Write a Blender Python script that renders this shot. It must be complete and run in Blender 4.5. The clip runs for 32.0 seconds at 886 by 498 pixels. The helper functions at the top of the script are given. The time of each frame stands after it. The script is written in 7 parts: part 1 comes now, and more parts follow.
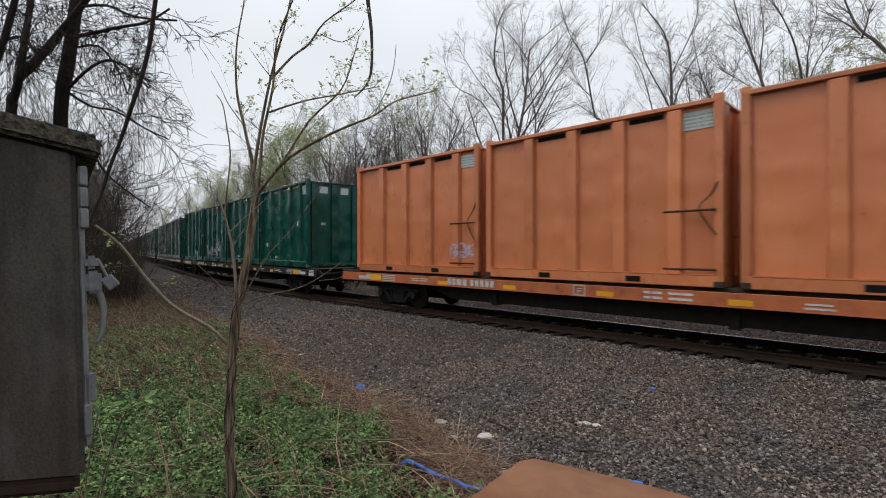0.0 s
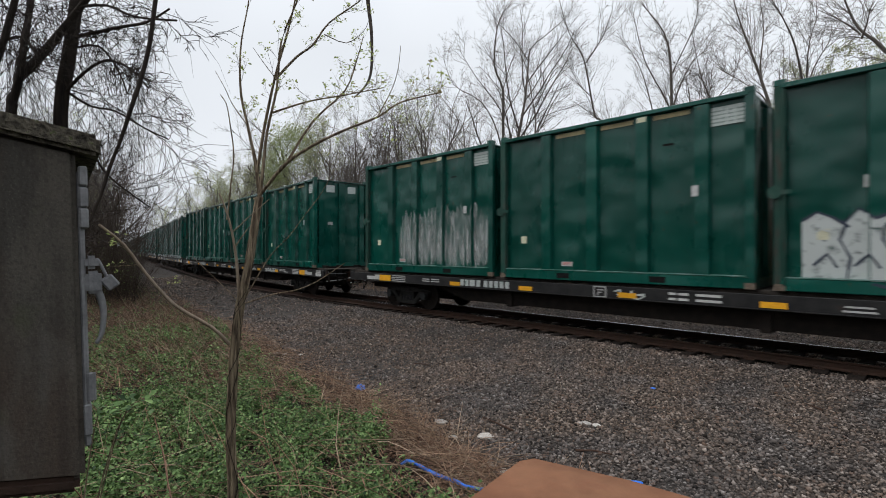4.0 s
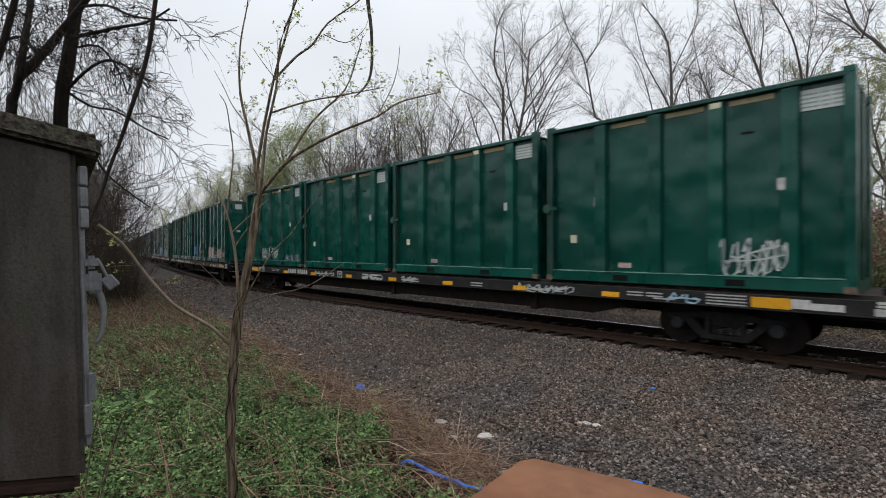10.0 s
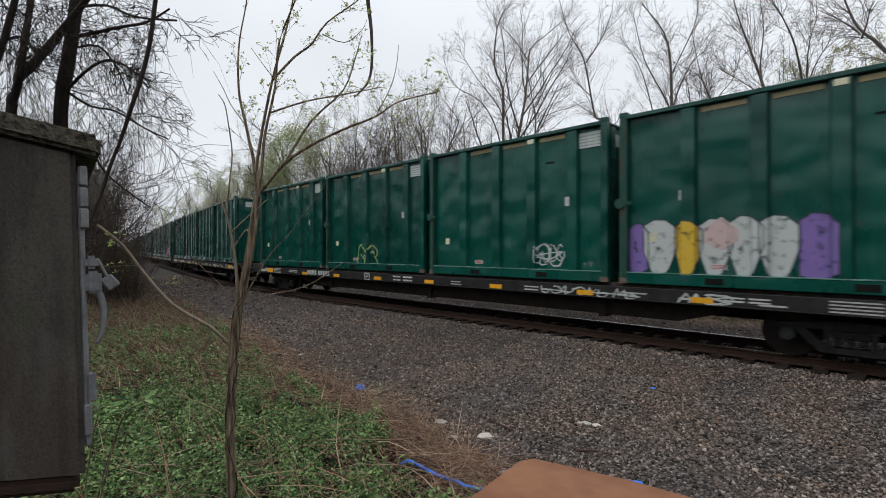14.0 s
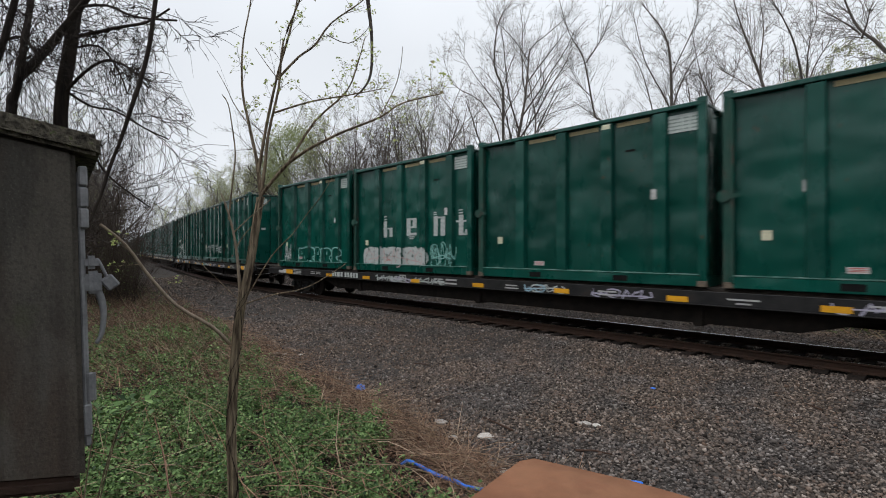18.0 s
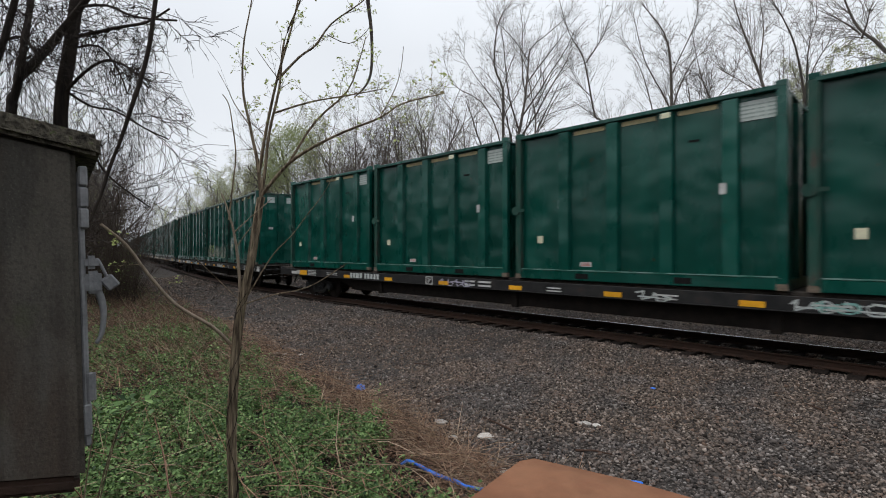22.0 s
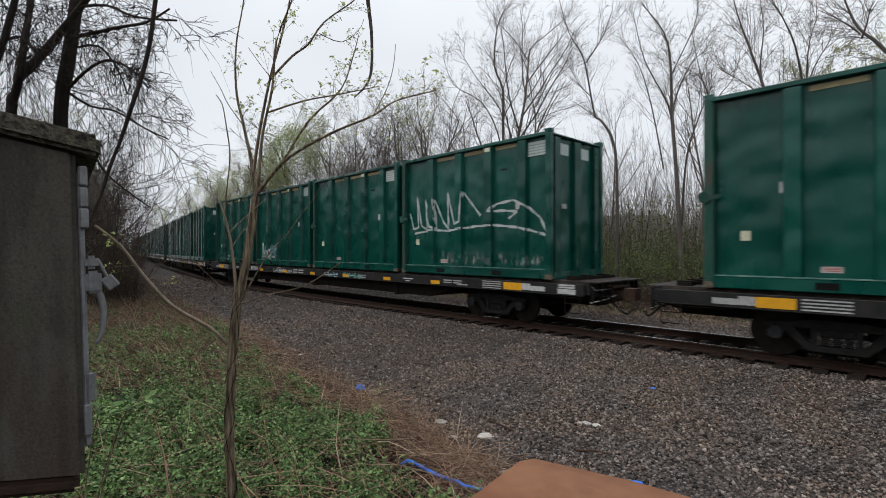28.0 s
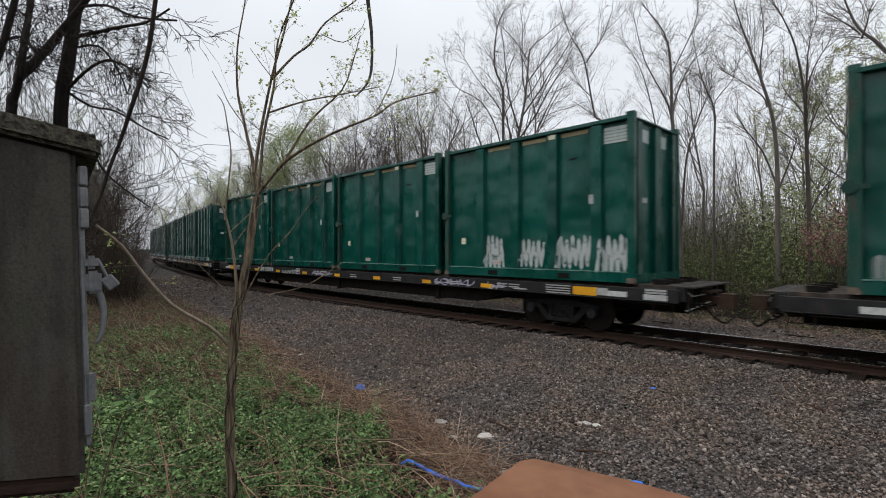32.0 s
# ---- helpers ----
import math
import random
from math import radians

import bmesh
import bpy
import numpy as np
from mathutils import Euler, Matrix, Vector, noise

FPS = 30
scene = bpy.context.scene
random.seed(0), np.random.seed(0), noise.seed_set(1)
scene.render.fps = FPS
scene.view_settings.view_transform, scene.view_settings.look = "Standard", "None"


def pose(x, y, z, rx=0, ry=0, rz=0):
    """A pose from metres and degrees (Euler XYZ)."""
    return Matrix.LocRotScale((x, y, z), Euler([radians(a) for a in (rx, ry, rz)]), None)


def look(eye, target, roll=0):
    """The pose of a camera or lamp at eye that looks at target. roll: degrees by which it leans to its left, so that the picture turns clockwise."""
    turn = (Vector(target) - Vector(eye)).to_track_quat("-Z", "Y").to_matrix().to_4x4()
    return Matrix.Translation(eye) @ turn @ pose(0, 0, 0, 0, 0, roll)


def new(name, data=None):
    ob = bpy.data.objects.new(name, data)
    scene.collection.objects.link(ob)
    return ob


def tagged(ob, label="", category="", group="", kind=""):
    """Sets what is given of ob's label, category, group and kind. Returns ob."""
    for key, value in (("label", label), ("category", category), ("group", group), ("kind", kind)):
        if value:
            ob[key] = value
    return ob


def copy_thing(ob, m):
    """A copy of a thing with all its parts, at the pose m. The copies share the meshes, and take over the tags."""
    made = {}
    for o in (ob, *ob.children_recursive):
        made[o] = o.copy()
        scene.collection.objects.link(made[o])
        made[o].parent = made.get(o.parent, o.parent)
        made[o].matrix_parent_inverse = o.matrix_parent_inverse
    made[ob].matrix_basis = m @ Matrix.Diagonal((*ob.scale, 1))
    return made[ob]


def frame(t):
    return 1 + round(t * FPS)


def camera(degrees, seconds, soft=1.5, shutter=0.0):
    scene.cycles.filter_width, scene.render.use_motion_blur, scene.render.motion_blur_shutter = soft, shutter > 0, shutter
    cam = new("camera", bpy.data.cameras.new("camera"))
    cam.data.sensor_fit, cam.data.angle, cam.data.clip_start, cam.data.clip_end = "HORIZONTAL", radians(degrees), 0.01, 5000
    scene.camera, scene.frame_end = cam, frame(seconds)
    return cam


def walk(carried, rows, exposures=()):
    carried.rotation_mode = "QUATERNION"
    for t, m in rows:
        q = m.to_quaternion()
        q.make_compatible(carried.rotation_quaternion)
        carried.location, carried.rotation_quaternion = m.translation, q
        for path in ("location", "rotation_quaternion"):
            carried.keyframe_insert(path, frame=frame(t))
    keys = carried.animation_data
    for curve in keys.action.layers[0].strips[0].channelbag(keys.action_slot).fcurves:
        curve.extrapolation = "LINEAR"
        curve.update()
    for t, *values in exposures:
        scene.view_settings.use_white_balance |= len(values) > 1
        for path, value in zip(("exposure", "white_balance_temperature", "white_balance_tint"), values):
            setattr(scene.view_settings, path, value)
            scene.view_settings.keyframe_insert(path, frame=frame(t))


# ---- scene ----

# ---------------- camera ----------------
EYE = Vector((0.0, -11.843, 1.976))
YAW, PITCH, ROLL = 45.144, 0.15, 0.0
cam = camera(85.37, 32.0, soft=0.95, shutter=0.09)
AIM = EYE + Vector((-math.sin(radians(YAW)) * math.cos(radians(PITCH)), math.cos(radians(YAW)) * math.cos(radians(PITCH)), math.sin(radians(PITCH))))
walk(cam, [(0.0, look(EYE, AIM, ROLL)), (32.0, look(EYE, AIM, ROLL))])

# ---------------- world and sun: an overcast spring day ----------------
world = bpy.data.worlds.new("overcast")
scene.world = world
world.use_nodes = True
wn, wl = world.node_tree.nodes, world.node_tree.links
wn.clear()
sky = wn.new("ShaderNodeTexSky")
sky.sky_type, sky.sun_disc, sky.sun_elevation, sky.sun_rotation = "NISHITA", False, radians(48), radians(200)
sky.air_density, sky.dust_density = 2.0, 6.0
hsv = wn.new("ShaderNodeHueSaturation")
hsv.inputs["Saturation"].default_value = 0.25
hsv.inputs["Value"].default_value = 0.05
cloud_map = wn.new("ShaderNodeTexNoise")
cloud_map.inputs["Scale"].default_value, cloud_map.inputs["Detail"].default_value = 1.6, 4.0
cloud_tone = wn.new("ShaderNodeValToRGB")
cloud_tone.color_ramp.elements[0].position, cloud_tone.color_ramp.elements[0].color = 0.3, (0.665, 0.70, 0.755, 1)
cloud_tone.color_ramp.elements[1].position, cloud_tone.color_ramp.elements[1].color = 0.75, (0.765, 0.80, 0.845, 1)
deck = wn.new("ShaderNodeMixRGB")
deck.inputs["Fac"].default_value = 0.9
back = wn.new("ShaderNodeBackground")
back.inputs["Strength"].default_value = 1.24
wout = wn.new("ShaderNodeOutputWorld")
wl.new(sky.outputs[0], hsv.inputs["Color"])
wl.new(cloud_map.outputs["Fac"], cloud_tone.inputs["Fac"])
wl.new(hsv.outputs[0], deck.inputs["Color1"])
wl.new(cloud_tone.outputs[0], deck.inputs["Color2"])
dome, dome_z, dome_gain, dome_mul = wn.new("ShaderNodeTexCoord"), wn.new("ShaderNodeSeparateXYZ"), wn.new("ShaderNodeMapRange"), wn.new("ShaderNodeVectorMath")
dome_gain.inputs["From Min"].default_value, dome_gain.inputs["From Max"].default_value = 0.38, 1.0
dome_gain.inputs["To Min"].default_value, dome_gain.inputs["To Max"].default_value = 1.0, 1.7
dome_mul.operation = "SCALE"
wl.new(dome.outputs["Generated"], dome_z.inputs[0])
wl.new(dome_z.outputs["Z"], dome_gain.inputs["Value"])
wl.new(deck.outputs[0], dome_mul.inputs[0])
wl.new(dome_gain.outputs[0], dome_mul.inputs["Scale"])
wl.new(dome_mul.outputs[0], back.inputs["Color"])
wl.new(back.outputs[0], wout.inputs["Surface"])
sun_data = bpy.data.lights.new("sun", "SUN")
sun_data.energy, sun_data.angle, sun_data.color = 1.1, radians(20), (1.0, 0.97, 0.93)
sun = new("sun", sun_data)
sun.matrix_world = look((0, 0, 50), (14, 26, 0))
scene.view_settings.exposure = 0.0


# ---------------- materials ----------------
def mat(name, base, second=None, scale=6.0, rough=0.8, metal=0.0, bump=0.2, bump_scale=40.0, third=None, third_at=0.62, stretch=(1, 1, 1), vary=0.0, coords="Object", spec=0.18):
    """Two tones at a coarse scale, a third in patches, fine grain as relief; vary: change from piece to piece."""
    m = bpy.data.materials.new(name)
    m.use_nodes = True
    n, l = m.node_tree.nodes, m.node_tree.links
    b = n["Principled BSDF"]
    b.inputs["Roughness"].default_value, b.inputs["Metallic"].default_value = rough, metal
    b.inputs["Specular IOR Level"].default_value = spec
    tc, mp, info = n.new("ShaderNodeTexCoord"), n.new("ShaderNodeMapping"), n.new("ShaderNodeObjectInfo")
    mp.inputs["Scale"].default_value = stretch
    l.new(tc.outputs[coords], mp.inputs["Vector"])
    off = n.new("ShaderNodeVectorMath")
    off.operation = "MULTIPLY_ADD"
    off.inputs[1].default_value = (1, 1, 1)
    comb = n.new("ShaderNodeCombineXYZ")
    mul = n.new("ShaderNodeMath")
    mul.operation = "MULTIPLY"
    mul.inputs[1].default_value = 37.0
    l.new(info.outputs["Random"], mul.inputs[0])
    l.new(mul.outputs[0], comb.inputs["X"]), l.new(mul.outputs[0], comb.inputs["Z"])
    l.new(mp.outputs[0], off.inputs[0]), l.new(comb.outputs[0], off.inputs[2])
    coarse, fine = n.new("ShaderNodeTexNoise"), n.new("ShaderNodeTexNoise")
    coarse.inputs["Scale"].default_value, coarse.inputs["Detail"].default_value = scale, 6.0
    fine.inputs["Scale"].default_value, fine.inputs["Detail"].default_value = bump_scale, 5.0
    l.new(off.outputs[0], coarse.inputs["Vector"]), l.new(off.outputs[0], fine.inputs["Vector"])
    ramp = n.new("ShaderNodeValToRGB")
    e = ramp.color_ramp.elements
    e[0].position, e[0].color = 0.35, (*base, 1)
    e[1].position, e[1].color = 0.6 if third else 0.68, (*(second or base), 1)
    if third:
        e3 = ramp.color_ramp.elements.new(third_at + 0.06)
        e3.color = (*third, 1)
    l.new(coarse.outputs["Fac"], ramp.inputs["Fac"])
    grain = n.new("ShaderNodeMixRGB")
    grain.blend_type, grain.inputs["Fac"].default_value = "OVERLAY", 0.35
    l.new(ramp.outputs[0], grain.inputs["Color1"]), l.new(fine.outputs["Fac"], grain.inputs["Color2"])
    last = grain.outputs[0]
    if vary:
        h = n.new("ShaderNodeHueSaturation")
        lo = n.new("ShaderNodeMapRange")
        lo.inputs["To Min"].default_value, lo.inputs["To Max"].default_value = 1 - vary, 1 + vary
        l.new(info.outputs["Random"], lo.inputs["Value"])
        l.new(lo.outputs[0], h.inputs["Value"]), l.new(last, h.inputs["Color"])
        last = h.outputs[0]
    l.new(last, b.inputs["Base Color"])
    if bump:
        bp = n.new("ShaderNodeBump")
        bp.inputs["Strength"].default_value, bp.inputs["Distance"].default_value = bump, 0.02
        l.new(fine.outputs["Fac"], bp.inputs["Height"]), l.new(bp.outputs[0], b.inputs["Normal"])
    return m


def weathered_skin(name):
    """Old painted sheet: mottled grime, rust blooms, runs of rain and pale scuffs."""
    m = bpy.data.materials.new(name)
    m.use_nodes = True
    n, l = m.node_tree.nodes, m.node_tree.links
    b = n["Principled BSDF"]
    b.inputs["Roughness"].default_value, b.inputs["Specular IOR Level"].default_value = 0.8, 0.15
    tc = n.new("ShaderNodeTexCoord")
    last = None
    for colour, scale, detail, stretch, lo, hi, most in (((0.068, 0.063, 0.054), 1, 1, (1, 1, 1), 2, 3, 0), ((0.015, 0.012, 0.010), 3.2, 8, (1, 1, 0.14), 0.44, 0.62, 0.72), ((0.070, 0.042, 0.028), 3.6, 9, (1, 1, 0.3), 0.48, 0.62, 0.5), ((0.092, 0.082, 0.068), 6.5, 10, (1, 1, 0.45), 0.50, 0.64, 0.75), ((0.020, 0.018, 0.015), 110.0, 6, (1, 1, 0.8), 0.47, 0.68, 0.34), ((0.17, 0.155, 0.13), 190.0, 5, (1, 1, 0.8), 0.58, 0.70, 0.24),
                                                     ((0.115, 0.112, 0.102), 7.0, 12, (1, 1, 0.35), 0.56, 0.70, 0.55), ((0.025, 0.020, 0.017), 14.0, 6, (1, 1, 0.05), 0.52, 0.72, 0.7), ((0.06, 0.066, 0.035), 9.0, 9, (1, 1, 1), 0.62, 0.74, 0.5), ((0.16, 0.155, 0.145), 26.0, 12, (1, 1, 0.5), 0.64, 0.76, 0.3)):
        if last is None:
            rgb = n.new("ShaderNodeRGB")
            rgb.outputs[0].default_value = (*colour, 1)
            last = rgb.outputs[0]
            continue
        mp, t, r, x = n.new("ShaderNodeMapping"), n.new("ShaderNodeTexNoise"), n.new("ShaderNodeMapRange"), n.new("ShaderNodeMixRGB")
        mp.inputs["Scale"].default_value, mp.inputs["Location"].default_value = stretch, (scale, 0.3 * scale, 0)
        t.inputs["Scale"].default_value, t.inputs["Detail"].default_value = scale, detail
        r.inputs["From Min"].default_value, r.inputs["From Max"].default_value, r.inputs["To Max"].default_value = lo, hi, most
        x.inputs["Color2"].default_value = (*colour, 1)
        l.new(tc.outputs["Object"], mp.inputs["Vector"]), l.new(mp.outputs[0], t.inputs["Vector"]), l.new(t.outputs["Fac"], r.inputs["Value"])
        l.new(r.outputs[0], x.inputs["Fac"]), l.new(last, x.inputs["Color1"])
        last = x.outputs[0]
    l.new(last, b.inputs["Base Color"])
    t, bp = n.new("ShaderNodeTexNoise"), n.new("ShaderNodeBump")
    t.inputs["Scale"].default_value, t.inputs["Detail"].default_value = 130.0, 6.0
    bp.inputs["Strength"].default_value, bp.inputs["Distance"].default_value = 0.5, 0.006
    l.new(tc.outputs["Object"], t.inputs["Vector"]), l.new(t.outputs["Fac"], bp.inputs["Height"]), l.new(bp.outputs[0], b.inputs["Normal"])
    return m


def island_tones(name, tones, rough=0.9, spec=0.08, thin=0.0, patchy=None):
    """A tone of its own for each loose piece of a joined mesh."""
    m = bpy.data.materials.new(name)
    m.use_nodes = True
    n, l = m.node_tree.nodes, m.node_tree.links
    b = n["Principled BSDF"]
    b.inputs["Roughness"].default_value, b.inputs["Specular IOR Level"].default_value = rough, spec
    g, r = n.new("ShaderNodeNewGeometry"), n.new("ShaderNodeValToRGB")
    while len(r.color_ramp.elements) < len(tones):
        r.color_ramp.elements.new(0.5)
    for i, (e, c) in enumerate(zip(r.color_ramp.elements, tones)):
        e.position, e.color = i / (len(tones) - 1), (*c, 1)
    tc, noi, mix = n.new("ShaderNodeTexCoord"), n.new("ShaderNodeTexNoise"), n.new("ShaderNodeMixRGB")
    noi.inputs["Scale"].default_value = 60.0
    mix.blend_type, mix.inputs["Fac"].default_value = "OVERLAY", 0.4
    l.new(tc.outputs["Object"], noi.inputs["Vector"])
    l.new(g.outputs["Random Per Island"], r.inputs["Fac"])
    l.new(r.outputs[0], mix.inputs["Color1"]), l.new(noi.outputs["Fac"], mix.inputs["Color2"])
    if patchy:
        wide, span, tint = n.new("ShaderNodeTexNoise"), n.new("ShaderNodeValToRGB"), n.new("ShaderNodeMixRGB")
        wide.inputs["Scale"].default_value, wide.inputs["Detail"].default_value = 0.9, 4.0
        span.color_ramp.elements[0].position, span.color_ramp.elements[0].color = 0.38, (*patchy[0], 1)
        span.color_ramp.elements[1].position, span.color_ramp.elements[1].color = 0.62, (*patchy[1], 1)
        tint.blend_type, tint.inputs["Fac"].default_value = "MULTIPLY", 1.0
        l.new(tc.outputs["Object"], wide.inputs["Vector"]), l.new(wide.outputs["Fac"], span.inputs["Fac"])
        l.new(mix.outputs[0], tint.inputs["Color1"]), l.new(span.outputs[0], tint.inputs["Color2"])
        mix = tint
    l.new(mix.outputs[0], b.inputs["Base Color"])
    if thin:
        tl, both = n.new("ShaderNodeBsdfTranslucent"), n.new("ShaderNodeMixShader")
        both.inputs["Fac"].default_value = thin
        l.new(mix.outputs[0], tl.inputs["Color"])
        l.new(b.outputs[0], both.inputs[1]), l.new(tl.outputs[0], both.inputs[2]), l.new(both.outputs[0], n["Material Output"].inputs["Surface"])
    return m


def painted_steel(name, paint, dark, rust, dirt, dents=0.6):
    """Container paint: large soft dents, vertical streaks, dirt and specks of rust, apart from piece to piece."""
    m = bpy.data.materials.new(name)
    m.use_nodes = True
    n, l = m.node_tree.nodes, m.node_tree.links
    b = n["Principled BSDF"]
    b.inputs["Roughness"].default_value, b.inputs["Specular IOR Level"].default_value = 0.4, 0.42
    tc, info, comb, mul, add = n.new("ShaderNodeTexCoord"), n.new("ShaderNodeObjectInfo"), n.new("ShaderNodeCombineXYZ"), n.new("ShaderNodeMath"), n.new("ShaderNodeVectorMath")
    mul.operation, mul.inputs[1].default_value = "MULTIPLY", 53.0
    l.new(info.outputs["Random"], mul.inputs[0])
    l.new(mul.outputs[0], comb.inputs["X"]), l.new(mul.outputs[0], comb.inputs["Y"])
    l.new(tc.outputs["Object"], add.inputs[0]), l.new(comb.outputs[0], add.inputs[1])

    def noise_at(scale, detail, stretch):
        mp, t = n.new("ShaderNodeMapping"), n.new("ShaderNodeTexNoise")
        mp.inputs["Scale"].default_value = stretch
        t.inputs["Scale"].default_value, t.inputs["Detail"].default_value = scale, detail
        l.new(add.outputs[0], mp.inputs["Vector"]), l.new(mp.outputs[0], t.inputs["Vector"])
        return t.outputs["Fac"]

    def ramp_of(fac, lo, hi):
        r = n.new("ShaderNodeMapRange")
        r.inputs["From Min"].default_value, r.inputs["From Max"].default_value = lo, hi
        l.new(fac, r.inputs["Value"])
        return r.outputs[0]

    def mixed(a, colour, fac):
        x = n.new("ShaderNodeMixRGB")
        if isinstance(a, tuple):
            x.inputs["Color1"].default_value = (*a, 1)
        else:
            l.new(a, x.inputs["Color1"])
        x.inputs["Color2"].default_value = (*colour, 1)
        l.new(fac, x.inputs["Fac"])
        return x.outputs[0]

    tone = mixed(paint, dark, ramp_of(noise_at(0.9, 5, (1, 1, 0.5)), 0.35, 0.7))
    streak = n.new("ShaderNodeMath")
    streak.operation = "MULTIPLY"
    streak.inputs[1].default_value = 0.22
    l.new(ramp_of(noise_at(5.0, 5, (1, 1, 0.06)), 0.5, 0.75), streak.inputs[0])
    tone = mixed(tone, dirt, streak.outputs[0])
    tone = mixed(tone, rust, ramp_of(noise_at(9.0, 8, (1, 1, 0.6)), 0.68, 0.76))
    shade, depth = n.new("ShaderNodeHueSaturation"), n.new("ShaderNodeMapRange")
    depth.inputs["To Min"].default_value, depth.inputs["To Max"].default_value = 0.82, 1.15
    l.new(info.outputs["Random"], depth.inputs["Value"])
    l.new(depth.outputs[0], shade.inputs["Value"]), l.new(tone, shade.inputs["Color"])
    l.new(shade.outputs[0], b.inputs["Base Color"])
    dent, grain = n.new("ShaderNodeBump"), n.new("ShaderNodeBump")
    dent.inputs["Strength"].default_value, dent.inputs["Distance"].default_value = dents, 0.15
    grain.inputs["Strength"].default_value, grain.inputs["Distance"].default_value = 0.12, 0.01
    l.new(noise_at(1.25, 0.6, (1, 1, 1.25)), dent.inputs["Height"])
    l.new(noise_at(60.0, 3, (1, 1, 1)), grain.inputs["Height"])
    l.new(dent.outputs[0], grain.inputs["Normal"]), l.new(grain.outputs[0], b.inputs["Normal"])
    rr = n.new("ShaderNodeMapRange")
    rr.inputs["To Min"].default_value, rr.inputs["To Max"].default_value = 0.18, 0.40
    l.new(noise_at(2.2, 6, (1, 1, 0.4)), rr.inputs["Value"]), l.new(rr.outputs[0], b.inputs["Roughness"])
    return m


M_GREEN = painted_steel("green_paint", (0.0005, 0.064, 0.047), (0.0005, 0.043, 0.032), (0.05, 0.035, 0.018), (0.008, 0.096, 0.074), 0.7)
M_ORANGE = painted_steel("orange_paint", (0.55, 0.19, 0.08), (0.48, 0.155, 0.066), (0.2, 0.08, 0.04), (0.5, 0.22, 0.11), 0.35)
M_WORN = mat("worn_green", (0.03, 0.13, 0.10), (0.20, 0.30, 0.27), 3, 0.6, 0, 0.1, 40, vary=0.2)
M_POST = mat("rubbed_post", (0.008, 0.056, 0.041), (0.030, 0.066, 0.052), 6, 0.6, 0, 0.3, 40, (0.055, 0.052, 0.042), 0.6, stretch=(1, 1, 0.3), vary=0.25)
M_SILL = mat("sill_black", (0.009, 0.009, 0.010), (0.020, 0.0195, 0.0195), 3, 0.6, 0, 0.2, 30, (0.04, 0.024, 0.018), 0.72, spec=0.25)
M_SILL_BROWN = mat("sill_brown", (0.055, 0.034, 0.026), (0.032, 0.022, 0.019), 3, 0.75, 0, 0.2, 30, (0.10, 0.06, 0.042), 0.60)
M_SILL_ORANGE = mat("sill_orange", (0.42, 0.13, 0.05), (0.33, 0.10, 0.045), 3, 0.6, 0, 0.2, 30, (0.16, 0.06, 0.035), 0.64)
M_DECK = mat("deck_grey", (0.028, 0.024, 0.021), (0.055, 0.047, 0.041), 5, 0.85, 0, 0.3, 50, (0.09, 0.06, 0.045))
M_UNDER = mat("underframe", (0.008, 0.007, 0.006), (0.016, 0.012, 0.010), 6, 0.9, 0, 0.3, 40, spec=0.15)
# steel taken down near black: the shade under the cars is in this colour
M_WHEEL = mat("shaded_wheel_steel", (0.010, 0.008, 0.007), (0.018, 0.013, 0.011), 9, 0.7, 0.2, 0.2, 60)
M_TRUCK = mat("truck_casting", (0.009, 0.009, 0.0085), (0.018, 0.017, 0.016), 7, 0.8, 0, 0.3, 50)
M_CAP = mat("bearing_grey", (0.016, 0.017, 0.018), (0.030, 0.031, 0.032), 9, 0.75, 0.2, 0.2, 60)
M_FOOT = mat("worn_casting", (0.10, 0.078, 0.06), (0.16, 0.13, 0.10), 14, 0.8, 0, 0.3, 60)
M_COUPLER = mat("coupler_rust", (0.036, 0.022, 0.017), (0.062, 0.036, 0.025), 9, 0.85, 0.1, 0.4, 60)
M_YELLOW = mat("reflective_yellow", (0.72, 0.36, 0.02), (0.62, 0.30, 0.02), 9, 0.5, 0, 0.05, 60, vary=0.12)
M_STENCIL = mat("white_stencil", (0.48, 0.48, 0.47), (0.34, 0.34, 0.33), 12, 0.7, 0, 0.05, 60, vary=0.2)
M_PLATE = mat("pale_plate", (0.50, 0.54, 0.52), (0.40, 0.45, 0.43), 14, 0.6, 0, 0.05, 60, vary=0.1)
M_PLATE_INK = mat("plate_ink", (0.22, 0.27, 0.25), (0.3, 0.34, 0.32), 14, 0.7, 0, 0.05, 60)
M_RED_INK = mat("red_ink", (0.45, 0.10, 0.09), (0.4, 0.14, 0.12), 20, 0.7, 0, 0.0, 60)
M_TAN = mat("tan_strip", (0.42, 0.35, 0.20), (0.34, 0.30, 0.18), 9, 0.7, 0, 0.1, 60, vary=0.15)
M_CREAM = mat("cream_label", (0.60, 0.58, 0.42), (0.50, 0.49, 0.36), 16, 0.7, 0, 0.05, 60, vary=0.1)
M_LETTER = mat("letter_white", (0.48, 0.50, 0.49), (0.36, 0.39, 0.38), 14, 0.7, 0, 0.05, 60, (0.22, 0.32, 0.28), 0.66)
# near-black colour that stands for shade in hollows and under the orange rim
M_SHADE = mat("painted_shade", (0.004, 0.004, 0.004), (0.008, 0.008, 0.008), 9, 0.9, 0, 0.1, 50)
M_RAIL = mat("rail_rust", (0.05, 0.028, 0.020), (0.034, 0.022, 0.017), 8, 0.8, 0.2, 0.3, 50)
M_RAIL_HEAD = mat("rail_polish", (0.72, 0.72, 0.73), (0.6, 0.6, 0.61), 6, 0.26, 1.0, 0.03, 60)
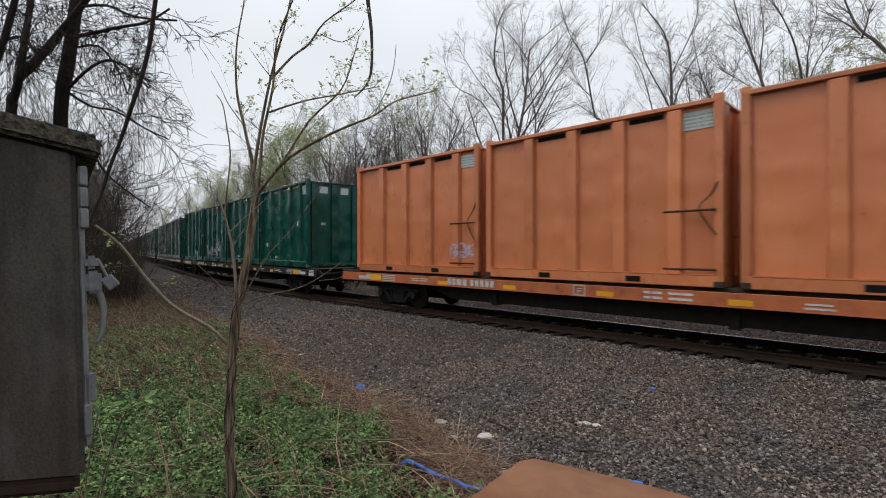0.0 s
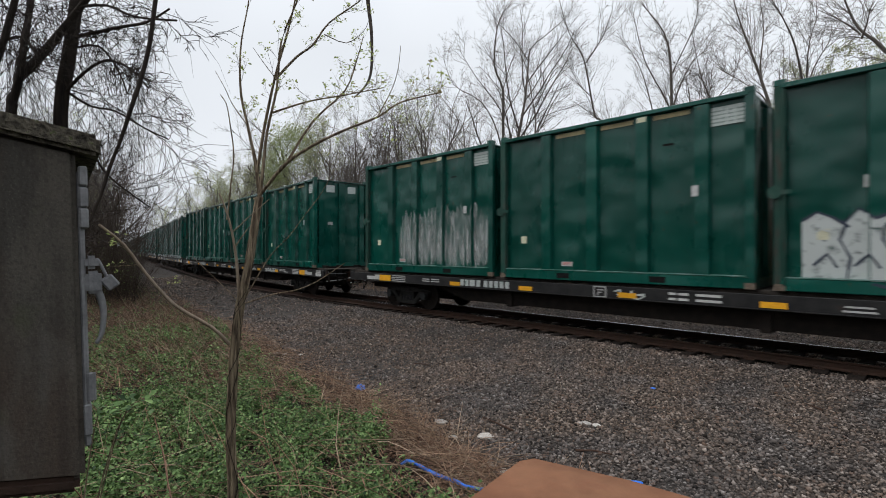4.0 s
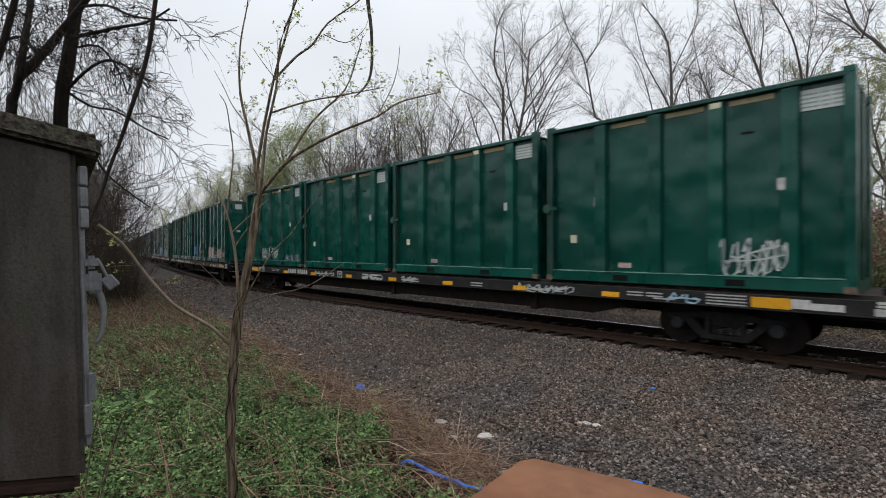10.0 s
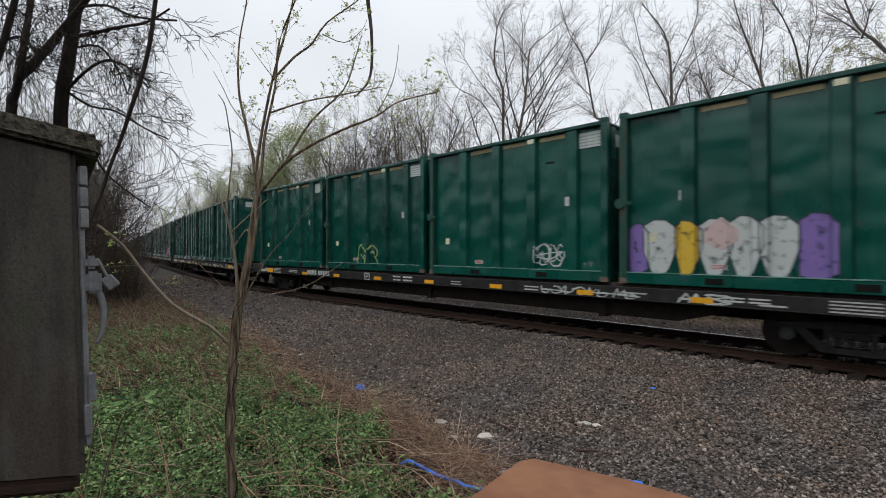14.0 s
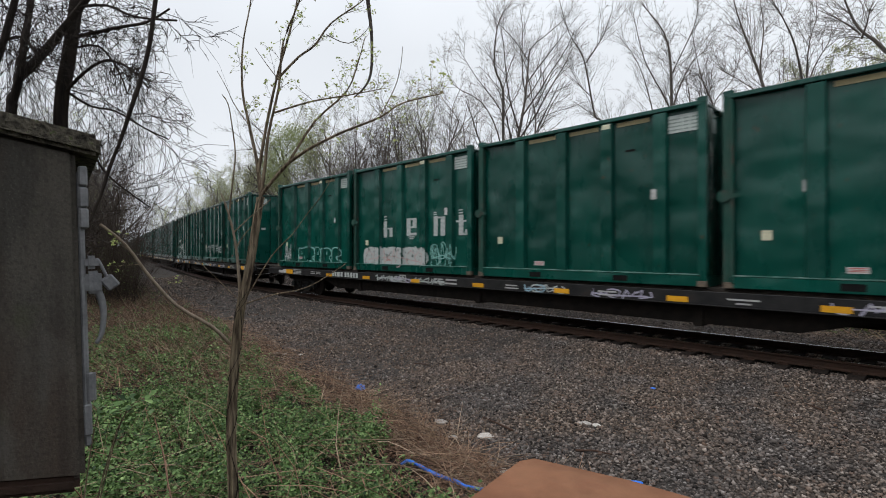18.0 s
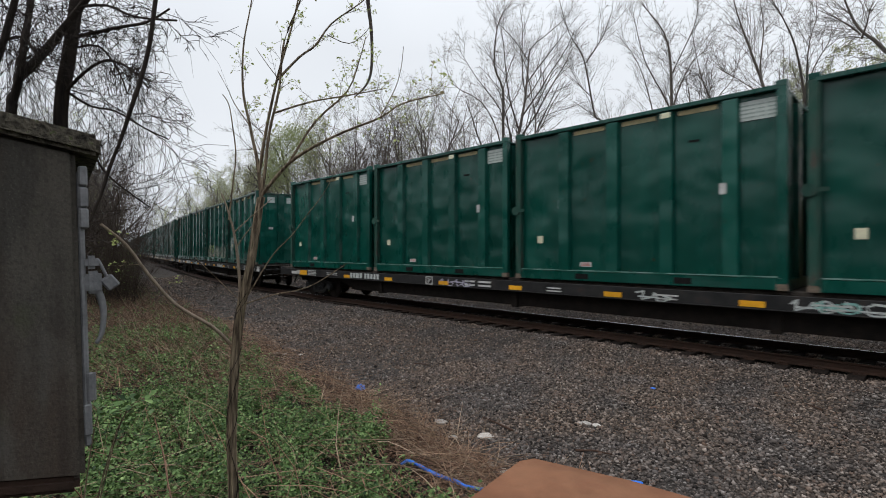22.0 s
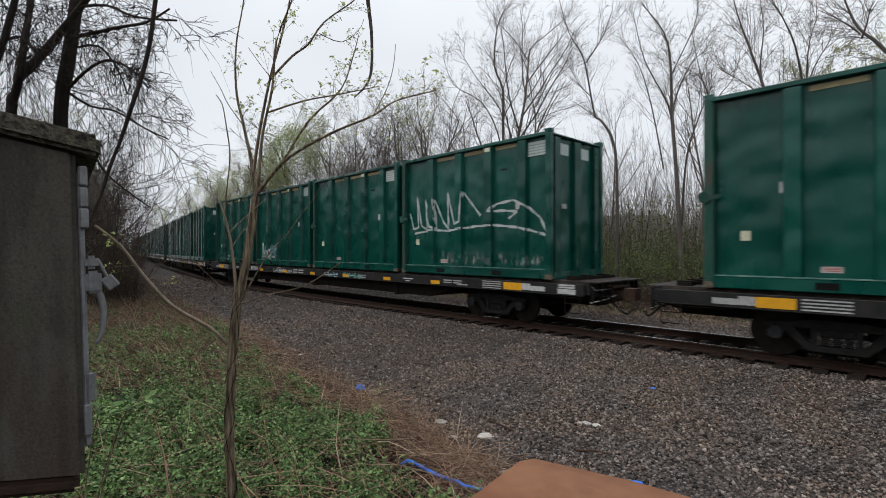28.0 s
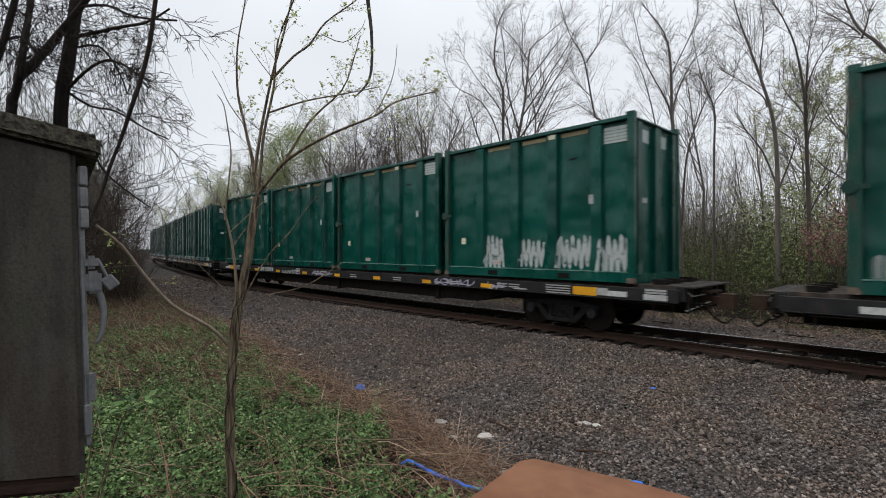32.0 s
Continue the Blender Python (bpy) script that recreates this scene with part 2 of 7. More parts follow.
M_TIE = mat("tie_wood", (0.009, 0.0065, 0.0055), (0.020, 0.014, 0.011), 6, 0.9, 0, 0.6, 30, stretch=(6, 1, 6), vary=0.2)
M_CABINET = weathered_skin("weathered_cabinet")
M_CABLID = mat("cabinet_lid", (0.028, 0.024, 0.019), (0.13, 0.115, 0.088), 48, 0.9, 0, 0.8, 110, (0.085, 0.095, 0.045), 0.60)
M_GALV = mat("galvanised", (0.16, 0.16, 0.165), (0.24, 0.24, 0.245), 14, 0.6, 0.3, 0.15, 80)
M_RUSTPLATE = mat("rusty_plate", (0.155, 0.066, 0.036), (0.21, 0.10, 0.055), 7, 0.85, 0.0, 0.2, 40, (0.16, 0.062, 0.036), 0.64)
M_BARK = mat("bark_grey", (0.08, 0.068, 0.06), (0.13, 0.113, 0.10), 5, 0.95, 0, 0.5, 30, stretch=(1, 1, 0.25), vary=0.25)
M_BARK_DARK = mat("bark_dark", (0.014, 0.011, 0.010), (0.040, 0.031, 0.025), 9, 0.95, 0, 0.5, 30, stretch=(1, 1, 0.25), vary=0.15)
# dark and light upright streaks: bark grain with the ridges' shading painted in
M_BARK_SAP = mat("bark_sapling", (0.070, 0.051, 0.036), (0.32, 0.25, 0.172), 70, 0.9, 0, 1.0, 120, stretch=(1, 1, 0.10))
M_BARK_PALE = mat("bark_pale", (0.30, 0.24, 0.18), (0.20, 0.155, 0.115), 22, 0.9, 0, 0.6, 90, stretch=(1, 1, 0.2))
M_BLUE = mat("blue_pipe", (0.03, 0.16, 0.66), (0.05, 0.20, 0.72), 9, 0.45, 0, 0.05, 60)
M_LITTER = mat("pale_litter", (0.42, 0.40, 0.37), (0.32, 0.29, 0.26), 20, 0.8, 0, 0.3, 60, vary=0.3)
M_HOUSE = mat("white_siding", (0.6, 0.6, 0.6), (0.5, 0.5, 0.5), 3, 0.7, 0, 0.1, 30)
M_STONE = island_tones("ballast_stone", [(0.028, 0.025, 0.023), (0.105, 0.091, 0.081), (0.16, 0.139, 0.124), (0.055, 0.048, 0.043), (0.23, 0.20, 0.178), (0.125, 0.090, 0.072), (0.18, 0.160, 0.147), (0.02, 0.018, 0.017), (0.075, 0.066, 0.06), (0.33, 0.30, 0.275), (0.045, 0.038, 0.034), (0.15, 0.135, 0.125)], patchy=((0.86, 0.86, 0.885), (1.12, 1.0, 0.915)))
M_LEAF = island_tones("ground_leaf", [(0.012, 0.030, 0.011), (0.085, 0.155, 0.046), (0.165, 0.27, 0.088), (0.020, 0.050, 0.018), (0.27, 0.39, 0.15), (0.095, 0.17, 0.052), (0.042, 0.084, 0.029)], 0.55, 0.18, 0.10)
M_DRY = island_tones("dry_stems", [(0.16, 0.092, 0.064), (0.36, 0.225, 0.155), (0.10, 0.058, 0.042), (0.52, 0.39, 0.28), (0.045, 0.028, 0.022), (0.28, 0.165, 0.112), (0.43, 0.29, 0.19), (0.07, 0.043, 0.032)])
# dead-leaf tones darkened so the gaps between the weeds look shaded
M_MOULD = island_tones("shaded_leaf_mould", [(0.05, 0.027, 0.018), (0.12, 0.068, 0.043), (0.03, 0.018, 0.013), (0.18, 0.115, 0.077), (0.025, 0.015, 0.011), (0.085, 0.047, 0.03)])
M_BRAMBLE = island_tones("bramble_stems", [(0.07, 0.042, 0.03), (0.20, 0.125, 0.085), (0.13, 0.072, 0.05), (0.36, 0.27, 0.20), (0.05, 0.035, 0.028), (0.28, 0.19, 0.13)])
M_SPRING = island_tones("spring_leaf", [(0.36, 0.39, 0.20), (0.42, 0.44, 0.25), (0.30, 0.33, 0.17), (0.46, 0.47, 0.30)], 0.6, 0.08, 0.4)
M_DOME = island_tones("dome_leaf", [(0.27, 0.31, 0.14), (0.32, 0.355, 0.17), (0.22, 0.26, 0.12), (0.32, 0.35, 0.19)], 0.6, 0.08, 0.45)
M_BUD = island_tones("young_leaf", [(0.36, 0.44, 0.14), (0.46, 0.52, 0.20), (0.30, 0.36, 0.13), (0.32, 0.26, 0.16)], 0.6, 0.08, 0.55)
M_PINK = island_tones("red_bud_blossom", [(0.20, 0.095, 0.085), (0.30, 0.155, 0.145), (0.12, 0.06, 0.05), (0.25, 0.125, 0.11), (0.36, 0.23, 0.215)], 0.8)
M_GROUND = mat("gravel_bed", (0.030, 0.026, 0.024), (0.060, 0.052, 0.047), 2.2, 0.95, 0, 1.0, 26, (0.07, 0.052, 0.042), 0.66)
M_SCRUB = island_tones("scrub_leaf", [(0.075, 0.095, 0.036), (0.12, 0.145, 0.055), (0.085, 0.07, 0.042), (0.06, 0.08, 0.034), (0.15, 0.165, 0.075)], 0.75, 0.08, 0.3)
M_ROOF = mat("roof_shingle", (0.10, 0.09, 0.09), (0.14, 0.13, 0.13), 3, 0.9, 0, 0.3, 30)
M_GLASS_DARK = mat("window_dark", (0.03, 0.035, 0.04), (0.05, 0.055, 0.06), 3, 0.15, 0, 0.0, 30)


def paint_coat(name, colour, cover, streak):
    """Sprayed or worn paint: thin where it has run or been scrubbed."""
    m = bpy.data.materials.new(name)
    m.use_nodes = True
    n, l = m.node_tree.nodes, m.node_tree.links
    b, out = n["Principled BSDF"], n["Material Output"]
    b.inputs["Base Color"].default_value, b.inputs["Roughness"].default_value = (*colour, 1), 0.6
    tc, mp, noi, rng, tr, mx = n.new("ShaderNodeTexCoord"), n.new("ShaderNodeMapping"), n.new("ShaderNodeTexNoise"), n.new("ShaderNodeMapRange"), n.new("ShaderNodeBsdfTransparent"), n.new("ShaderNodeMixShader")
    info, add = n.new("ShaderNodeObjectInfo"), n.new("ShaderNodeVectorMath")
    mp.inputs["Scale"].default_value = streak
    noi.inputs["Scale"].default_value, noi.inputs["Detail"].default_value = 6.0, 6.0
    rng.inputs["From Min"].default_value, rng.inputs["From Max"].default_value = cover
    l.new(tc.outputs["Object"], add.inputs[0]), l.new(info.outputs["Location"], add.inputs[1])
    l.new(tc.outputs["Object"], mp.inputs["Vector"]), l.new(mp.outputs[0], noi.inputs["Vector"])
    l.new(noi.outputs["Fac"], rng.inputs["Value"]), l.new(rng.outputs[0], mx.inputs["Fac"])
    l.new(tr.outputs[0], mx.inputs[1]), l.new(b.outputs[0], mx.inputs[2]), l.new(mx.outputs[0], out.inputs["Surface"])
    return m


COLOURS = dict(white=(0.42, 0.45, 0.44), pale_blue=(0.30, 0.46, 0.56), blue=(0.15, 0.29, 0.64), deep_blue=(0.06, 0.11, 0.46), pink=(0.46, 0.35, 0.335), purple=(0.17, 0.11, 0.33), yellow=(0.55, 0.36, 0.03), lime=(0.25, 0.32, 0.12), red=(0.34, 0.07, 0.055), tan=(0.33, 0.35, 0.29), teal=(0.20, 0.42, 0.38), lilac=(0.38, 0.36, 0.46))
FIRM = {k: paint_coat("spray_" + k, c, (0.25, 0.45), (1, 1, 1)) for k, c in COLOURS.items()}
WASH = {k: paint_coat("scrubbed_" + k, c, (0.30, 0.95), (1.5, 1, 0.18)) for k, c in COLOURS.items()}
FAINT = {k: paint_coat("faded_" + k, c, (0.48, 1.25), (1.6, 1, 0.5)) for k, c in COLOURS.items()}
M_OUTLINE = paint_coat("spray_dark", (0.02, 0.03, 0.05), (0.25, 0.45), (1, 1, 1))


# ---------------- mesh helpers ----------------
def mesh_of(name, verts, faces, smooth=False):
    me = bpy.data.meshes.new(name)
    me.from_pydata(verts, [], faces)
    me.update()
    if smooth:
        me.polygons.foreach_set("use_smooth", [True] * len(me.polygons))
    return me


def put(ob, material, parent=None, label=""):
    if material:
        ob.data.materials.append(material)
    if parent:
        ob.parent = parent
    return tagged(ob, label)


def part(name, geo, material, parent=None, label="", smooth=False):
    """One mesh object from a bmesh or from (verts, faces), under a thing or a part."""
    if isinstance(geo, tuple):
        me = mesh_of(name, geo[0], geo[1], smooth)
    else:
        me = bpy.data.meshes.new(name)
        geo.to_mesh(me)
        geo.free()
        if smooth:
            me.polygons.foreach_set("use_smooth", [True] * len(me.polygons))
    return put(new(name, me), material, parent, label)


def thing(name, label, category, at=(0, 0, 0), turn=0.0, group="", kind=""):
    ob = new(name)
    ob.empty_display_size = 0.2
    ob.matrix_basis = pose(*at, 0, 0, turn)
    return tagged(ob, label, category, group, kind)


BOX_FACES = [(0, 1, 3, 2), (4, 6, 7, 5), (0, 4, 5, 1), (2, 3, 7, 6), (0, 2, 6, 4), (1, 5, 7, 3)]


def slab(x0, x1, y0, y1, z0, z1):
    """A plain slab as (verts, faces)."""
    return ([(x, y, z) for x in (x0, x1) for y in (y0, y1) for z in (z0, z1)], BOX_FACES)


def joined(*geos):
    v, f = [], []
    for gv, gf in geos:
        k = len(v)
        v.extend(gv)
        f.extend(tuple(i + k for i in q) for q in gf)
    return (v, f)


def block(x0, x1, y0, y1, z0, z1, bevel=0.01, cuts=1):
    """A slab with rounded edges, as a bmesh."""
    bm = bmesh.new()
    vs = [bm.verts.new(p) for p in slab(x0, x1, y0, y1, z0, z1)[0]]
    for q in BOX_FACES:
        bm.faces.new([vs[i] for i in q])
    bmesh.ops.recalc_face_normals(bm, faces=bm.faces[:])
    if bevel:
        bmesh.ops.bevel(bm, geom=bm.edges[:], offset=bevel, segments=cuts, affect="EDGES")
    return bm


def tube(points, r0, r1, sides=6, cap=False):
    """A tapered tube along points."""
    pts = [Vector(p) for p in points]
    v, f, n = [], [], len(pts)
    ref = Vector((0.31, 0.17, 0.93))
    for i, p in enumerate(pts):
        d = (pts[min(i + 1, n - 1)] - pts[max(i - 1, 0)]).normalized()
        a = d.cross(ref)
        if a.length < 0.05:
            a = d.cross(Vector((1, 0, 0)))
        a.normalize()
        b = d.cross(a)
        r = r0 + (r1 - r0) * i / (n - 1)
        for k in range(sides):
            w = 2 * math.pi * k / sides
            v.append(tuple(p + r * (math.cos(w) * a + math.sin(w) * b)))
    for i in range(n - 1):
        for k in range(sides):
            j = (k + 1) % sides
            f.append((i * sides + k, i * sides + j, (i + 1) * sides + j, (i + 1) * sides + k))
    if cap:
        f.append(tuple(range(sides))[::-1])
        f.append(tuple((n - 1) * sides + k for k in range(sides)))
    return (v, f)


def disc_x(x, y, z, r, depth, sides=20, axis="y"):
    """A solid round, its axis along y or x."""
    a, b = ((x, y - depth / 2, z), (x, y + depth / 2, z)) if axis == "y" else ((x - depth / 2, y, z), (x + depth / 2, y, z))
    return tube([a, b], r, r, sides, True)


def smooth_line(points, steps=3):
    """A rounder line through the points."""
    p = [Vector(q) for q in points]
    out = []
    for i in range(len(p) - 1):
        a, b, c, d = p[max(i - 1, 0)], p[i], p[i + 1], p[min(i + 2, len(p) - 1)]
        for s in range(steps):
            t = s / steps
            out.append(0.5 * ((2 * b) + (c - a) * t + (2 * a - 5 * b + 4 * c - d) * t * t + (3 * b - a - 3 * c + d) * t ** 3))
    return out + [p[-1]]


# ---------------- the lie of the land ----------------
BEND, BEND_FROM, BEND_TO = 0.0069, -16.05, -42.0


def track_slope(x):
    return BEND * (max(min(x, BEND_FROM), BEND_TO) - BEND_FROM)


def track_y(x):
    """The middle of the track: straight on the east, a gentle bend to the west, then straight again."""
    e = max(min(x, BEND_FROM), BEND_TO) - BEND_FROM
    return BEND / 2 * e * e + min(x - BEND_TO, 0.0) * track_slope(BEND_TO)


def verge(x):
    """Where the gravel ends and the green bank begins."""
    return -8.68 - 0.1766 * x if x > -13.35 else min(-6.32 - 0.132 * (x + 13.35), track_y(x) - 2.6)


def ease(t):
    t = min(max(t, 0.0), 1.0)
    return t * t * (3 - 2 * t)


def land(x, y):
    c = y - track_y(x)
    wob = 0.05 * noise.noise((x * 0.5, y * 0.5, 1.7)) + 0.02 * noise.noise((x * 2.1, y * 2.1, 4.1))
    if c < 0:
        z = -0.25 + 0.05 * ease((-c - 1.14) / 0.14) - 0.16 * ease((-c - 1.5) / 1.6)
        over = verge(x) - y
        if over > 0:
            z += min(0.45, 0.10 * over) + wob * min(over, 1.0)
        elif c < -2:
            z += 0.25 * wob
    else:
        z = -0.25 + 0.06 * ease((c - 0.98) / 0.16) - 0.04 * ease((c - 1.5) / 1.2) + 0.85 * ease((c - 4.7) / 2.2) + wob * ease((c - 4.2) / 2)
        z += 0.02 * max(c - 6, 0)
    return z


def axis_steps(lo, hi, fine_lo, fine_hi, fine, grow=1.25):
    s = list(np.arange(fine_lo, fine_hi, fine))
    step, at = fine, fine_lo
    while at > lo:
        step *= grow
        at -= step
        s.insert(0, at)
    step, at = fine, fine_hi
    while at < hi:
        s.append(at)
        step *= grow
        at += step
    return s


def build_ground():
    xs, ys = axis_steps(-2500, 2500, -40, 3, 0.35), axis_steps(-2500, 2500, -12.6, 9, 0.18)
    verts = [(x, y, land(max(x, -400), min(max(y, -60), 260)) if abs(y) < 400 else 0.5) for x in xs for y in ys]
    ny = len(ys)
    faces = [(i * ny + j, (i + 1) * ny + j, (i + 1) * ny + j + 1, i * ny + j + 1) for i in range(len(xs) - 1) for j in range(ny - 1)]
    g = part("ground", (verts, faces), M_SOIL, None, "brown leaf-littered soil of the bank and the wood", True)
    g.data.materials.append(M_GROUND)
    slots = []
    for i in range(len(xs) - 1):
        for j in range(ny - 1):
            x, y = (xs[i] + xs[i + 1]) / 2, (ys[j] + ys[j + 1]) / 2
            c = y - track_y(x)
            w = 0.5 * noise.noise((x * 0.9, y * 0.9, 9.0))
            slots.append(1 if (y > verge(x) + w and c < 5.0 + w and x > -200) else 0)
    g.data.polygons.foreach_set("material_index", slots)
    return tagged(g, "", "ground", "", "structure")


# soil kept almost black: the shade under the weeds is in its colour
M_SOIL = mat("shaded_soil_litter", (0.010, 0.008, 0.006), (0.024, 0.017, 0.012), 1.3, 0.95, 0, 0.8, 18, (0.035, 0.04, 0.02), 0.6)
build_ground()


# ---------------- track ----------------
def build_track():
    rng = random.Random(5)
    for side, y0 in (("near", -0.755), ("far", 0.755)):
        sec = [(-0.07, -0.17), (-0.07, -0.155), (-0.012, -0.13), (-0.012, -0.045), (-0.036, -0.035), (-0.036, -0.004), (0.036, -0.004), (0.036, -0.035), (0.012, -0.045), (0.012, -0.13), (0.07, -0.155), (0.07, -0.17)]
        xs = axis_steps(-420, 60, -60, 10, 3.0, 1.3)
        rail = thing("rail_near" if side == "near" else "rail_far", "rusty brown steel rail with a worn bright head", "rail", kind="structure")
        v = [(x, track_y(x) + y0 + a, z) for x in xs for a, z in sec]
        n = len(sec)
        f = [(i * n + k, i * n + (k + 1) % n, (i + 1) * n + (k + 1) % n, (i + 1) * n + k) for i in range(len(xs) - 1) for k in range(n)]
        part("rail_body", (v, f), M_RAIL, rail)
        v = [(x, track_y(x) + y0 + a, z) for x in xs for a, z in ((-0.034, -0.007), (-0.015, -0.0015), (0.015, 0.0), (0.034, -0.006))]
        f = [(i * 4 + k, i * 4 + k + 1, (i + 1) * 4 + k + 1, (i + 1) * 4 + k) for i in range(len(xs) - 1) for k in range(3)]
        part("rail_head", (v, f), M_RAIL_HEAD, rail, "bright worn steel running surface")
    bed = thing("sleepers", "dark creosoted wooden sleepers set in the ballast", "railway sleepers", kind="structure")
    shared = []
    for k in range(4):
        bm = block(-0.115, 0.115, -1.30, 1.30, -0.18, 0.0, 0.012)
        for vv in bm.verts:
            vv.co += Vector((rng.uniform(-0.008, 0.008), rng.uniform(-0.03, 0.03), rng.uniform(-0.006, 0.006)))
        me = bpy.data.meshes.new("sleeper")
        bm.to_mesh(me)
        bm.free()
        me.materials.append(M_TIE)
        shared.append(me)
    x = 4.0
    plate = mesh_of("tie_plate", *joined(slab(-0.09, 0.09, -0.18, 0.18, 0, 0.012), slab(-0.05, -0.02, -0.12, -0.09, 0.012, 0.035), slab(0.02, 0.05, 0.09, 0.12, 0.012, 0.035)))
    plate.materials.append(M_RAIL)
    while x > -75:
        ob = new("sleeper", shared[rng.randrange(4)])
        ob.parent = bed
        ob.matrix_basis = pose(x, track_y(x) + rng.uniform(-0.05, 0.05), -0.172 + rng.uniform(-0.008, 0.006), 0, 0, math.degrees(track_slope(x)) + rng.uniform(-1.5, 1.5))
        if x > -30:
            for y0 in (-0.755,):
                p = new("tie_plate", plate)
                p.parent = bed
                p.matrix_basis = pose(x, track_y(x) + y0, -0.176, 0, 0, math.degrees(track_slope(x)))
        x -= 0.53 + rng.uniform(-0.03, 0.03)


build_track()


# ---------------- scattered pieces ----------------
def scatter_mesh(name, verts, faces, material, label, category):
    """One mesh from numpy arrays: verts (n, 3), faces (m, 3 or 4)."""
    me = bpy.data.meshes.new(name)
    k = faces.shape[1]
    me.vertices.add(len(verts))
    me.vertices.foreach_set("co", verts.astype(np.float32).ravel())
    me.loops.add(faces.size)
    me.loops.foreach_set("vertex_index", faces.astype(np.int32).ravel())
    me.polygons.add(len(faces))
    me.polygons.foreach_set("loop_start", np.arange(0, faces.size, k, dtype=np.int32))
    me.update(calc_edges=True)
    return tagged(put(new(name, me), material), label, category, "", "stuff")


OCTA_V = np.array([(1, 0, 0), (-1, 0, 0), (0, 1, 0), (0, -1, 0), (0, 0, 1), (0, 0, -1)], float)
OCTA_F = np.array([(0, 2, 4), (2, 1, 4), (1, 3, 4), (3, 0, 4), (2, 0, 5), (1, 2, 5), (3, 1, 5), (0, 3, 5)])


def turns(rng, n):
    """n random rotations."""
    q = rng.normal(size=(n, 4))
    q /= np.linalg.norm(q, axis=1)[:, None]
    w, x, y, z = q.T
    return np.stack([np.stack([1 - 2 * (y * y + z * z), 2 * (x * y - z * w), 2 * (x * z + y * w)], 1),
                     np.stack([2 * (x * y + z * w), 1 - 2 * (x * x + z * z), 2 * (y * z - x * w)], 1),
                     np.stack([2 * (x * z - y * w), 2 * (y * z + x * w), 1 - 2 * (x * x + y * y)], 1)], 1)


def build_stones():
    rng = np.random.default_rng(11)
    spots = []
    for x0, x1, count in ((-7, 0.3, 190000), (-16, -7, 84000), (-45, -16, 40000), (0.3, 10, 6000)):
        x = rng.uniform(x0, x1, count)
        y = rng.uniform(-9.2, 8.5, count)
        thin = rng.uniform(0, 1, count)
        for a, b, q in zip(x, y, thin):
            c = b - track_y(a)
            if c > 5.1 or (-0.7 < c < 0.7 and q < 0.5) or (c > 2.0 and q < 0.15):
                continue
            edge = verge(a) + 0.6 * noise.noise((a * 0.9, b * 0.9, 9.0))
            if edge - 0.4 < b:
                spots.append((a, b, land(a, b), 1.0 + max(0.0, -a - 7) * 0.045))
    s = np.array(spots)
    n = len(s)
    size = (0.009 + 0.021 * rng.uniform(0, 1, n) ** 2.0) * s[:, 3]
    big = rng.uniform(0, 1, n) > 0.985
    size[big] *= 1.7
    shape = OCTA_V[None] * (size[:, None, None] * rng.uniform(0.45, 1.5, (n, 6, 1)))
    shape = np.einsum("nij,nkj->nki", turns(rng, n), shape)
    shape[:, :, 2] *= 0.75
    shape += np.stack([s[:, 0], s[:, 1], s[:, 2] + size * 0.4], 1)[:, None, :]
    faces = (OCTA_F[None] + (np.arange(n) * 6)[:, None, None]).reshape(-1, 3)
    scatter_mesh("ballast", shape.reshape(-1, 3), faces, M_STONE, "grey crushed stone ballast beside the track", "ballast")


build_stones()


def leaf_quads(rng, at, size, tilt=0.9):
    """Folded leaves: four points and two triangles each."""
    n = len(at)
    base = np.array([(0, -0.5, 0), (0.32, 0.0, 0.10), (0, 0.55, 0), (-0.32, 0.0, 0.10)])
    a, t, r = rng.uniform(0, 2 * np.pi, n), rng.normal(0, tilt * 0.5, n), rng.normal(0, tilt * 0.5, n)
    v = base[None] * size[:, None, None]
    ct, st = np.cos(t)[:, None], np.sin(t)[:, None]
    v = np.stack([v[:, :, 0], v[:, :, 1] * ct - v[:, :, 2] * st, v[:, :, 1] * st + v[:, :, 2] * ct], 2)
    cr, sr = np.cos(r)[:, None], np.sin(r)[:, None]
    v = np.stack([v[:, :, 0] * cr + v[:, :, 2] * sr, v[:, :, 1], -v[:, :, 0] * sr + v[:, :, 2] * cr], 2)
    ca, sa = np.cos(a)[:, None], np.sin(a)[:, None]
    v = np.stack([v[:, :, 0] * ca - v[:, :, 1] * sa, v[:, :, 0] * sa + v[:, :, 1] * ca, v[:, :, 2]], 2)
    v += at[:, None, :]
    f = (np.array([(0, 1, 2), (0, 2, 3)])[None] + (np.arange(n) * 4)[:, None, None]).reshape(-1, 3)
    return v.reshape(-1, 3), f


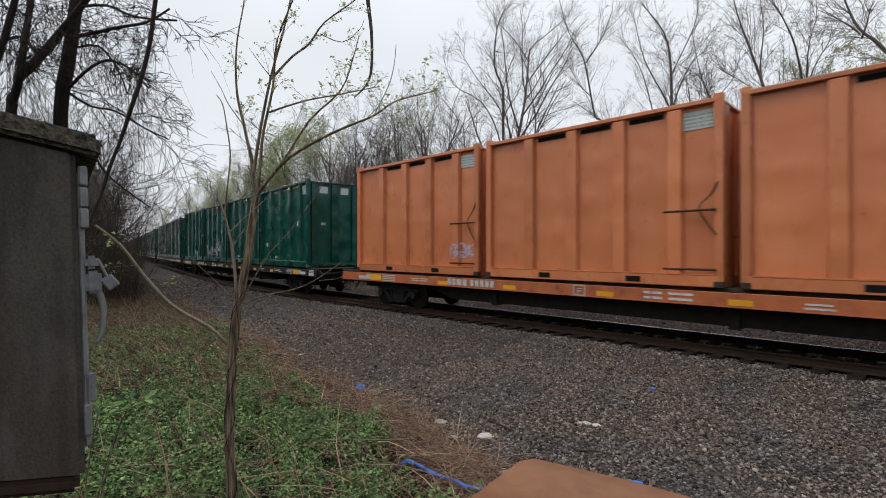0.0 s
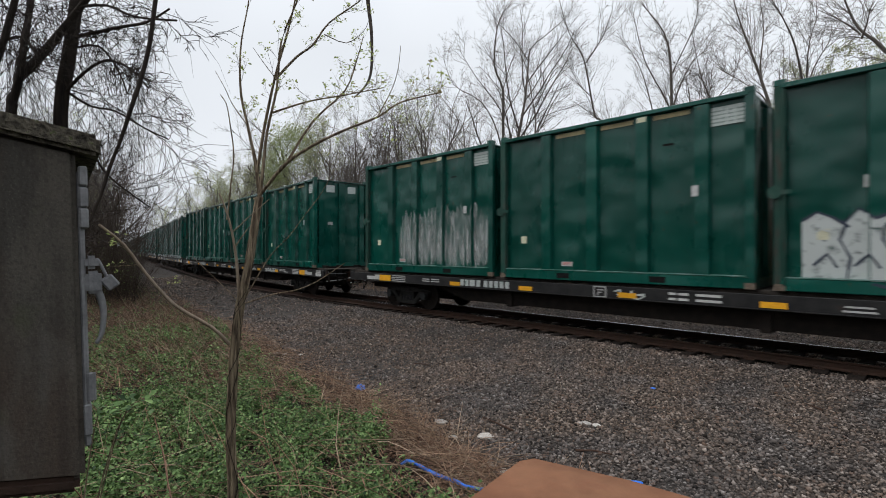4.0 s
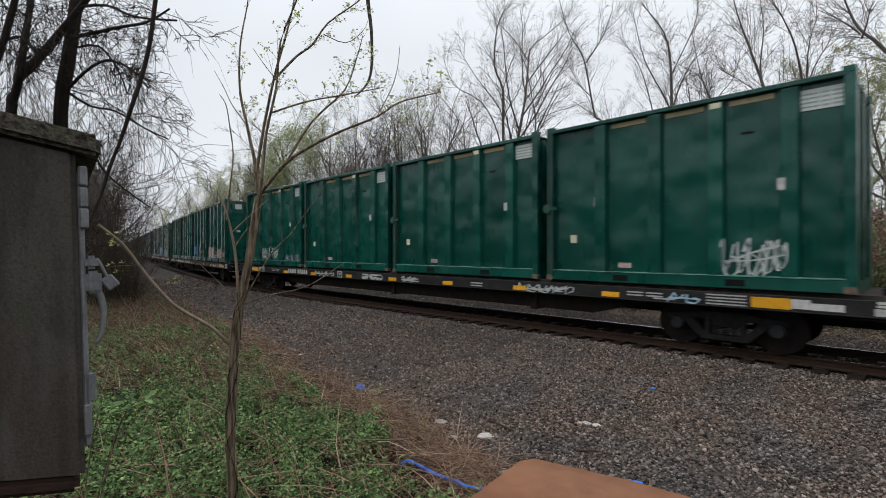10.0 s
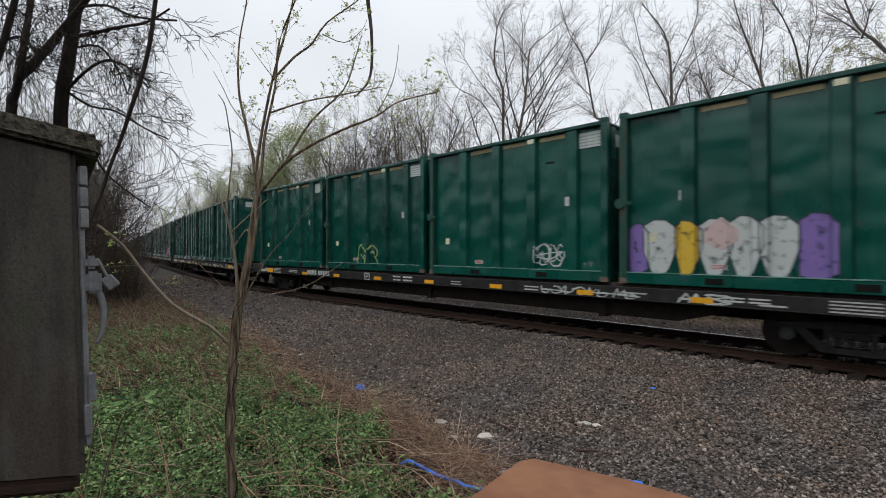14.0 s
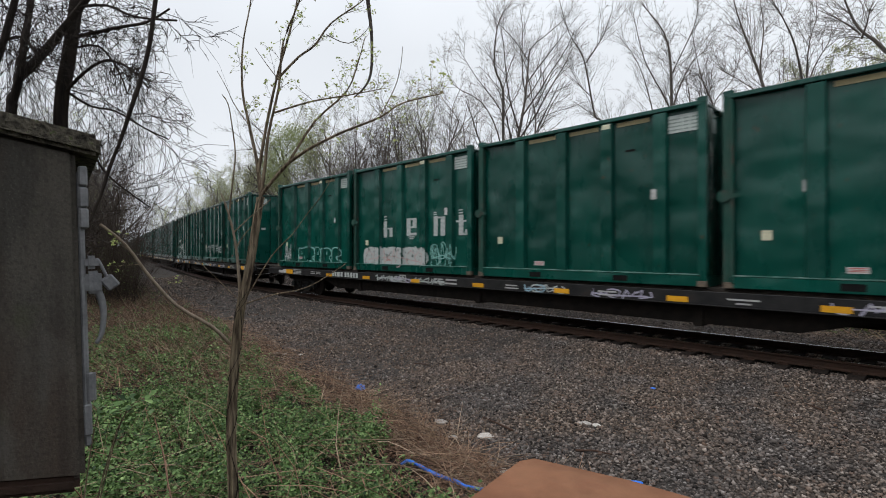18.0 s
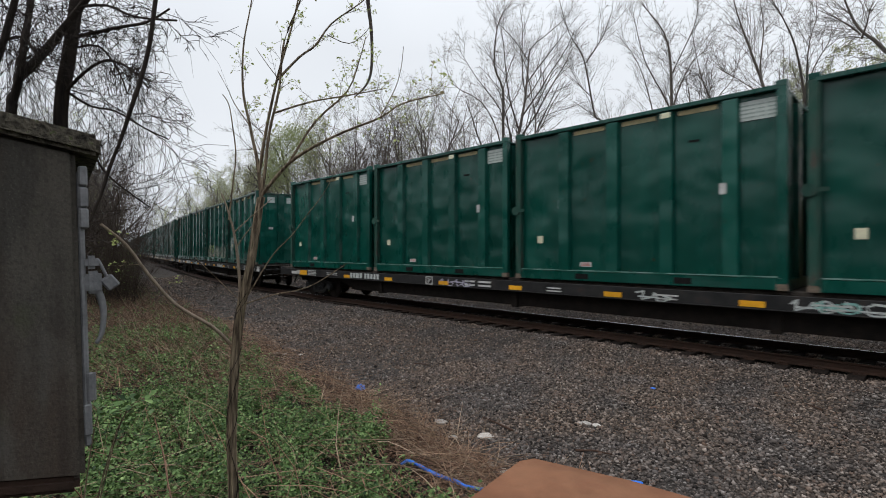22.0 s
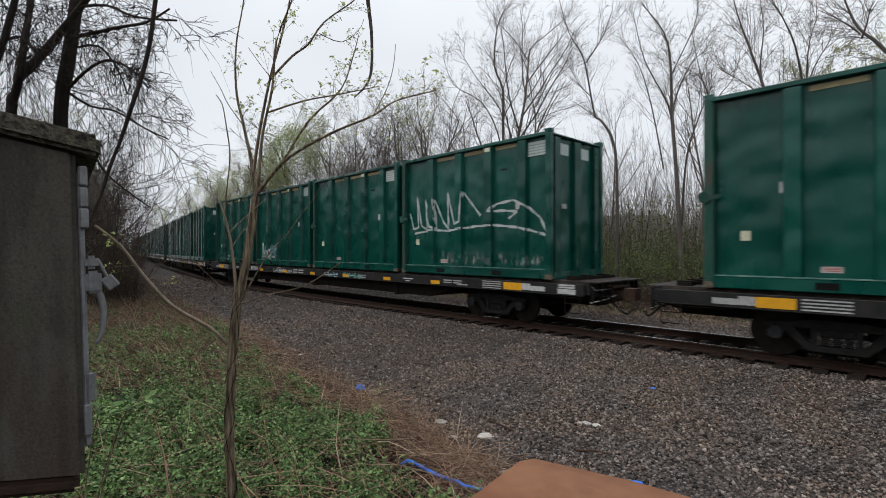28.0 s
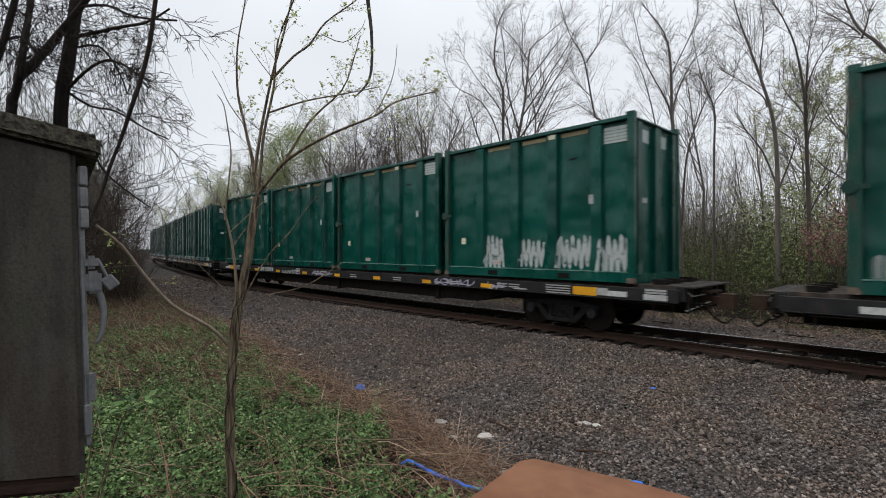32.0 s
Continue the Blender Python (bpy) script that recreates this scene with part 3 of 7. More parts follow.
def build_green_bank():
    rng = np.random.default_rng(21)
    at, size = [], []
    for x0, x1, plants in ((-7.5, -1.9, 32000), (-14, -7.5, 8000), (-30, -14, 2200), (-1.9, 8, 3500), (-12, 8, 4000)):
        for k in range(plants):
            x = rng.uniform(x0, x1)
            y = rng.uniform(-12.2, verge(x) - 0.3) if plants != 4000 else rng.uniform(-18, -12.2)
            over = verge(x) - y
            lush = noise.noise((x * 0.55, y * 0.55, 3.3)) + 0.35 * noise.noise((x * 1.7, y * 1.7, 5.0))
            clump = 0.65 * noise.noise((x * 3.4, y * 3.4, 1.0)) + 0.9 * noise.noise((x * 8.5, y * 8.5, 7.0))
            if over < 0.42 + 0.4 * noise.noise((x * 0.8, y * 0.8, 2.0)) or lush < -0.34 - 0.14 * min(over - 1.2, 2) + (0.16 if x < -9 else 0):
                continue
            if clump < (0.11 if over > 0.45 else 0.18) or (-4.3 < x < -1.8 and y > -9.0):
                continue
            z, tall = land(x, y), (0.05 + 0.16 * max(0.0, lush + 0.45) + 0.40 * max(0.0, clump)) * rng.uniform(0.45, 1.35)
            reach = 0.035 + 0.25 * tall
            for j in range(int(rng.integers(8, 14))):
                a, r = rng.uniform(0, 6.283), reach * rng.uniform(0.1, 1.0)
                at.append((x + r * np.cos(a), y + r * np.sin(a), z + tall * (1.0 - 0.55 * r / reach) * rng.uniform(0.75, 1.05)))
                size.append(rng.uniform(0.017, 0.049) * (1.0 if x > -9 else 1.4))
    v, f = leaf_quads(rng, np.array(at), np.array(size), 1.1)
    scatter_mesh("ground_cover", v, f, M_LEAF, "low green leafy weeds covering the bank", "weeds")
    at, size = [], []
    for k in range(20000):
        x = -2.5 - 20 * rng.uniform(0, 1)
        y = rng.uniform(-12.2, verge(x) + 0.1) if x < -7.0 else verge(x) - abs(rng.normal(0, 0.5)) + 0.2
        at.append((x, y, land(x, y) + rng.uniform(0.004, 0.03)))
        size.append(rng.uniform(0.025, 0.075) * (1.0 if x > -10 else 1.3))
    v, f = leaf_quads(rng, np.array(at), np.array(size), 0.7)
    scatter_mesh("bank_litter", v, f, M_MOULD, "dead brown leaves lying on the bank", "leaf litter")


build_green_bank()


def strands(rng, spots, length, radius, lift, droop, bend=0.3):
    """Thin bent stems, three-sided: arrays of points and quads."""
    vs, fs, k = [], [], 0
    for (x, y, z), L, r in zip(spots, length, radius):
        a = rng.uniform(0, 2 * np.pi)
        up = rng.uniform(*lift)
        d = np.array([np.cos(a) * np.cos(up), np.sin(a) * np.cos(up), np.sin(up)])
        p = np.array([x, y, z])
        ring = np.array([(1, 0, 0.3), (-0.5, 0.86, 0.3), (-0.5, -0.86, -0.5)]) * r
        for s in range(4):
            vs.append(p + ring * (1 - s * 0.22))
            p = p + d * (L / 3)
            d = d + rng.normal(0, bend, 3) * 0.5 + np.array([0, 0, -droop])
            d /= np.linalg.norm(d)
        for s in range(3):
            for j in range(3):
                i = (j + 1) % 3
                fs.append((k + s * 3 + j, k + s * 3 + i, k + s * 3 + 3 + i, k + s * 3 + 3 + j))
        k += 12
    return np.concatenate(vs), np.array(fs)


def build_dry_stems():
    rng = np.random.default_rng(31)
    spots = []
    for x0, x1, n in ((-1.5, 9, 800), (-8, -1.5, 5200), (-16, -8, 5200), (-32, -16, 2200)):
        for k in range(n):
            x = rng.uniform(x0, x1)
            y = verge(x) - abs(rng.normal(0.0, 0.36 if x > -6.5 else 1.5) if k % 7 else rng.uniform(0, 4)) + 0.28
            if y > -12.1 and noise.noise((x * 1.3, y * 1.3, 6.0)) + 0.5 * noise.noise((x * 4.0, y * 4.0, 2.0)) > -0.22:
                spots.append((x, y, land(x, y) + rng.uniform(0.0, 0.09)))
    n = len(spots)
    v, f = strands(rng, spots, rng.uniform(0.12, 0.80, n), 0.0016 + 0.0055 * rng.uniform(0, 1, n) ** 2, (-0.05, 0.5), 0.12)
    scatter_mesh("dry_grass", v, f, M_DRY, "tangled dry reddish-brown grass and bramble stems", "dry grass")
    spots = []
    for k in range(2000):
        x = rng.uniform(-11.5, -2.0)
        y = rng.uniform(-12.1, verge(x) - 0.5)
        spots.append((x, y, land(x, y) + rng.uniform(0.02, 0.16)))
    n = len(spots)
    v, f = strands(rng, spots, rng.uniform(0.2, 0.9, n), rng.uniform(0.0018, 0.0042, n), (0.0, 0.9), 0.16)
    canes = []
    for k in range(420):
        x = rng.uniform(-9.5, -1.9)
        y = rng.uniform(-12.1, verge(x) - 0.1)
        canes.append((x, y, land(x, y) + rng.uniform(0.06, 0.24)))
    v2, f2 = strands(rng, canes, rng.uniform(0.5, 1.5, 420), rng.uniform(0.004, 0.0085, 420), (-0.05, 0.5), 0.05, 0.22)
    v, f = np.concatenate([v, v2]), np.concatenate([f, f2 + len(v)])
    canes = []
    for k in range(48):
        x, y = rng.uniform(-5.8, -3.2), rng.uniform(-11.5, -10.2)
        canes.append((x, y, land(x, y) + rng.uniform(0.08, 0.2)))
    v2, f2 = strands(rng, canes, rng.uniform(0.4, 1.1, 48), rng.uniform(0.005, 0.010, 48), (0.0, 0.8), 0.06, 0.15)
    v, f = np.concatenate([v, v2]), np.concatenate([f, f2 + len(v)])
    scatter_mesh("dead_stems", v, f, M_DRY, "dead brown stems lying over the green weeds", "dead stems")
    spots = []
    for k in range(5000):
        x, y = rng.uniform(-24, -8), 0
        y = verge(x) - abs(rng.normal(1.6, 1.3)) - 0.8
        if y > -12 and y < -6.2:
            spots.append((x, y, land(x, y)))
    n = len(spots)
    v, f = strands(rng, spots, rng.uniform(0.3, 1.1, n), rng.uniform(0.003, 0.007, n), (0.1, 1.1), 0.22)
    scatter_mesh("bramble_thicket", v, f, M_BRAMBLE, "bare brown bramble and shrub stems at the wood's edge", "thicket")


build_dry_stems()


# ---------------- trees ----------------
def grow(rng, start, heading, length, radius, level, opts, out):
    """A limb with its own limbs; out takes (verts, faces)."""
    segs = (9, 6, 4, 3, 2)[min(level, 4)]
    sides = (7, 5, 4, 3, 3)[min(level, 4)]
    p, d = Vector(start), Vector(heading).normalized()
    pts = [p.copy()]
    tip = max(radius * (0.30 if level else 0.22), 0.0028)
    for s in range(segs):
        p = p + d * (length / segs)
        pts.append(p.copy())
        d = (d + Vector((rng.gauss(0, 1), rng.gauss(0, 1), rng.gauss(0, 1))) * opts["wander"][min(level, 4)] + Vector((0, 0, opts["rise"][min(level, 4)]))).normalized()
    out.append(tube(pts, radius, tip, sides))
    if level >= opts["depth"]:
        return
    count = opts["kids"][level]
    for c in range(count):
        t = opts["bare"][min(level, 3)] + (1 - opts["bare"][min(level, 3)]) * ((c + rng.random()) / count)
        i = min(int(t * segs), segs - 1)
        q = pts[i].lerp(pts[i + 1], t * segs - i)
        ax = (pts[i + 1] - pts[i]).normalized()
        side = ax.cross(Vector((rng.gauss(0, 1), rng.gauss(0, 1), rng.gauss(0, 1)))).normalized()
        ang = rng.uniform(*opts["fork"][min(level, 3)])
        way = ax * math.cos(ang) + side * math.sin(ang)
        ln = length * opts["ratio"][min(level, 3)] * (1.1 - 0.55 * t) * rng.uniform(0.75, 1.2)
        grow(rng, q, way, ln, max(radius * (1 - 0.7 * t) * 0.55, 0.0035), level + 1, opts, out)


BARE = dict(depth=4, kids=(13, 7, 6, 3), bare=(0.3, 0.15, 0.1, 0.1), fork=((0.35, 0.75), (0.4, 0.8), (0.4, 0.9), (0.4, 0.9)), ratio=(0.55, 0.5, 0.5, 0.6), wander=(0.05, 0.09, 0.12, 0.15, 0.2), rise=(0.04, 0.07, 0.05, 0.03, 0.0))
SPREAD = dict(BARE, kids=(10, 8, 6, 3), bare=(0.22, 0.15, 0.1, 0.1), fork=((0.5, 1.0), (0.4, 0.9), (0.4, 0.9), (0.4, 0.9)), ratio=(0.7, 0.5, 0.5, 0.6), wander=(0.09, 0.12, 0.14, 0.16, 0.2), rise=(0.03, 0.06, 0.04, 0.02, 0.0))
SLIM = dict(BARE, kids=(9, 6, 5, 3), bare=(0.4, 0.2, 0.1, 0.1), fork=((0.3, 0.6), (0.4, 0.8), (0.4, 0.9), (0.4, 0.9)), ratio=(0.42, 0.5, 0.5, 0.6), wander=(0.06, 0.1, 0.14, 0.16, 0.2), rise=(0.03, 0.08, 0.05, 0.03, 0.0))


def make_tree(seed, height, radius, opts, leaves=0, leaf_mat=None, lean=(0, 0), bark=None):
    """A bare spring tree of that height, at the origin; leaves: how many young leaves hang on the twigs."""
    rng = random.Random(seed)
    out = []
    grow(rng, (0, 0, -0.15), (lean[0], lean[1], 1), height * 0.93, radius, 0, opts, out)
    t = thing("tree", "", "tree")
    part("trunk", joined(out[0]), bark or M_BARK, t, "", True)
    part("crown", joined(*out[1:]), bark or M_BARK, t, "bare branches and fine twigs")
    if leaves:
        nrng = np.random.default_rng(seed)
        tips = [o[0][-1] for o in out[1:] if len(o[0]) <= 12]
        pick = nrng.integers(0, len(tips), leaves)
        at = np.array(tips)[pick] + nrng.normal(0, 0.10, (leaves, 3))
        if leaf_mat is M_DOME:
            knots = nrng.normal(0, 1, (90, 3))
            knots = knots / np.linalg.norm(knots, axis=1)[:, None] * nrng.uniform(0.2, 1, (90, 1)) ** 0.4 * np.array((0.19, 0.19, 0.25)) * height + np.array((0, 0, 0.68 * height))
            at = knots[nrng.integers(0, 90, leaves)] + nrng.normal(0, 0.036 * height, (leaves, 3))
        v, f = leaf_quads(nrng, at, nrng.uniform(0.05, 0.14, leaves), 1.6)
        me = scatter_mesh("young_leaves", v, f, leaf_mat or M_SPRING, "", "")
        for key in ("kind", "category"):
            if key in me:
                del me[key]
        me.parent = t
        tagged(me, "thin veil of yellow-green young leaves")
    return t


def plant(src, x, y, height_ratio, turn, label, group="bare trees behind the track"):
    c = copy_thing(src, pose(x, y, land(x, y), 0, 0, turn))
    c.scale = (height_ratio,) * 3
    return tagged(c, label, "tree", group)


def stem_tree(x, y, *stems, label="tall bare grey tree with fine twigs behind the track"):
    """A tree whose trunk and main limbs are given; finer limbs grow from them."""
    rng = random.Random(int(-x * 100))
    t = thing("tree", label, "tree", (x, y, 0.0), group="bare trees behind the track")
    fine = []
    opts = dict(BARE, kids=(0, 6, 6, 3), fork=((0.3, 0.6), (0.35, 0.8), (0.45, 1.0), (0.5, 1.1)), ratio=(0.5, 0.5, 0.5, 0.55), wander=(0.04, 0.07, 0.12, 0.18, 0.24), rise=(0.02, 0.07, 0.05, 0.03, 0.0))
    for i, (r0, r1, *pts) in enumerate(stems):
        line = smooth_line(pts, 3)
        part("trunk" if i == 0 else "limb", tube(line, r0 * 0.6, r1 * 0.36, 7), M_BARK, t, "", True)
        n = len(line)
        size = sum((Vector(pts[k + 1]) - Vector(pts[k])).length for k in range(len(pts) - 1))
        for c in range(int(5 + size * 2.1)):
            f = rng.uniform(0.35 if i == 0 else 0.2, 1.0) * (n - 1)
            k = min(int(f), n - 2)
            p = line[k].lerp(line[k + 1], f - k)
            ax = (line[k + 1] - line[k]).normalized()
            side = ax.cross(Vector((rng.gauss(0, 1), rng.gauss(0, 1), rng.gauss(0, 1)))).normalized()
            ang = rng.uniform(0.3, 0.75)
            grow(rng, p, ax * math.cos(ang) + side * math.sin(ang), rng.uniform(0.8, 2.2) * (1.2 - 0.5 * f / n), 0.0095, 2, opts, fine)
    tagged(part("crown", joined(*fine), M_BARK, t, "bare ascending branches and fine twigs"), kind="stuff")
    return t


def build_wood():
    rng = random.Random(77)
    stem_tree(-14.46, 7.32,
        (0.156, 0.052, (0.00, 0.00, 0.39), (-0.21, -0.14, 5.15), (-0.35, -0.22, 7.88), (-0.31, -0.27, 9.91), (-0.80, -0.34, 11.26), (-0.58, -0.37, 13.11), (-0.06, -0.36, 13.86)),
        (0.073, 0.021, (-0.29, -0.17, 6.00), (-0.78, -0.13, 7.98), (-1.88, -0.12, 9.73), (-3.81, -0.15, 11.07), (-4.71, -0.14, 12.99)),
        (0.062, 0.021, (-0.29, -0.21, 7.68), (-0.41, -0.37, 8.96), (-1.80, -0.61, 10.88), (-2.79, -0.82, 12.54)),
        (0.062, 0.021, (-0.29, -0.21, 7.81), (-0.32, -0.13, 8.71), (0.65, 0.00, 10.13), (0.44, 0.06, 12.08)),
        (0.094, 0.021, (0.34, 0.00, 0.96), (1.13, -0.16, 4.49), (1.66, -0.34, 7.74), (1.61, -0.48, 8.78), (1.29, -0.67, 10.71), (0.80, -0.83, 11.47)),
        (0.052, 0.016, (1.53, -0.14, 8.71), (2.34, -0.02, 10.10), (2.70, 0.11, 10.40)),
        (0.052, 0.016, (-0.31, -0.27, 9.91), (0.30, -0.39, 11.12), (1.19, -0.48, 12.17)),
    )
    stem_tree(-8.92, 7.13,
        (0.114, 0.031, (0.00, 0.00, 0.66), (0.03, -0.05, 2.77), (-0.02, -0.15, 6.07), (-0.56, -0.21, 7.32), (-0.87, -0.24, 7.65), (-1.15, -0.29, 9.21), (-1.39, -0.34, 10.32), (-2.00, -0.40, 11.44), (-2.56, -0.49, 13.53)),
        (0.052, 0.016, (-1.21, -0.32, 9.96), (-0.58, -0.19, 10.81), (-0.15, -0.08, 11.94)),
        (0.042, 0.016, (-1.06, -0.27, 8.50), (-1.49, -0.42, 9.05), (-1.81, -0.57, 9.81)),
    )
    stem_tree(-6.63, 7.74,
        (0.146, 0.042, (0.00, 0.00, 0.74), (-0.16, -0.13, 5.10), (-0.30, -0.19, 7.23), (-0.32, -0.24, 9.13), (-0.55, -0.29, 10.46), (-1.36, -0.37, 11.82)),
        (0.073, 0.021, (-0.19, -0.15, 5.98), (-0.46, -0.10, 7.64), (-1.38, -0.08, 9.65), (-1.87, -0.05, 11.73)),
        (0.073, 0.021, (-0.23, -0.17, 6.63), (-0.17, -0.31, 7.62), (0.49, -0.42, 8.95), (1.24, -0.51, 9.30)),
        (0.052, 0.021, (-0.26, -0.23, 8.81), (-0.09, -0.12, 9.28), (0.46, -0.01, 10.48), (0.59, 0.09, 11.46)),
        (0.052, 0.016, (-0.62, -0.15, 5.15), (-1.03, -0.36, 7.80), (-1.47, -0.54, 9.46), (-2.06, -0.72, 10.53)),
        (0.083, 0.021, (0.02, -0.06, 2.91), (0.17, -0.00, 5.50), (0.64, 0.09, 7.16), (1.04, 0.20, 8.16)),
    )
    stem_tree(-5.67, 8.27,
        (0.083, 0.021, (0.00, 0.00, 0.76), (0.09, -0.24, 5.75), (0.14, -0.39, 7.19), (-0.25, -0.57, 8.46), (-0.51, -0.74, 10.12)),
        (0.042, 0.016, (0.09, -0.16, 6.92), (0.09, -0.06, 7.62), (0.68, 0.06, 8.39), (0.86, 0.16, 9.35)),
    )
    stem_tree(-3.47, 7.43,
        (0.146, 0.031, (0.00, 0.00, 0.91), (-0.01, -0.08, 3.74), (-0.03, -0.12, 5.23), (-0.15, -0.16, 6.51), (-0.47, -0.21, 7.83), (-0.81, -0.26, 9.03), (-1.15, -0.31, 10.28), (-1.36, -0.36, 11.53)),
        (0.062, 0.021, (-0.41, -0.20, 7.57), (-0.49, -0.11, 8.27), (-0.41, -0.02, 9.46), (-0.52, 0.06, 10.57)),
        (0.052, 0.016, (-0.29, -0.17, 6.79), (-0.39, -0.30, 7.16), (-1.05, -0.47, 7.83), (-1.65, -0.64, 8.36)),
        (0.062, 0.021, (-0.02, -0.09, 4.11), (-0.43, -0.03, 5.31), (-0.95, 0.04, 6.18), (-1.31, 0.11, 6.86)),
        (0.062, 0.021, (-0.01, -0.08, 3.92), (0.38, -0.20, 4.98), (0.58, -0.33, 5.67)),
    )
    stem_tree(-2.65, 7.76,
        (0.125, 0.031, (0.00, 0.00, 0.92), (-0.04, -0.06, 3.15), (-0.08, -0.11, 5.03), (-0.11, -0.15, 6.34), (-0.16, -0.18, 7.24), (-0.37, -0.23, 8.69), (-0.69, -0.27, 9.70), (-1.00, -0.31, 10.43)),
        (0.062, 0.021, (-0.09, -0.15, 6.18), (-0.09, -0.07, 7.64), (-0.03, 0.02, 8.80), (0.20, 0.12, 9.69)),
        (0.052, 0.016, (-0.05, -0.12, 5.44), (-0.00, -0.25, 5.84), (0.37, -0.37, 6.79), (0.73, -0.47, 6.97)),
        (0.052, 0.016, (-0.11, -0.14, 6.10), (-0.21, -0.05, 6.53), (-0.68, 0.02, 7.34), (-0.89, 0.11, 7.89)),
        (0.052, 0.016, (-0.13, -0.17, 7.02), (0.13, -0.29, 7.84), (0.56, -0.40, 8.58)),
        (0.052, 0.016, (-0.04, -0.06, 3.15), (0.36, 0.05, 4.04), (0.91, 0.18, 4.53)),
    )
    stem_tree(-0.37, 6.64,
        (0.135, 0.042, (2.40, 0.00, 0.60), (1.55, -0.07, 3.44), (0.62, -0.15, 5.83), (-0.17, -0.20, 7.16), (-0.60, -0.23, 7.86), (-0.99, -0.25, 8.38), (-1.25, -0.29, 9.15), (-1.47, -0.32, 10.01)),
        (0.052, 0.016, (-0.96, -0.25, 8.20), (-1.05, -0.14, 8.37), (-1.47, -0.06, 8.88), (-1.99, 0.01, 9.37)),
        (0.052, 0.016, (-0.92, -0.24, 8.04), (-0.78, -0.36, 8.48), (-0.72, -0.48, 8.82)),
        (0.052, 0.016, (0.62, -0.15, 5.83), (0.60, -0.04, 6.72), (0.57, 0.05, 7.93)),
    )
    fan = make_tree(3, 12.0, 0.15, BARE)
    wide = make_tree(8, 12.0, 0.16, SPREAD)
    slim = make_tree(15, 12.0, 0.10, SLIM)
    slim2 = make_tree(29, 12.0, 0.09, SLIM, lean=(0.12, -0.05))
    green = make_tree(41, 12.0, 0.18, SPREAD, 16000, M_SPRING)
    dome = make_tree(44, 12.0, 0.18, SPREAD, 22000, M_DOME)
    haze = make_tree(52, 12.0, 0.13, BARE, 4200, M_SPRING)
    bare_label, green_label = "tall bare grey tree with fine twigs behind the track", "tree in first yellow-green spring leaf behind the track"
    named = [
        (haze, -90.8, 16.0, 11.0, 40), (haze, -82.8, 17.8, 12.5, 10), (haze, -74.0, 18.4, 13, 265), (haze, -67.5, 18.4, 13, 200),
        (haze, -42.6, 14.4, 14.5, 40), (fan, -35.9, 13.5, 13.5, 150), (slim, -29.7, 11.8, 11.5, 10), (fan, -31.3, 14.6, 13.0, 265), (haze, -26.2, 12.8, 11.5, 80), (slim2, -23.2, 11.6, 11.0, 200), (fan, -16.3, 9.2, 13.6, 30),
        (slim, -7.7, 13.9, 10.4, 10), (green, -0.8, 11.9, 7.2, 250), (green, -2.5, 14.7, 7.5, 30), (green, 1.0, 13.4, 6.8, 120),
        (fan, -31.5, 12.6, 13.0, 100), (wide, -24.4, 10.6, 11.4, 310), (slim, -38.8, 15.1, 13.5, 20), (dome, -54.4, 16.6, 17.7, 70), (haze, -72.6, 22.8, 14.6, 180),
        (haze, -98.2, 32.9, 17.7, 20), (green, -136.4, 50.0, 20.8, 240), (slim, -28.0, 11.8, 11.4, 15), (fan, -20.8, 12.2, 10.4, 210), (slim2, -33.3, 15.4, 12.5, 95),
        (wide, -41.7, 16.8, 13.0, 35), (slim, -46.4, 17.5, 13.0, 280), (slim2, -12.9, 14.6, 9.9, 135), (haze, -3.9, 16.0, 7.3, 80), (slim, -6.0, 17.8, 9.4, 300),
    ]
    for src, x, y, h, turn in named:
        plant(src, x, y, h / 12.0, turn, green_label if src in (green, haze, dome) else bare_label)
    for k in range(22):
        x = -14 - rng.uniform(0, 1) * 62
        y = track_y(x) + rng.uniform(13, 34)
        src = rng.choice((fan, slim, slim2, haze, wide))
        plant(src, x, y, rng.uniform(7, 10.5) / 12.0, rng.uniform(0, 360), green_label if src in (green, haze) else bare_label)
    for k in range(10):
        x = 0.5 - rng.uniform(0, 1) * 26
        plant(rng.choice((slim, slim2, haze)), x, rng.uniform(18, 34), rng.uniform(6.0, 8.5) / 12.0, rng.uniform(0, 360), bare_label)
    for k in range(18):
        x = -26 - 26 * rng.random()
        plant(rng.choice((slim, slim2, fan)), x, track_y(x) + rng.uniform(8.5, 15), rng.uniform(8.5, 11) / 12.0, rng.uniform(0, 360), bare_label)
    for k in range(26):
        x = -70 - 90 * rng.random()
        plant(rng.choice((haze, green, haze, fan)), x, track_y(x) + rng.uniform(5, 20), rng.uniform(9, 14) / 12.0, rng.uniform(0, 360), green_label)
    for k in range(24):
        x = -17 - 30 * rng.random()
        y = -11.84 - x * (0.016 + 0.155 * rng.random())
        plant(rng.choice((wide, haze, wide, fan)), x, y, rng.uniform(2.6, 6.0) / 12.0, rng.uniform(0, 360), "low bare shrub on the bank", "shrubs on the bank")
    for k in range(20):
        x = -26 - 75 * rng.random()
        plant(rng.choice((fan, wide, slim, haze)), x, verge(x) - rng.uniform(2.2, 9), rng.uniform(7, 11) / 12.0, rng.uniform(0, 360), "bare tree on the green bank side", "bare trees on the bank")
    # trees added behind the camera, never in view, to close off the reflections
    for k in range(10):
        plant(rng.choice((fan, wide, haze, wide)), rng.uniform(-45, 40), -rng.uniform(19, 36), rng.uniform(11, 16) / 12.0, rng.uniform(0, 360), "tall bare tree added behind the camera, out of view", "trees in the wood on the bank")
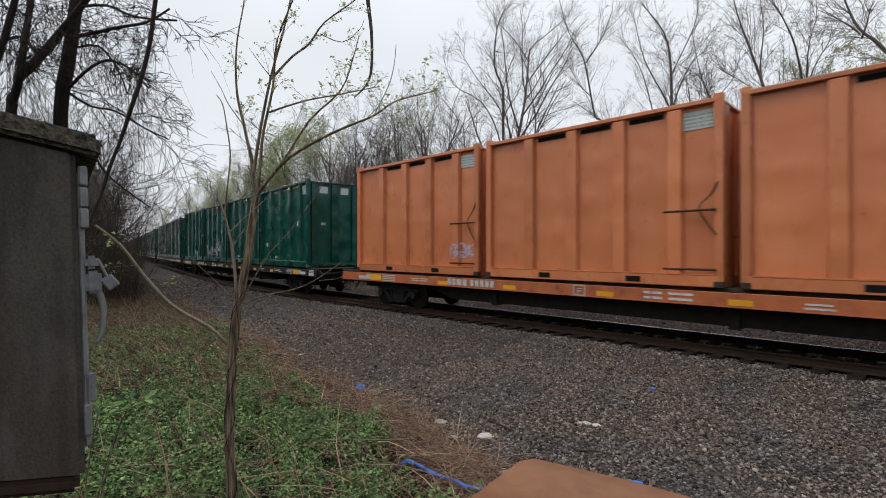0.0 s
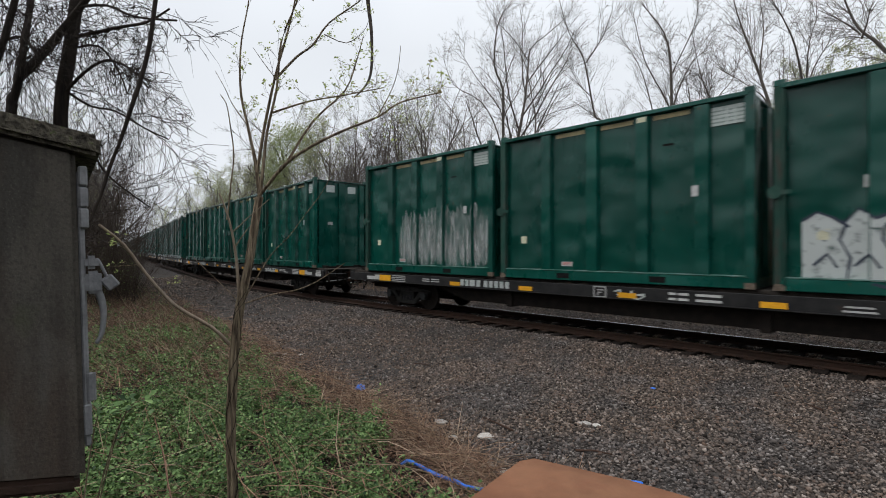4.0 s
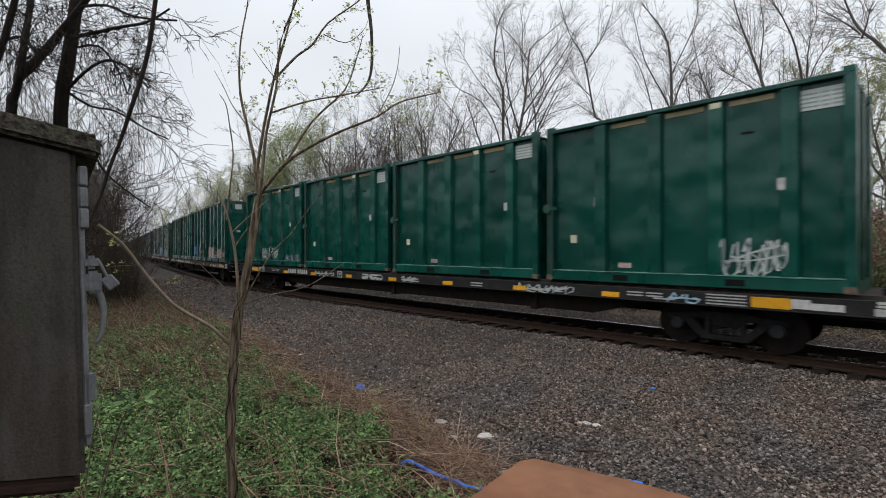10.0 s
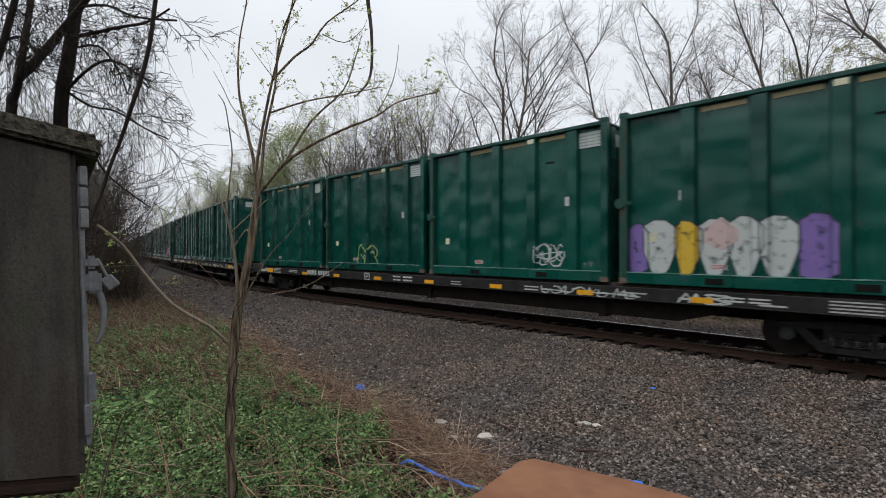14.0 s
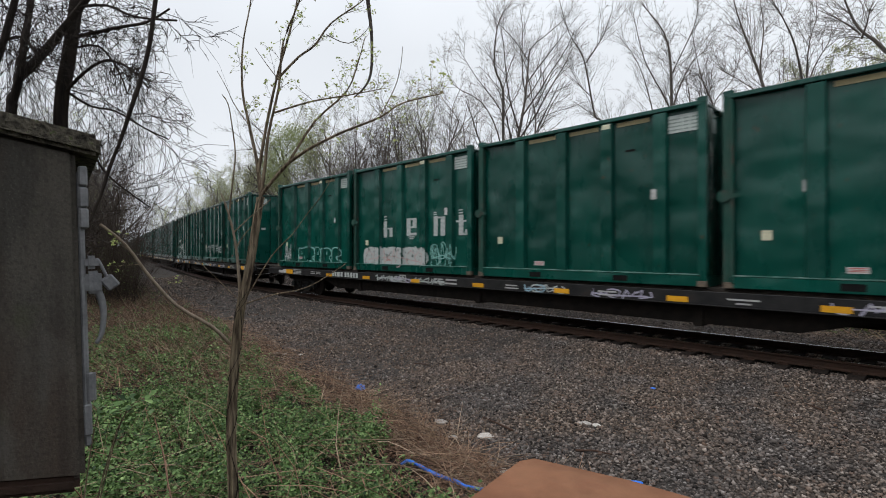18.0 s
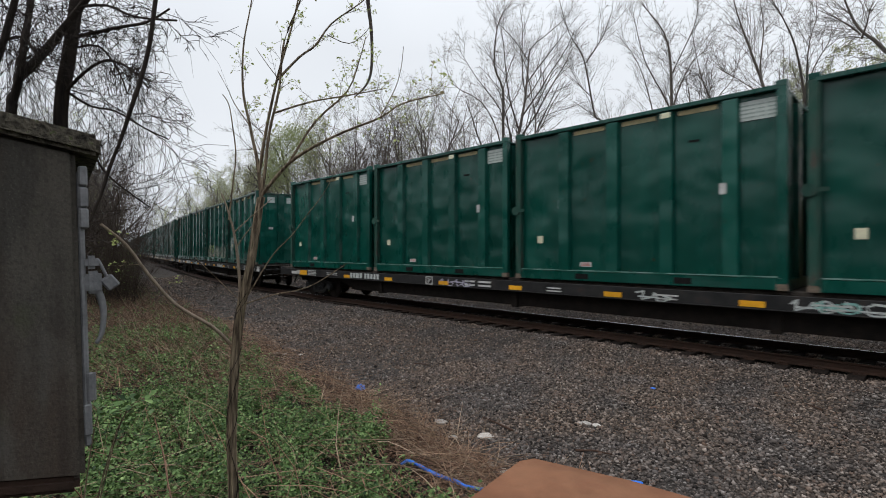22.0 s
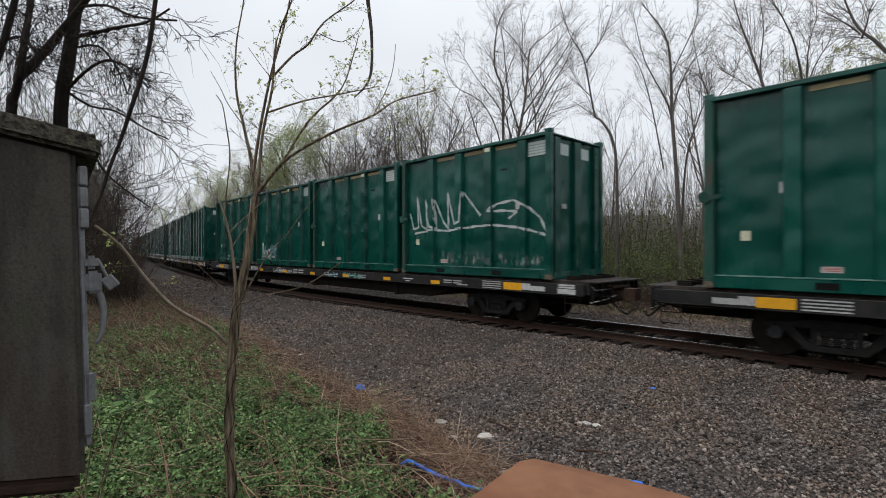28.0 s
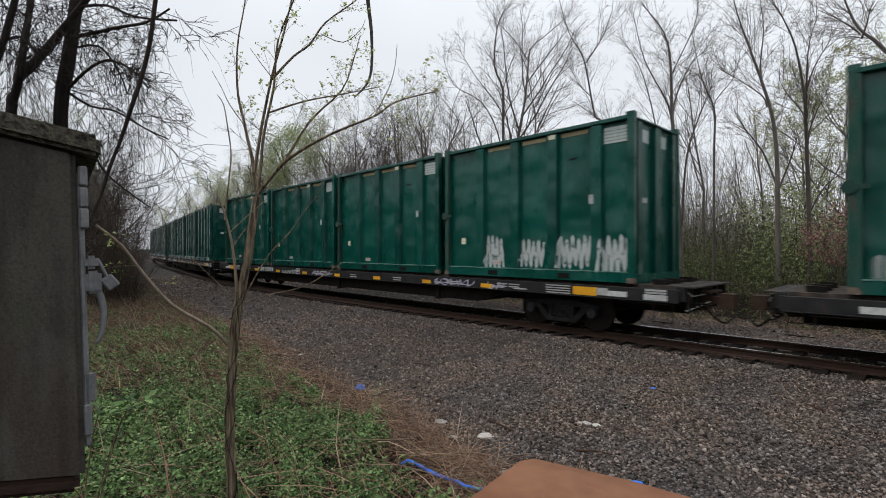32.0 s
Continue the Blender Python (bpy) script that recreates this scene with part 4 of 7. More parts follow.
    for k in range(26):
        x = -26 - 22 * rng.random()
        plant(rng.choice((wide, haze, fan, wide)), x, -11.84 - x * (0.03 + 0.15 * rng.random()), rng.uniform(4.0, 8.5) / 12.0, rng.uniform(0, 360), "bare young tree in the thicket on the bank", "young trees in the thicket")
    for src in (fan, wide, slim, slim2, green, haze, dome):
        for o in (*src.children_recursive, src):
            bpy.data.objects.remove(o)


build_wood()


def build_scrub():
    """Undergrowth beyond the track, along the bank and far off."""
    rng = np.random.default_rng(61)
    spots, leaf, size = [], [], []
    for k in range(5200):
        x = rng.uniform(-70, 3) if k % 3 else rng.uniform(-16, 2)
        y = track_y(x) + 4.6 + abs(rng.normal(0, 1)) * 9
        spots.append((x, y, land(x, y) - 0.05))
    n = len(spots)
    v, f = strands(rng, spots, 0.5 + 2.4 * rng.uniform(0, 1, n) ** 1.6, rng.uniform(0.003, 0.010, n), (0.7, 1.57), 0.05, 0.5)
    scatter_mesh("undergrowth", v, f, M_THICKET, "bare brown shrub stems and saplings beyond the track", "undergrowth")
    for k in range(1500):
        x = rng.uniform(-75, 3) if k % 3 else rng.uniform(-18, 2)
        y = track_y(x) + 5.0 + abs(rng.normal(0, 1)) * 8
        z, r = land(x, y), rng.uniform(0.25, 0.8)
        for j in range(26):
            leaf.append((x + rng.normal(0, r * 0.6), y + rng.normal(0, r * 0.6), z + abs(rng.normal(0, r * 1.1))))
            size.append(rng.uniform(0.04, 0.12))
    v, f = leaf_quads(rng, np.array(leaf), np.array(size), 2.0)
    scatter_mesh("scrub_leaves", v, f, M_SCRUB, "thin green and brown spring scrub beyond the track", "scrub")
    leaf, size = [], []
    for k in range(900):
        x = rng.uniform(-16, 1)
        y = rng.uniform(4.4, 7.6)
        for j in range(8):
            leaf.append((x + rng.normal(0, 0.12), y + rng.normal(0, 0.12), land(x, y) + abs(rng.normal(0, 0.05))))
            size.append(rng.uniform(0.05, 0.11))
    v, f = leaf_quads(rng, np.array(leaf), np.array(size), 0.7)
    scatter_mesh("verge_growth", v, f, M_SCRUB, "low olive-green growth and litter on the far verge", "ground growth")
    leaf, size = [], []
    for k in range(620):
        x, y = rng.uniform(-17, 2), rng.uniform(6.2, 13)
        top = 0.5 + 1.9 * max(0.0, 0.45 + noise.noise((x * 0.6, y * 0.6, 5.0)))
        for j in range(34):
            leaf.append((x + rng.normal(0, 0.35), y + rng.normal(0, 0.35), land(x, y) + top * rng.uniform(0, 1)))
            size.append(rng.uniform(0.04, 0.10))
    v, f = leaf_quads(rng, np.array(leaf), np.array(size), 1.6)
    scatter_mesh("understorey", v, f, M_UNDERWOOD, "fresh green low shrubs under the bare trees", "undergrowth")
    dry = []
    for k in range(2600):
        x = rng.uniform(-26, 1.5)
        y = track_y(x) + 3.6 + abs(rng.normal(0, 1.5))
        dry.append((x, y, land(x, y) + rng.uniform(0, 0.05)))
    n = len(dry)
    v, f = strands(rng, dry, rng.uniform(0.2, 0.8, n), rng.uniform(0.003, 0.007, n), (0.0, 1.0), 0.15)
    scatter_mesh("verge_grass", v, f, M_DRY, "dry tan grass on the far verge of the track", "dry grass")
    # a dense belt of low scrub behind the first trees
    leaf, size = [], []
    for k in range(1500):
        x = rng.uniform(-24, 6)
        y = 9.5 + 13 * rng.uniform(0, 1)
        top = 0.8 + 3.4 * max(0.0, 0.5 + noise.noise((x * 0.35, y * 0.35, 8.0)))
        for j in range(30):
            leaf.append((x + rng.normal(0, 0.4), y + rng.normal(0, 0.4), land(x, y) + top * rng.uniform(0, 1) ** 1.3))
            size.append(rng.uniform(0.05, 0.15))
    v, f = leaf_quads(rng, np.array(leaf), np.array(size), 2.0)
    scatter_mesh("scrub_belt", v, f, M_SCRUB, "dense low olive-brown scrub among the trees", "scrub")
    leaf, size = [], []
    for k in range(420):
        x, y = rng.uniform(-5, 2), rng.uniform(8.5, 17)
        top = 1.6 + 4.2 * max(0.0, 0.45 + noise.noise((x * 0.4, y * 0.4, 3.0)))
        for j in range(26):
            leaf.append((x + rng.normal(0, 0.45), y + rng.normal(0, 0.45), land(x, y) + top * rng.uniform(0, 1) ** 1.2))
            size.append(rng.uniform(0.06, 0.15))
    v, f = leaf_quads(rng, np.array(leaf), np.array(size), 2.0)
    scatter_mesh("spring_scrub", v, f, M_DOME, "shrubs in pale young leaf behind the track", "scrub")
    spots = []
    for k in range(340):
        x, y = rng.uniform(-28, 5), rng.uniform(9.5, 24)
        spots.append((x, y, land(x, y)))
    n = len(spots)
    v, f = strands(rng, spots, 2.0 + 5.5 * rng.uniform(0, 1, n) ** 1.7, rng.uniform(0.008, 0.028, n), (1.25, 1.57), 0.0, 0.16)
    scatter_mesh("sapling_thicket", v, f, M_THICKET, "thin dark sapling trunks among the trees", "thicket")
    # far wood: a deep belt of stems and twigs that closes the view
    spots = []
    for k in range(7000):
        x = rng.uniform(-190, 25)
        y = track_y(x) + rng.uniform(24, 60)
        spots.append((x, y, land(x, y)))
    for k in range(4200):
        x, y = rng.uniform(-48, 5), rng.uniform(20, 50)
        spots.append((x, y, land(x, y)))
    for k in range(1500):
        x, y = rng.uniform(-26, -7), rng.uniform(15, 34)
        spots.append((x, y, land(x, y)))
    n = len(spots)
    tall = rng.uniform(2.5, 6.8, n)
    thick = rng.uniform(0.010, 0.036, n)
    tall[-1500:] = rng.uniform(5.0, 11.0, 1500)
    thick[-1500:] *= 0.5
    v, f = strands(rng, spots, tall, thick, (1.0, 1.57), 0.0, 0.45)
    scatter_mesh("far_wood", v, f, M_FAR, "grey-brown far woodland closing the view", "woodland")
    leaf, size = [], []
    for k in range(900):
        x = rng.uniform(-190, 25)
        y = track_y(x) + rng.uniform(24, 58)
        for j in range(22):
            leaf.append((x + rng.normal(0, 1.0), y + rng.normal(0, 1.0), land(x, y) + abs(rng.normal(0, 2.2))))
            size.append(rng.uniform(0.15, 0.4))
    v, f = leaf_quads(rng, np.array(leaf), np.array(size), 2.0)
    scatter_mesh("far_leaves", v, f, M_SPRING, "pale green haze of far spring leaves", "woodland")
    # an added wood on the near side, behind the camera, only for reflections
    spots, leaf, size = [], [], []
    for k in range(5200):
        x, y = rng.uniform(-60, 60), -rng.uniform(17, 42)
        spots.append((x, y, land(x, y)))
        if k % 4 == 0:
            for j in range(12):
                leaf.append((x + rng.normal(0, 1.1), y + rng.normal(0, 1.1), land(x, y) + abs(rng.normal(0, 3.2))))
                size.append(rng.uniform(0.25, 0.6))
    n = len(spots)
    v, f = strands(rng, spots, rng.uniform(3.0, 9.0, n), rng.uniform(0.02, 0.06, n), (1.2, 1.57), 0.0, 0.3)
    scatter_mesh("bank_wood", v, f, M_THICKET, "added dark bare wood behind the camera, out of view", "woodland")
    v, f = leaf_quads(rng, np.array(leaf), np.array(size), 2.0)
    scatter_mesh("bank_wood_leaves", v, f, M_SCRUB, "green-brown scrub of the added wood, out of view", "woodland")
    # thicket of the near bank, towards the bend
    spots, leaf, size = [], [], []
    for k in range(2600):
        x = rng.uniform(-64, -30)
        y = verge(x) - 1.3 - abs(rng.normal(0, 1)) * 3.2
        if y > -12.5 and y < -11.84 - x * rng.uniform(0.12, 0.215):
            spots.append((x, y, land(x, y)))
            for j in range(5):
                leaf.append((x + rng.normal(0, 0.4), y + rng.normal(0, 0.4), land(x, y) + abs(rng.normal(0, 0.9))))
                size.append(rng.uniform(0.03, 0.08))
    for k in range(5200):
        x = rng.uniform(-60, -24.0)
        y = -11.84 - x * (0.185 - abs(rng.normal(0, 0.065)))
        if y < verge(x) - 1.0:
            spots.append((x, y, land(x, y)))
            leaf.append((x + rng.normal(0, 0.4), y + rng.normal(0, 0.4), land(x, y) + abs(rng.normal(0, 1.0))))
            size.append(rng.uniform(0.03, 0.08))
    for k in range(4200):
        x = rng.uniform(-32, -20)
        y = -11.84 - x * rng.uniform(0.09, 0.216)
        if y < verge(x) - 0.5:
            spots.append((x, y, land(x, y)))
            for j in range(2):
                leaf.append((x + rng.normal(0, 0.3), y + rng.normal(0, 0.2), land(x, y) + abs(rng.normal(0, 1.1))))
                size.append(rng.uniform(0.03, 0.075))
    n = len(spots)
    v, f = strands(rng, spots, 0.7 + 6.0 * rng.uniform(0, 1, n) ** 2.2, rng.uniform(0.004, 0.012, n), (0.6, 1.57), 0.07, 0.5)
    scatter_mesh("bank_thicket", v, f, M_THICKET, "dark tangled bare thicket on the bank", "thicket")
    v, f = leaf_quads(rng, np.array(leaf), np.array(size), 2.0)
    scatter_mesh("thicket_leaves", v, f, M_SCRUB, "sparse young leaves in the thicket", "scrub")


M_UNDERWOOD = island_tones("underwood_leaf", [(0.10, 0.15, 0.05), (0.14, 0.19, 0.07), (0.07, 0.10, 0.04), (0.17, 0.20, 0.09), (0.11, 0.10, 0.06)], 0.7, 0.1, 0.3)
# paler than the near bark: the haze of distance is put into these tones
M_FAR = island_tones("hazed_far_bark", [(0.13, 0.118, 0.10), (0.19, 0.172, 0.148), (0.16, 0.143, 0.12), (0.24, 0.222, 0.195)])
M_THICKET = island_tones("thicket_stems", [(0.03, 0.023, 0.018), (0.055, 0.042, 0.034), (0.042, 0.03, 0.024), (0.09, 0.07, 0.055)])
build_scrub()


def build_pink_bush():
    rng = np.random.default_rng(71)
    bush = thing("flowering_bush", "shrub with dusty pink-red spring blossom beyond the track", "bush", (-1.53, 6.74, 0.0))
    z = land(-1.53, 6.74)
    spots = [(rng.normal(0, 0.25), rng.normal(0, 0.25), z) for k in range(60)]
    v, f = strands(rng, spots, rng.uniform(1.6, 2.9, 60), rng.uniform(0.006, 0.014, 60), (0.8, 1.5), 0.04, 0.25)
    o = scatter_mesh("bush_stem", v, f, M_BARK, "", "")
    at = rng.normal(0, 1, (3600, 3))
    at /= np.linalg.norm(at, axis=1)[:, None]
    at = at * (rng.uniform(0.3, 1, (3600, 1)) ** 0.5) * np.array((1.25, 0.9, 1.05)) + np.array((0, 0, z + 1.75))
    at += np.array([[noise.noise(Vector(p) * 1.7) * 0.4 for k in range(3)] for p in at])
    v, f = leaf_quads(rng, at, rng.uniform(0.035, 0.08, 3600), 2.0)
    o2 = scatter_mesh("blossom", v, f, M_PINK, "", "")
    for ob in (o, o2):
        for key in ("category",):
            if key in ob:
                del ob[key]
        ob.parent = bush


build_pink_bush()


def build_house():
    """A pale house glimpsed far off between the trunks."""
    h = thing("house", "small white-sided house far behind the trees", "house", (-23.9, 40.8, 0.9), 30)
    part("wall", slab(-4, 4, -3, 3, 0, 3.0), M_HOUSE, h, "white clapboard walls")
    v = [(x, y, z) for x in (-4.3, 4.3) for y, z in ((-3.4, 2.9), (0, 5.0), (3.4, 2.9))]
    part("roof", (v, [(0, 1, 4, 3), (1, 2, 5, 4), (0, 2, 1), (3, 4, 5), (0, 3, 5, 2)]), M_ROOF, h, "grey shingle roof")
    for x in (-2.6, 0.0, 2.6):
        w = part("window", slab(x - 0.45, x + 0.45, -3.05, -2.98, 1.0, 2.2), M_HOUSE, h)
        part("pane", slab(x - 0.38, x + 0.38, -3.07, -3.052, 1.07, 2.13), M_GLASS_DARK, w)


build_house()


# ---------------- the near bank: sapling, dark tree, cabinet ----------------
def limb(out, r0, r1, *points, sides=6):
    out.append(tube(smooth_line(points, 3), r0, r1, sides))
    return out


def twigs_on(rng, geo, r0, count, length, rise, out, droop=0.0):
    """Side twigs along a tube's spine."""
    sides = 6
    v = [Vector(p) for p in geo[0]]
    spine = [sum((v[i + k] for k in range(sides)), Vector()) / sides for i in range(0, len(v), sides)]
    tips = []
    for c in range(count):
        t = rng.uniform(0.25, 1.0) * (len(spine) - 1)
        i = min(int(t), len(spine) - 2)
        p = spine[i].lerp(spine[i + 1], t - i)
        ax = (spine[i + 1] - spine[i]).normalized()
        d = (ax * 0.6 + Vector((rng.gauss(0, 0.6), rng.gauss(0, 0.6), rng.gauss(0, 0.5) + rise))).normalized()
        L = length * rng.uniform(0.4, 1.2)
        pts = [p]
        for s in range(5):
            p = p + d * (L / 5)
            pts.append(p)
            d = (d + Vector((rng.gauss(0, 0.13), rng.gauss(0, 0.13), rng.gauss(0, 0.13) - droop))).normalized()
        out.append(tube(pts, r0, r0 * 0.4, 3))
        tips.append((pts[-1], (pts[-1] - pts[-2]).normalized()))
        if L > length * 0.6:
            for s in (2, 3, 4):
                e = (d + Vector((rng.gauss(0, 0.7), rng.gauss(0, 0.7), rng.gauss(0, 0.7)))).normalized()
                q = pts[s] + e * L * 0.3
                out.append(tube([pts[s], pts[s].lerp(q, 0.5) + Vector((0, 0, rng.uniform(-0.02, 0.02))), q], r0 * 0.6, r0 * 0.3, 3))
                tips.append((q, e))
    return tips


def build_sapling():
    rng = random.Random(4)
    base = Vector((-2.784, -10.736, 0.02))
    sap = thing("sapling", "slender young tree with fresh buds on the bank", "sapling", base)
    sap.location.z = 0.0
    stem, limbs = [], []
    limb(stem, 0.0247, 0.0180, (-0.00, -0.01, -0.20), (-0.01, -0.02, 0.54), (-0.02, -0.03, 0.93), (-0.01, -0.02, 1.32), (0.02, -0.00, 1.64), (0.05, 0.03, 1.84), (0.07, 0.05, 2.00), (0.09, 0.07, 2.20), (0.10, 0.08, 2.28))
    limb(limbs, 0.0106, 0.0030, (0.10, 0.08, 2.28), (0.07, 0.07, 2.48), (0.05, 0.05, 2.61), (0.02, 0.04, 2.72), (-0.01, 0.02, 2.87), (-0.03, 0.02, 3.04), (-0.03, 0.03, 3.21), (-0.01, 0.06, 3.42), (-0.01, 0.08, 3.63))
    limb(limbs, 0.0097, 0.0034, (0.10, 0.08, 2.28), (0.13, 0.09, 2.46), (0.15, 0.10, 2.64), (0.21, 0.13, 2.89), (0.24, 0.14, 3.14), (0.32, 0.19, 3.35), (0.35, 0.22, 3.50))
    limb(limbs, 0.0102, 0.0030, (0.09, 0.07, 2.42), (0.12, 0.10, 2.68), (0.17, 0.14, 2.97), (0.21, 0.19, 3.21), (0.24, 0.22, 3.39), (0.25, 0.23, 3.51))
    limb(limbs, 0.0078, 0.0030, (0.17, 0.14, 2.95), (0.23, 0.24, 3.09), (0.27, 0.32, 3.17), (0.31, 0.40, 3.31), (0.41, 0.53, 3.44), (0.47, 0.62, 3.55))
    limb(limbs, 0.0103, 0.0030, (0.10, 0.08, 2.29), (0.26, 0.16, 2.46), (0.41, 0.24, 2.55), (0.58, 0.33, 2.62), (0.75, 0.43, 2.68), (0.87, 0.48, 2.74), (1.06, 0.58, 2.77))
    limb(limbs, 0.0060, 0.0022, (0.16, 0.13, 2.76), (0.34, 0.25, 2.81), (0.54, 0.37, 2.83), (0.73, 0.48, 2.85))
    limb(limbs, 0.0076, 0.0022, (0.24, 0.17, 2.46), (0.29, 0.31, 2.72), (0.36, 0.48, 2.92), (0.35, 0.57, 3.13), (0.32, 0.64, 3.31))
    limb(limbs, 0.0108, 0.0068, (-0.02, -0.04, 1.44), (-0.01, -0.14, 1.55), (-0.06, -0.31, 1.68), (-0.08, -0.44, 1.85), (-0.07, -0.54, 2.00), (-0.05, -0.65, 2.10))
    limb(limbs, 0.0095, 0.0040, (0.02, -0.00, 1.70), (0.03, -0.02, 1.91), (0.04, -0.05, 2.08), (0.04, -0.09, 2.22), (0.04, -0.12, 2.29))
    limb(limbs, 0.0046, 0.0022, (-0.00, -0.02, 1.99), (0.00, 0.04, 2.08), (0.01, 0.10, 2.15))
    limb(limbs, 0.0046, 0.0022, (0.04, 0.01, 1.67), (0.21, 0.11, 1.73), (0.36, 0.17, 1.76), (0.49, 0.22, 1.81), (0.65, 0.29, 1.91))
    limb(limbs, 0.0053, 0.0022, (-0.03, -0.05, 2.15), (-0.03, -0.03, 2.35), (-0.04, -0.01, 2.53), (-0.07, -0.02, 2.71), (-0.10, -0.03, 2.83), (-0.14, -0.05, 2.89))
    limb(limbs, 0.0030, 0.0013, (0.71, 0.46, 2.70), (0.78, 0.50, 2.84), (0.83, 0.50, 2.94), (0.86, 0.49, 3.04))
    limb(limbs, 0.0030, 0.0013, (0.05, 0.03, 2.69), (-0.01, -0.03, 2.81), (-0.04, -0.06, 2.90), (-0.08, -0.10, 3.00))
    limb(limbs, 0.0030, 0.0013, (0.18, 0.15, 2.94), (0.13, 0.10, 3.03), (0.08, 0.05, 3.13))
    limb(limbs, 0.0030, 0.0013, (0.36, 0.34, 3.21), (0.45, 0.43, 3.16), (0.52, 0.50, 3.23), (0.54, 0.52, 3.29))
    limb(limbs, 0.0042, 0.0020, (0.03, -0.04, 2.08), (0.12, 0.01, 2.16), (0.23, 0.08, 2.26))
    limb(limbs, 0.0040, 0.0016, (0.02, 0.02, 1.68), (0.17, 0.11, 1.94), (0.29, 0.17, 2.06), (0.38, 0.21, 2.17), (0.48, 0.25, 2.28), (0.57, 0.28, 2.41))
    limb(limbs, 0.0028, 0.0014, (0.00, -0.00, 1.69), (-0.05, -0.12, 1.83), (-0.07, -0.22, 1.94))
    rings = [Vector(p) for p in stem[0][0]]
    spine = [sum((rings[q + k] for k in range(6)), Vector()) / 6 for q in range(0, len(rings), 6)]
    fine_line = smooth_line(spine, 3)
    v, f, sides = [], [], 16
    for q, p in enumerate(fine_line):
        r = 0.0255 - 0.0065 * q / (len(fine_line) - 1) + 0.0018 * noise.noise((q * 0.35, 0, 0))
        for k in range(sides):
            w = 2 * math.pi * k / sides
            e = r * (1 + 0.13 * noise.noise((k * 1.9, q * 0.10, 3.0)) + (0.15 if k % 2 else -0.15))
            v.append((p.x + e * math.cos(w), p.y + e * math.sin(w), p.z))
        f += [((q - 1) * sides + k, (q - 1) * sides + (k + 1) % sides, q * sides + (k + 1) % sides, q * sides + k) for k in range(sides) if q]
    part("trunk", (v, f), M_BARK_SAP, sap, "ridged brown stem")
    climb = [p for p in smooth_line(fine_line, 2) if p.z < 1.75]
    for turn, pitch in ((0.0, 0.34), (2.4, 0.21), (4.1, -0.15)):
        coil = [(p.x + (0.0285 - 0.004 * q / len(climb)) * math.cos(turn + q * pitch), p.y + (0.0285 - 0.004 * q / len(climb)) * math.sin(turn + q * pitch), p.z) for q, p in enumerate(climb)]
        part("vine", tube(smooth_line(coil, 2), 0.0022, 0.0016, 4), M_BARK_DARK, sap, "thin dark dry vine")
    for i, g in enumerate(limbs):
        part("branch", g, M_BARK_PALE if i in (7, 8, 16) else M_BARK_SAP, sap, "pale bare low branch" if i in (7, 8, 16) else "", True)
    twigs, tips = [], []
    for i, g in enumerate(limbs[:8]):
        tips += twigs_on(rng, g, 0.0016, (14, 18, 15, 16, 24, 14, 16, 5)[i], 0.15, 0.35, twigs)
    tagged(part("twig_spray", joined(*twigs), M_BARK_SAP, sap, "fine budding twigs"), kind="stuff")
    nrng = np.random.default_rng(9)
    at = np.array([tuple(p + d * 0.008) for p, d in tips for k in range(3)]) + nrng.normal(0, 0.006, (len(tips) * 3, 3))
    v, f = leaf_quads(nrng, at, nrng.uniform(0.010, 0.023, len(at)))
    far = [tuple(p) for i in (4, 5, 6) for p in limbs[i][0][-30::6]]
    at2 = np.array(far * 8) + nrng.normal(0, 0.032, (len(far) * 8, 3))
    v2, f2 = leaf_quads(nrng, at2, nrng.uniform(0.012, 0.03, len(at2)))
    o = scatter_mesh("bud_spray", np.concatenate([v, v2]), np.concatenate([f, f2 + len(v)]), M_BUD, "", "")
    if "category" in o:
        del o["category"]
    o.parent = sap
    tagged(o, "pale green opening buds")
    return sap


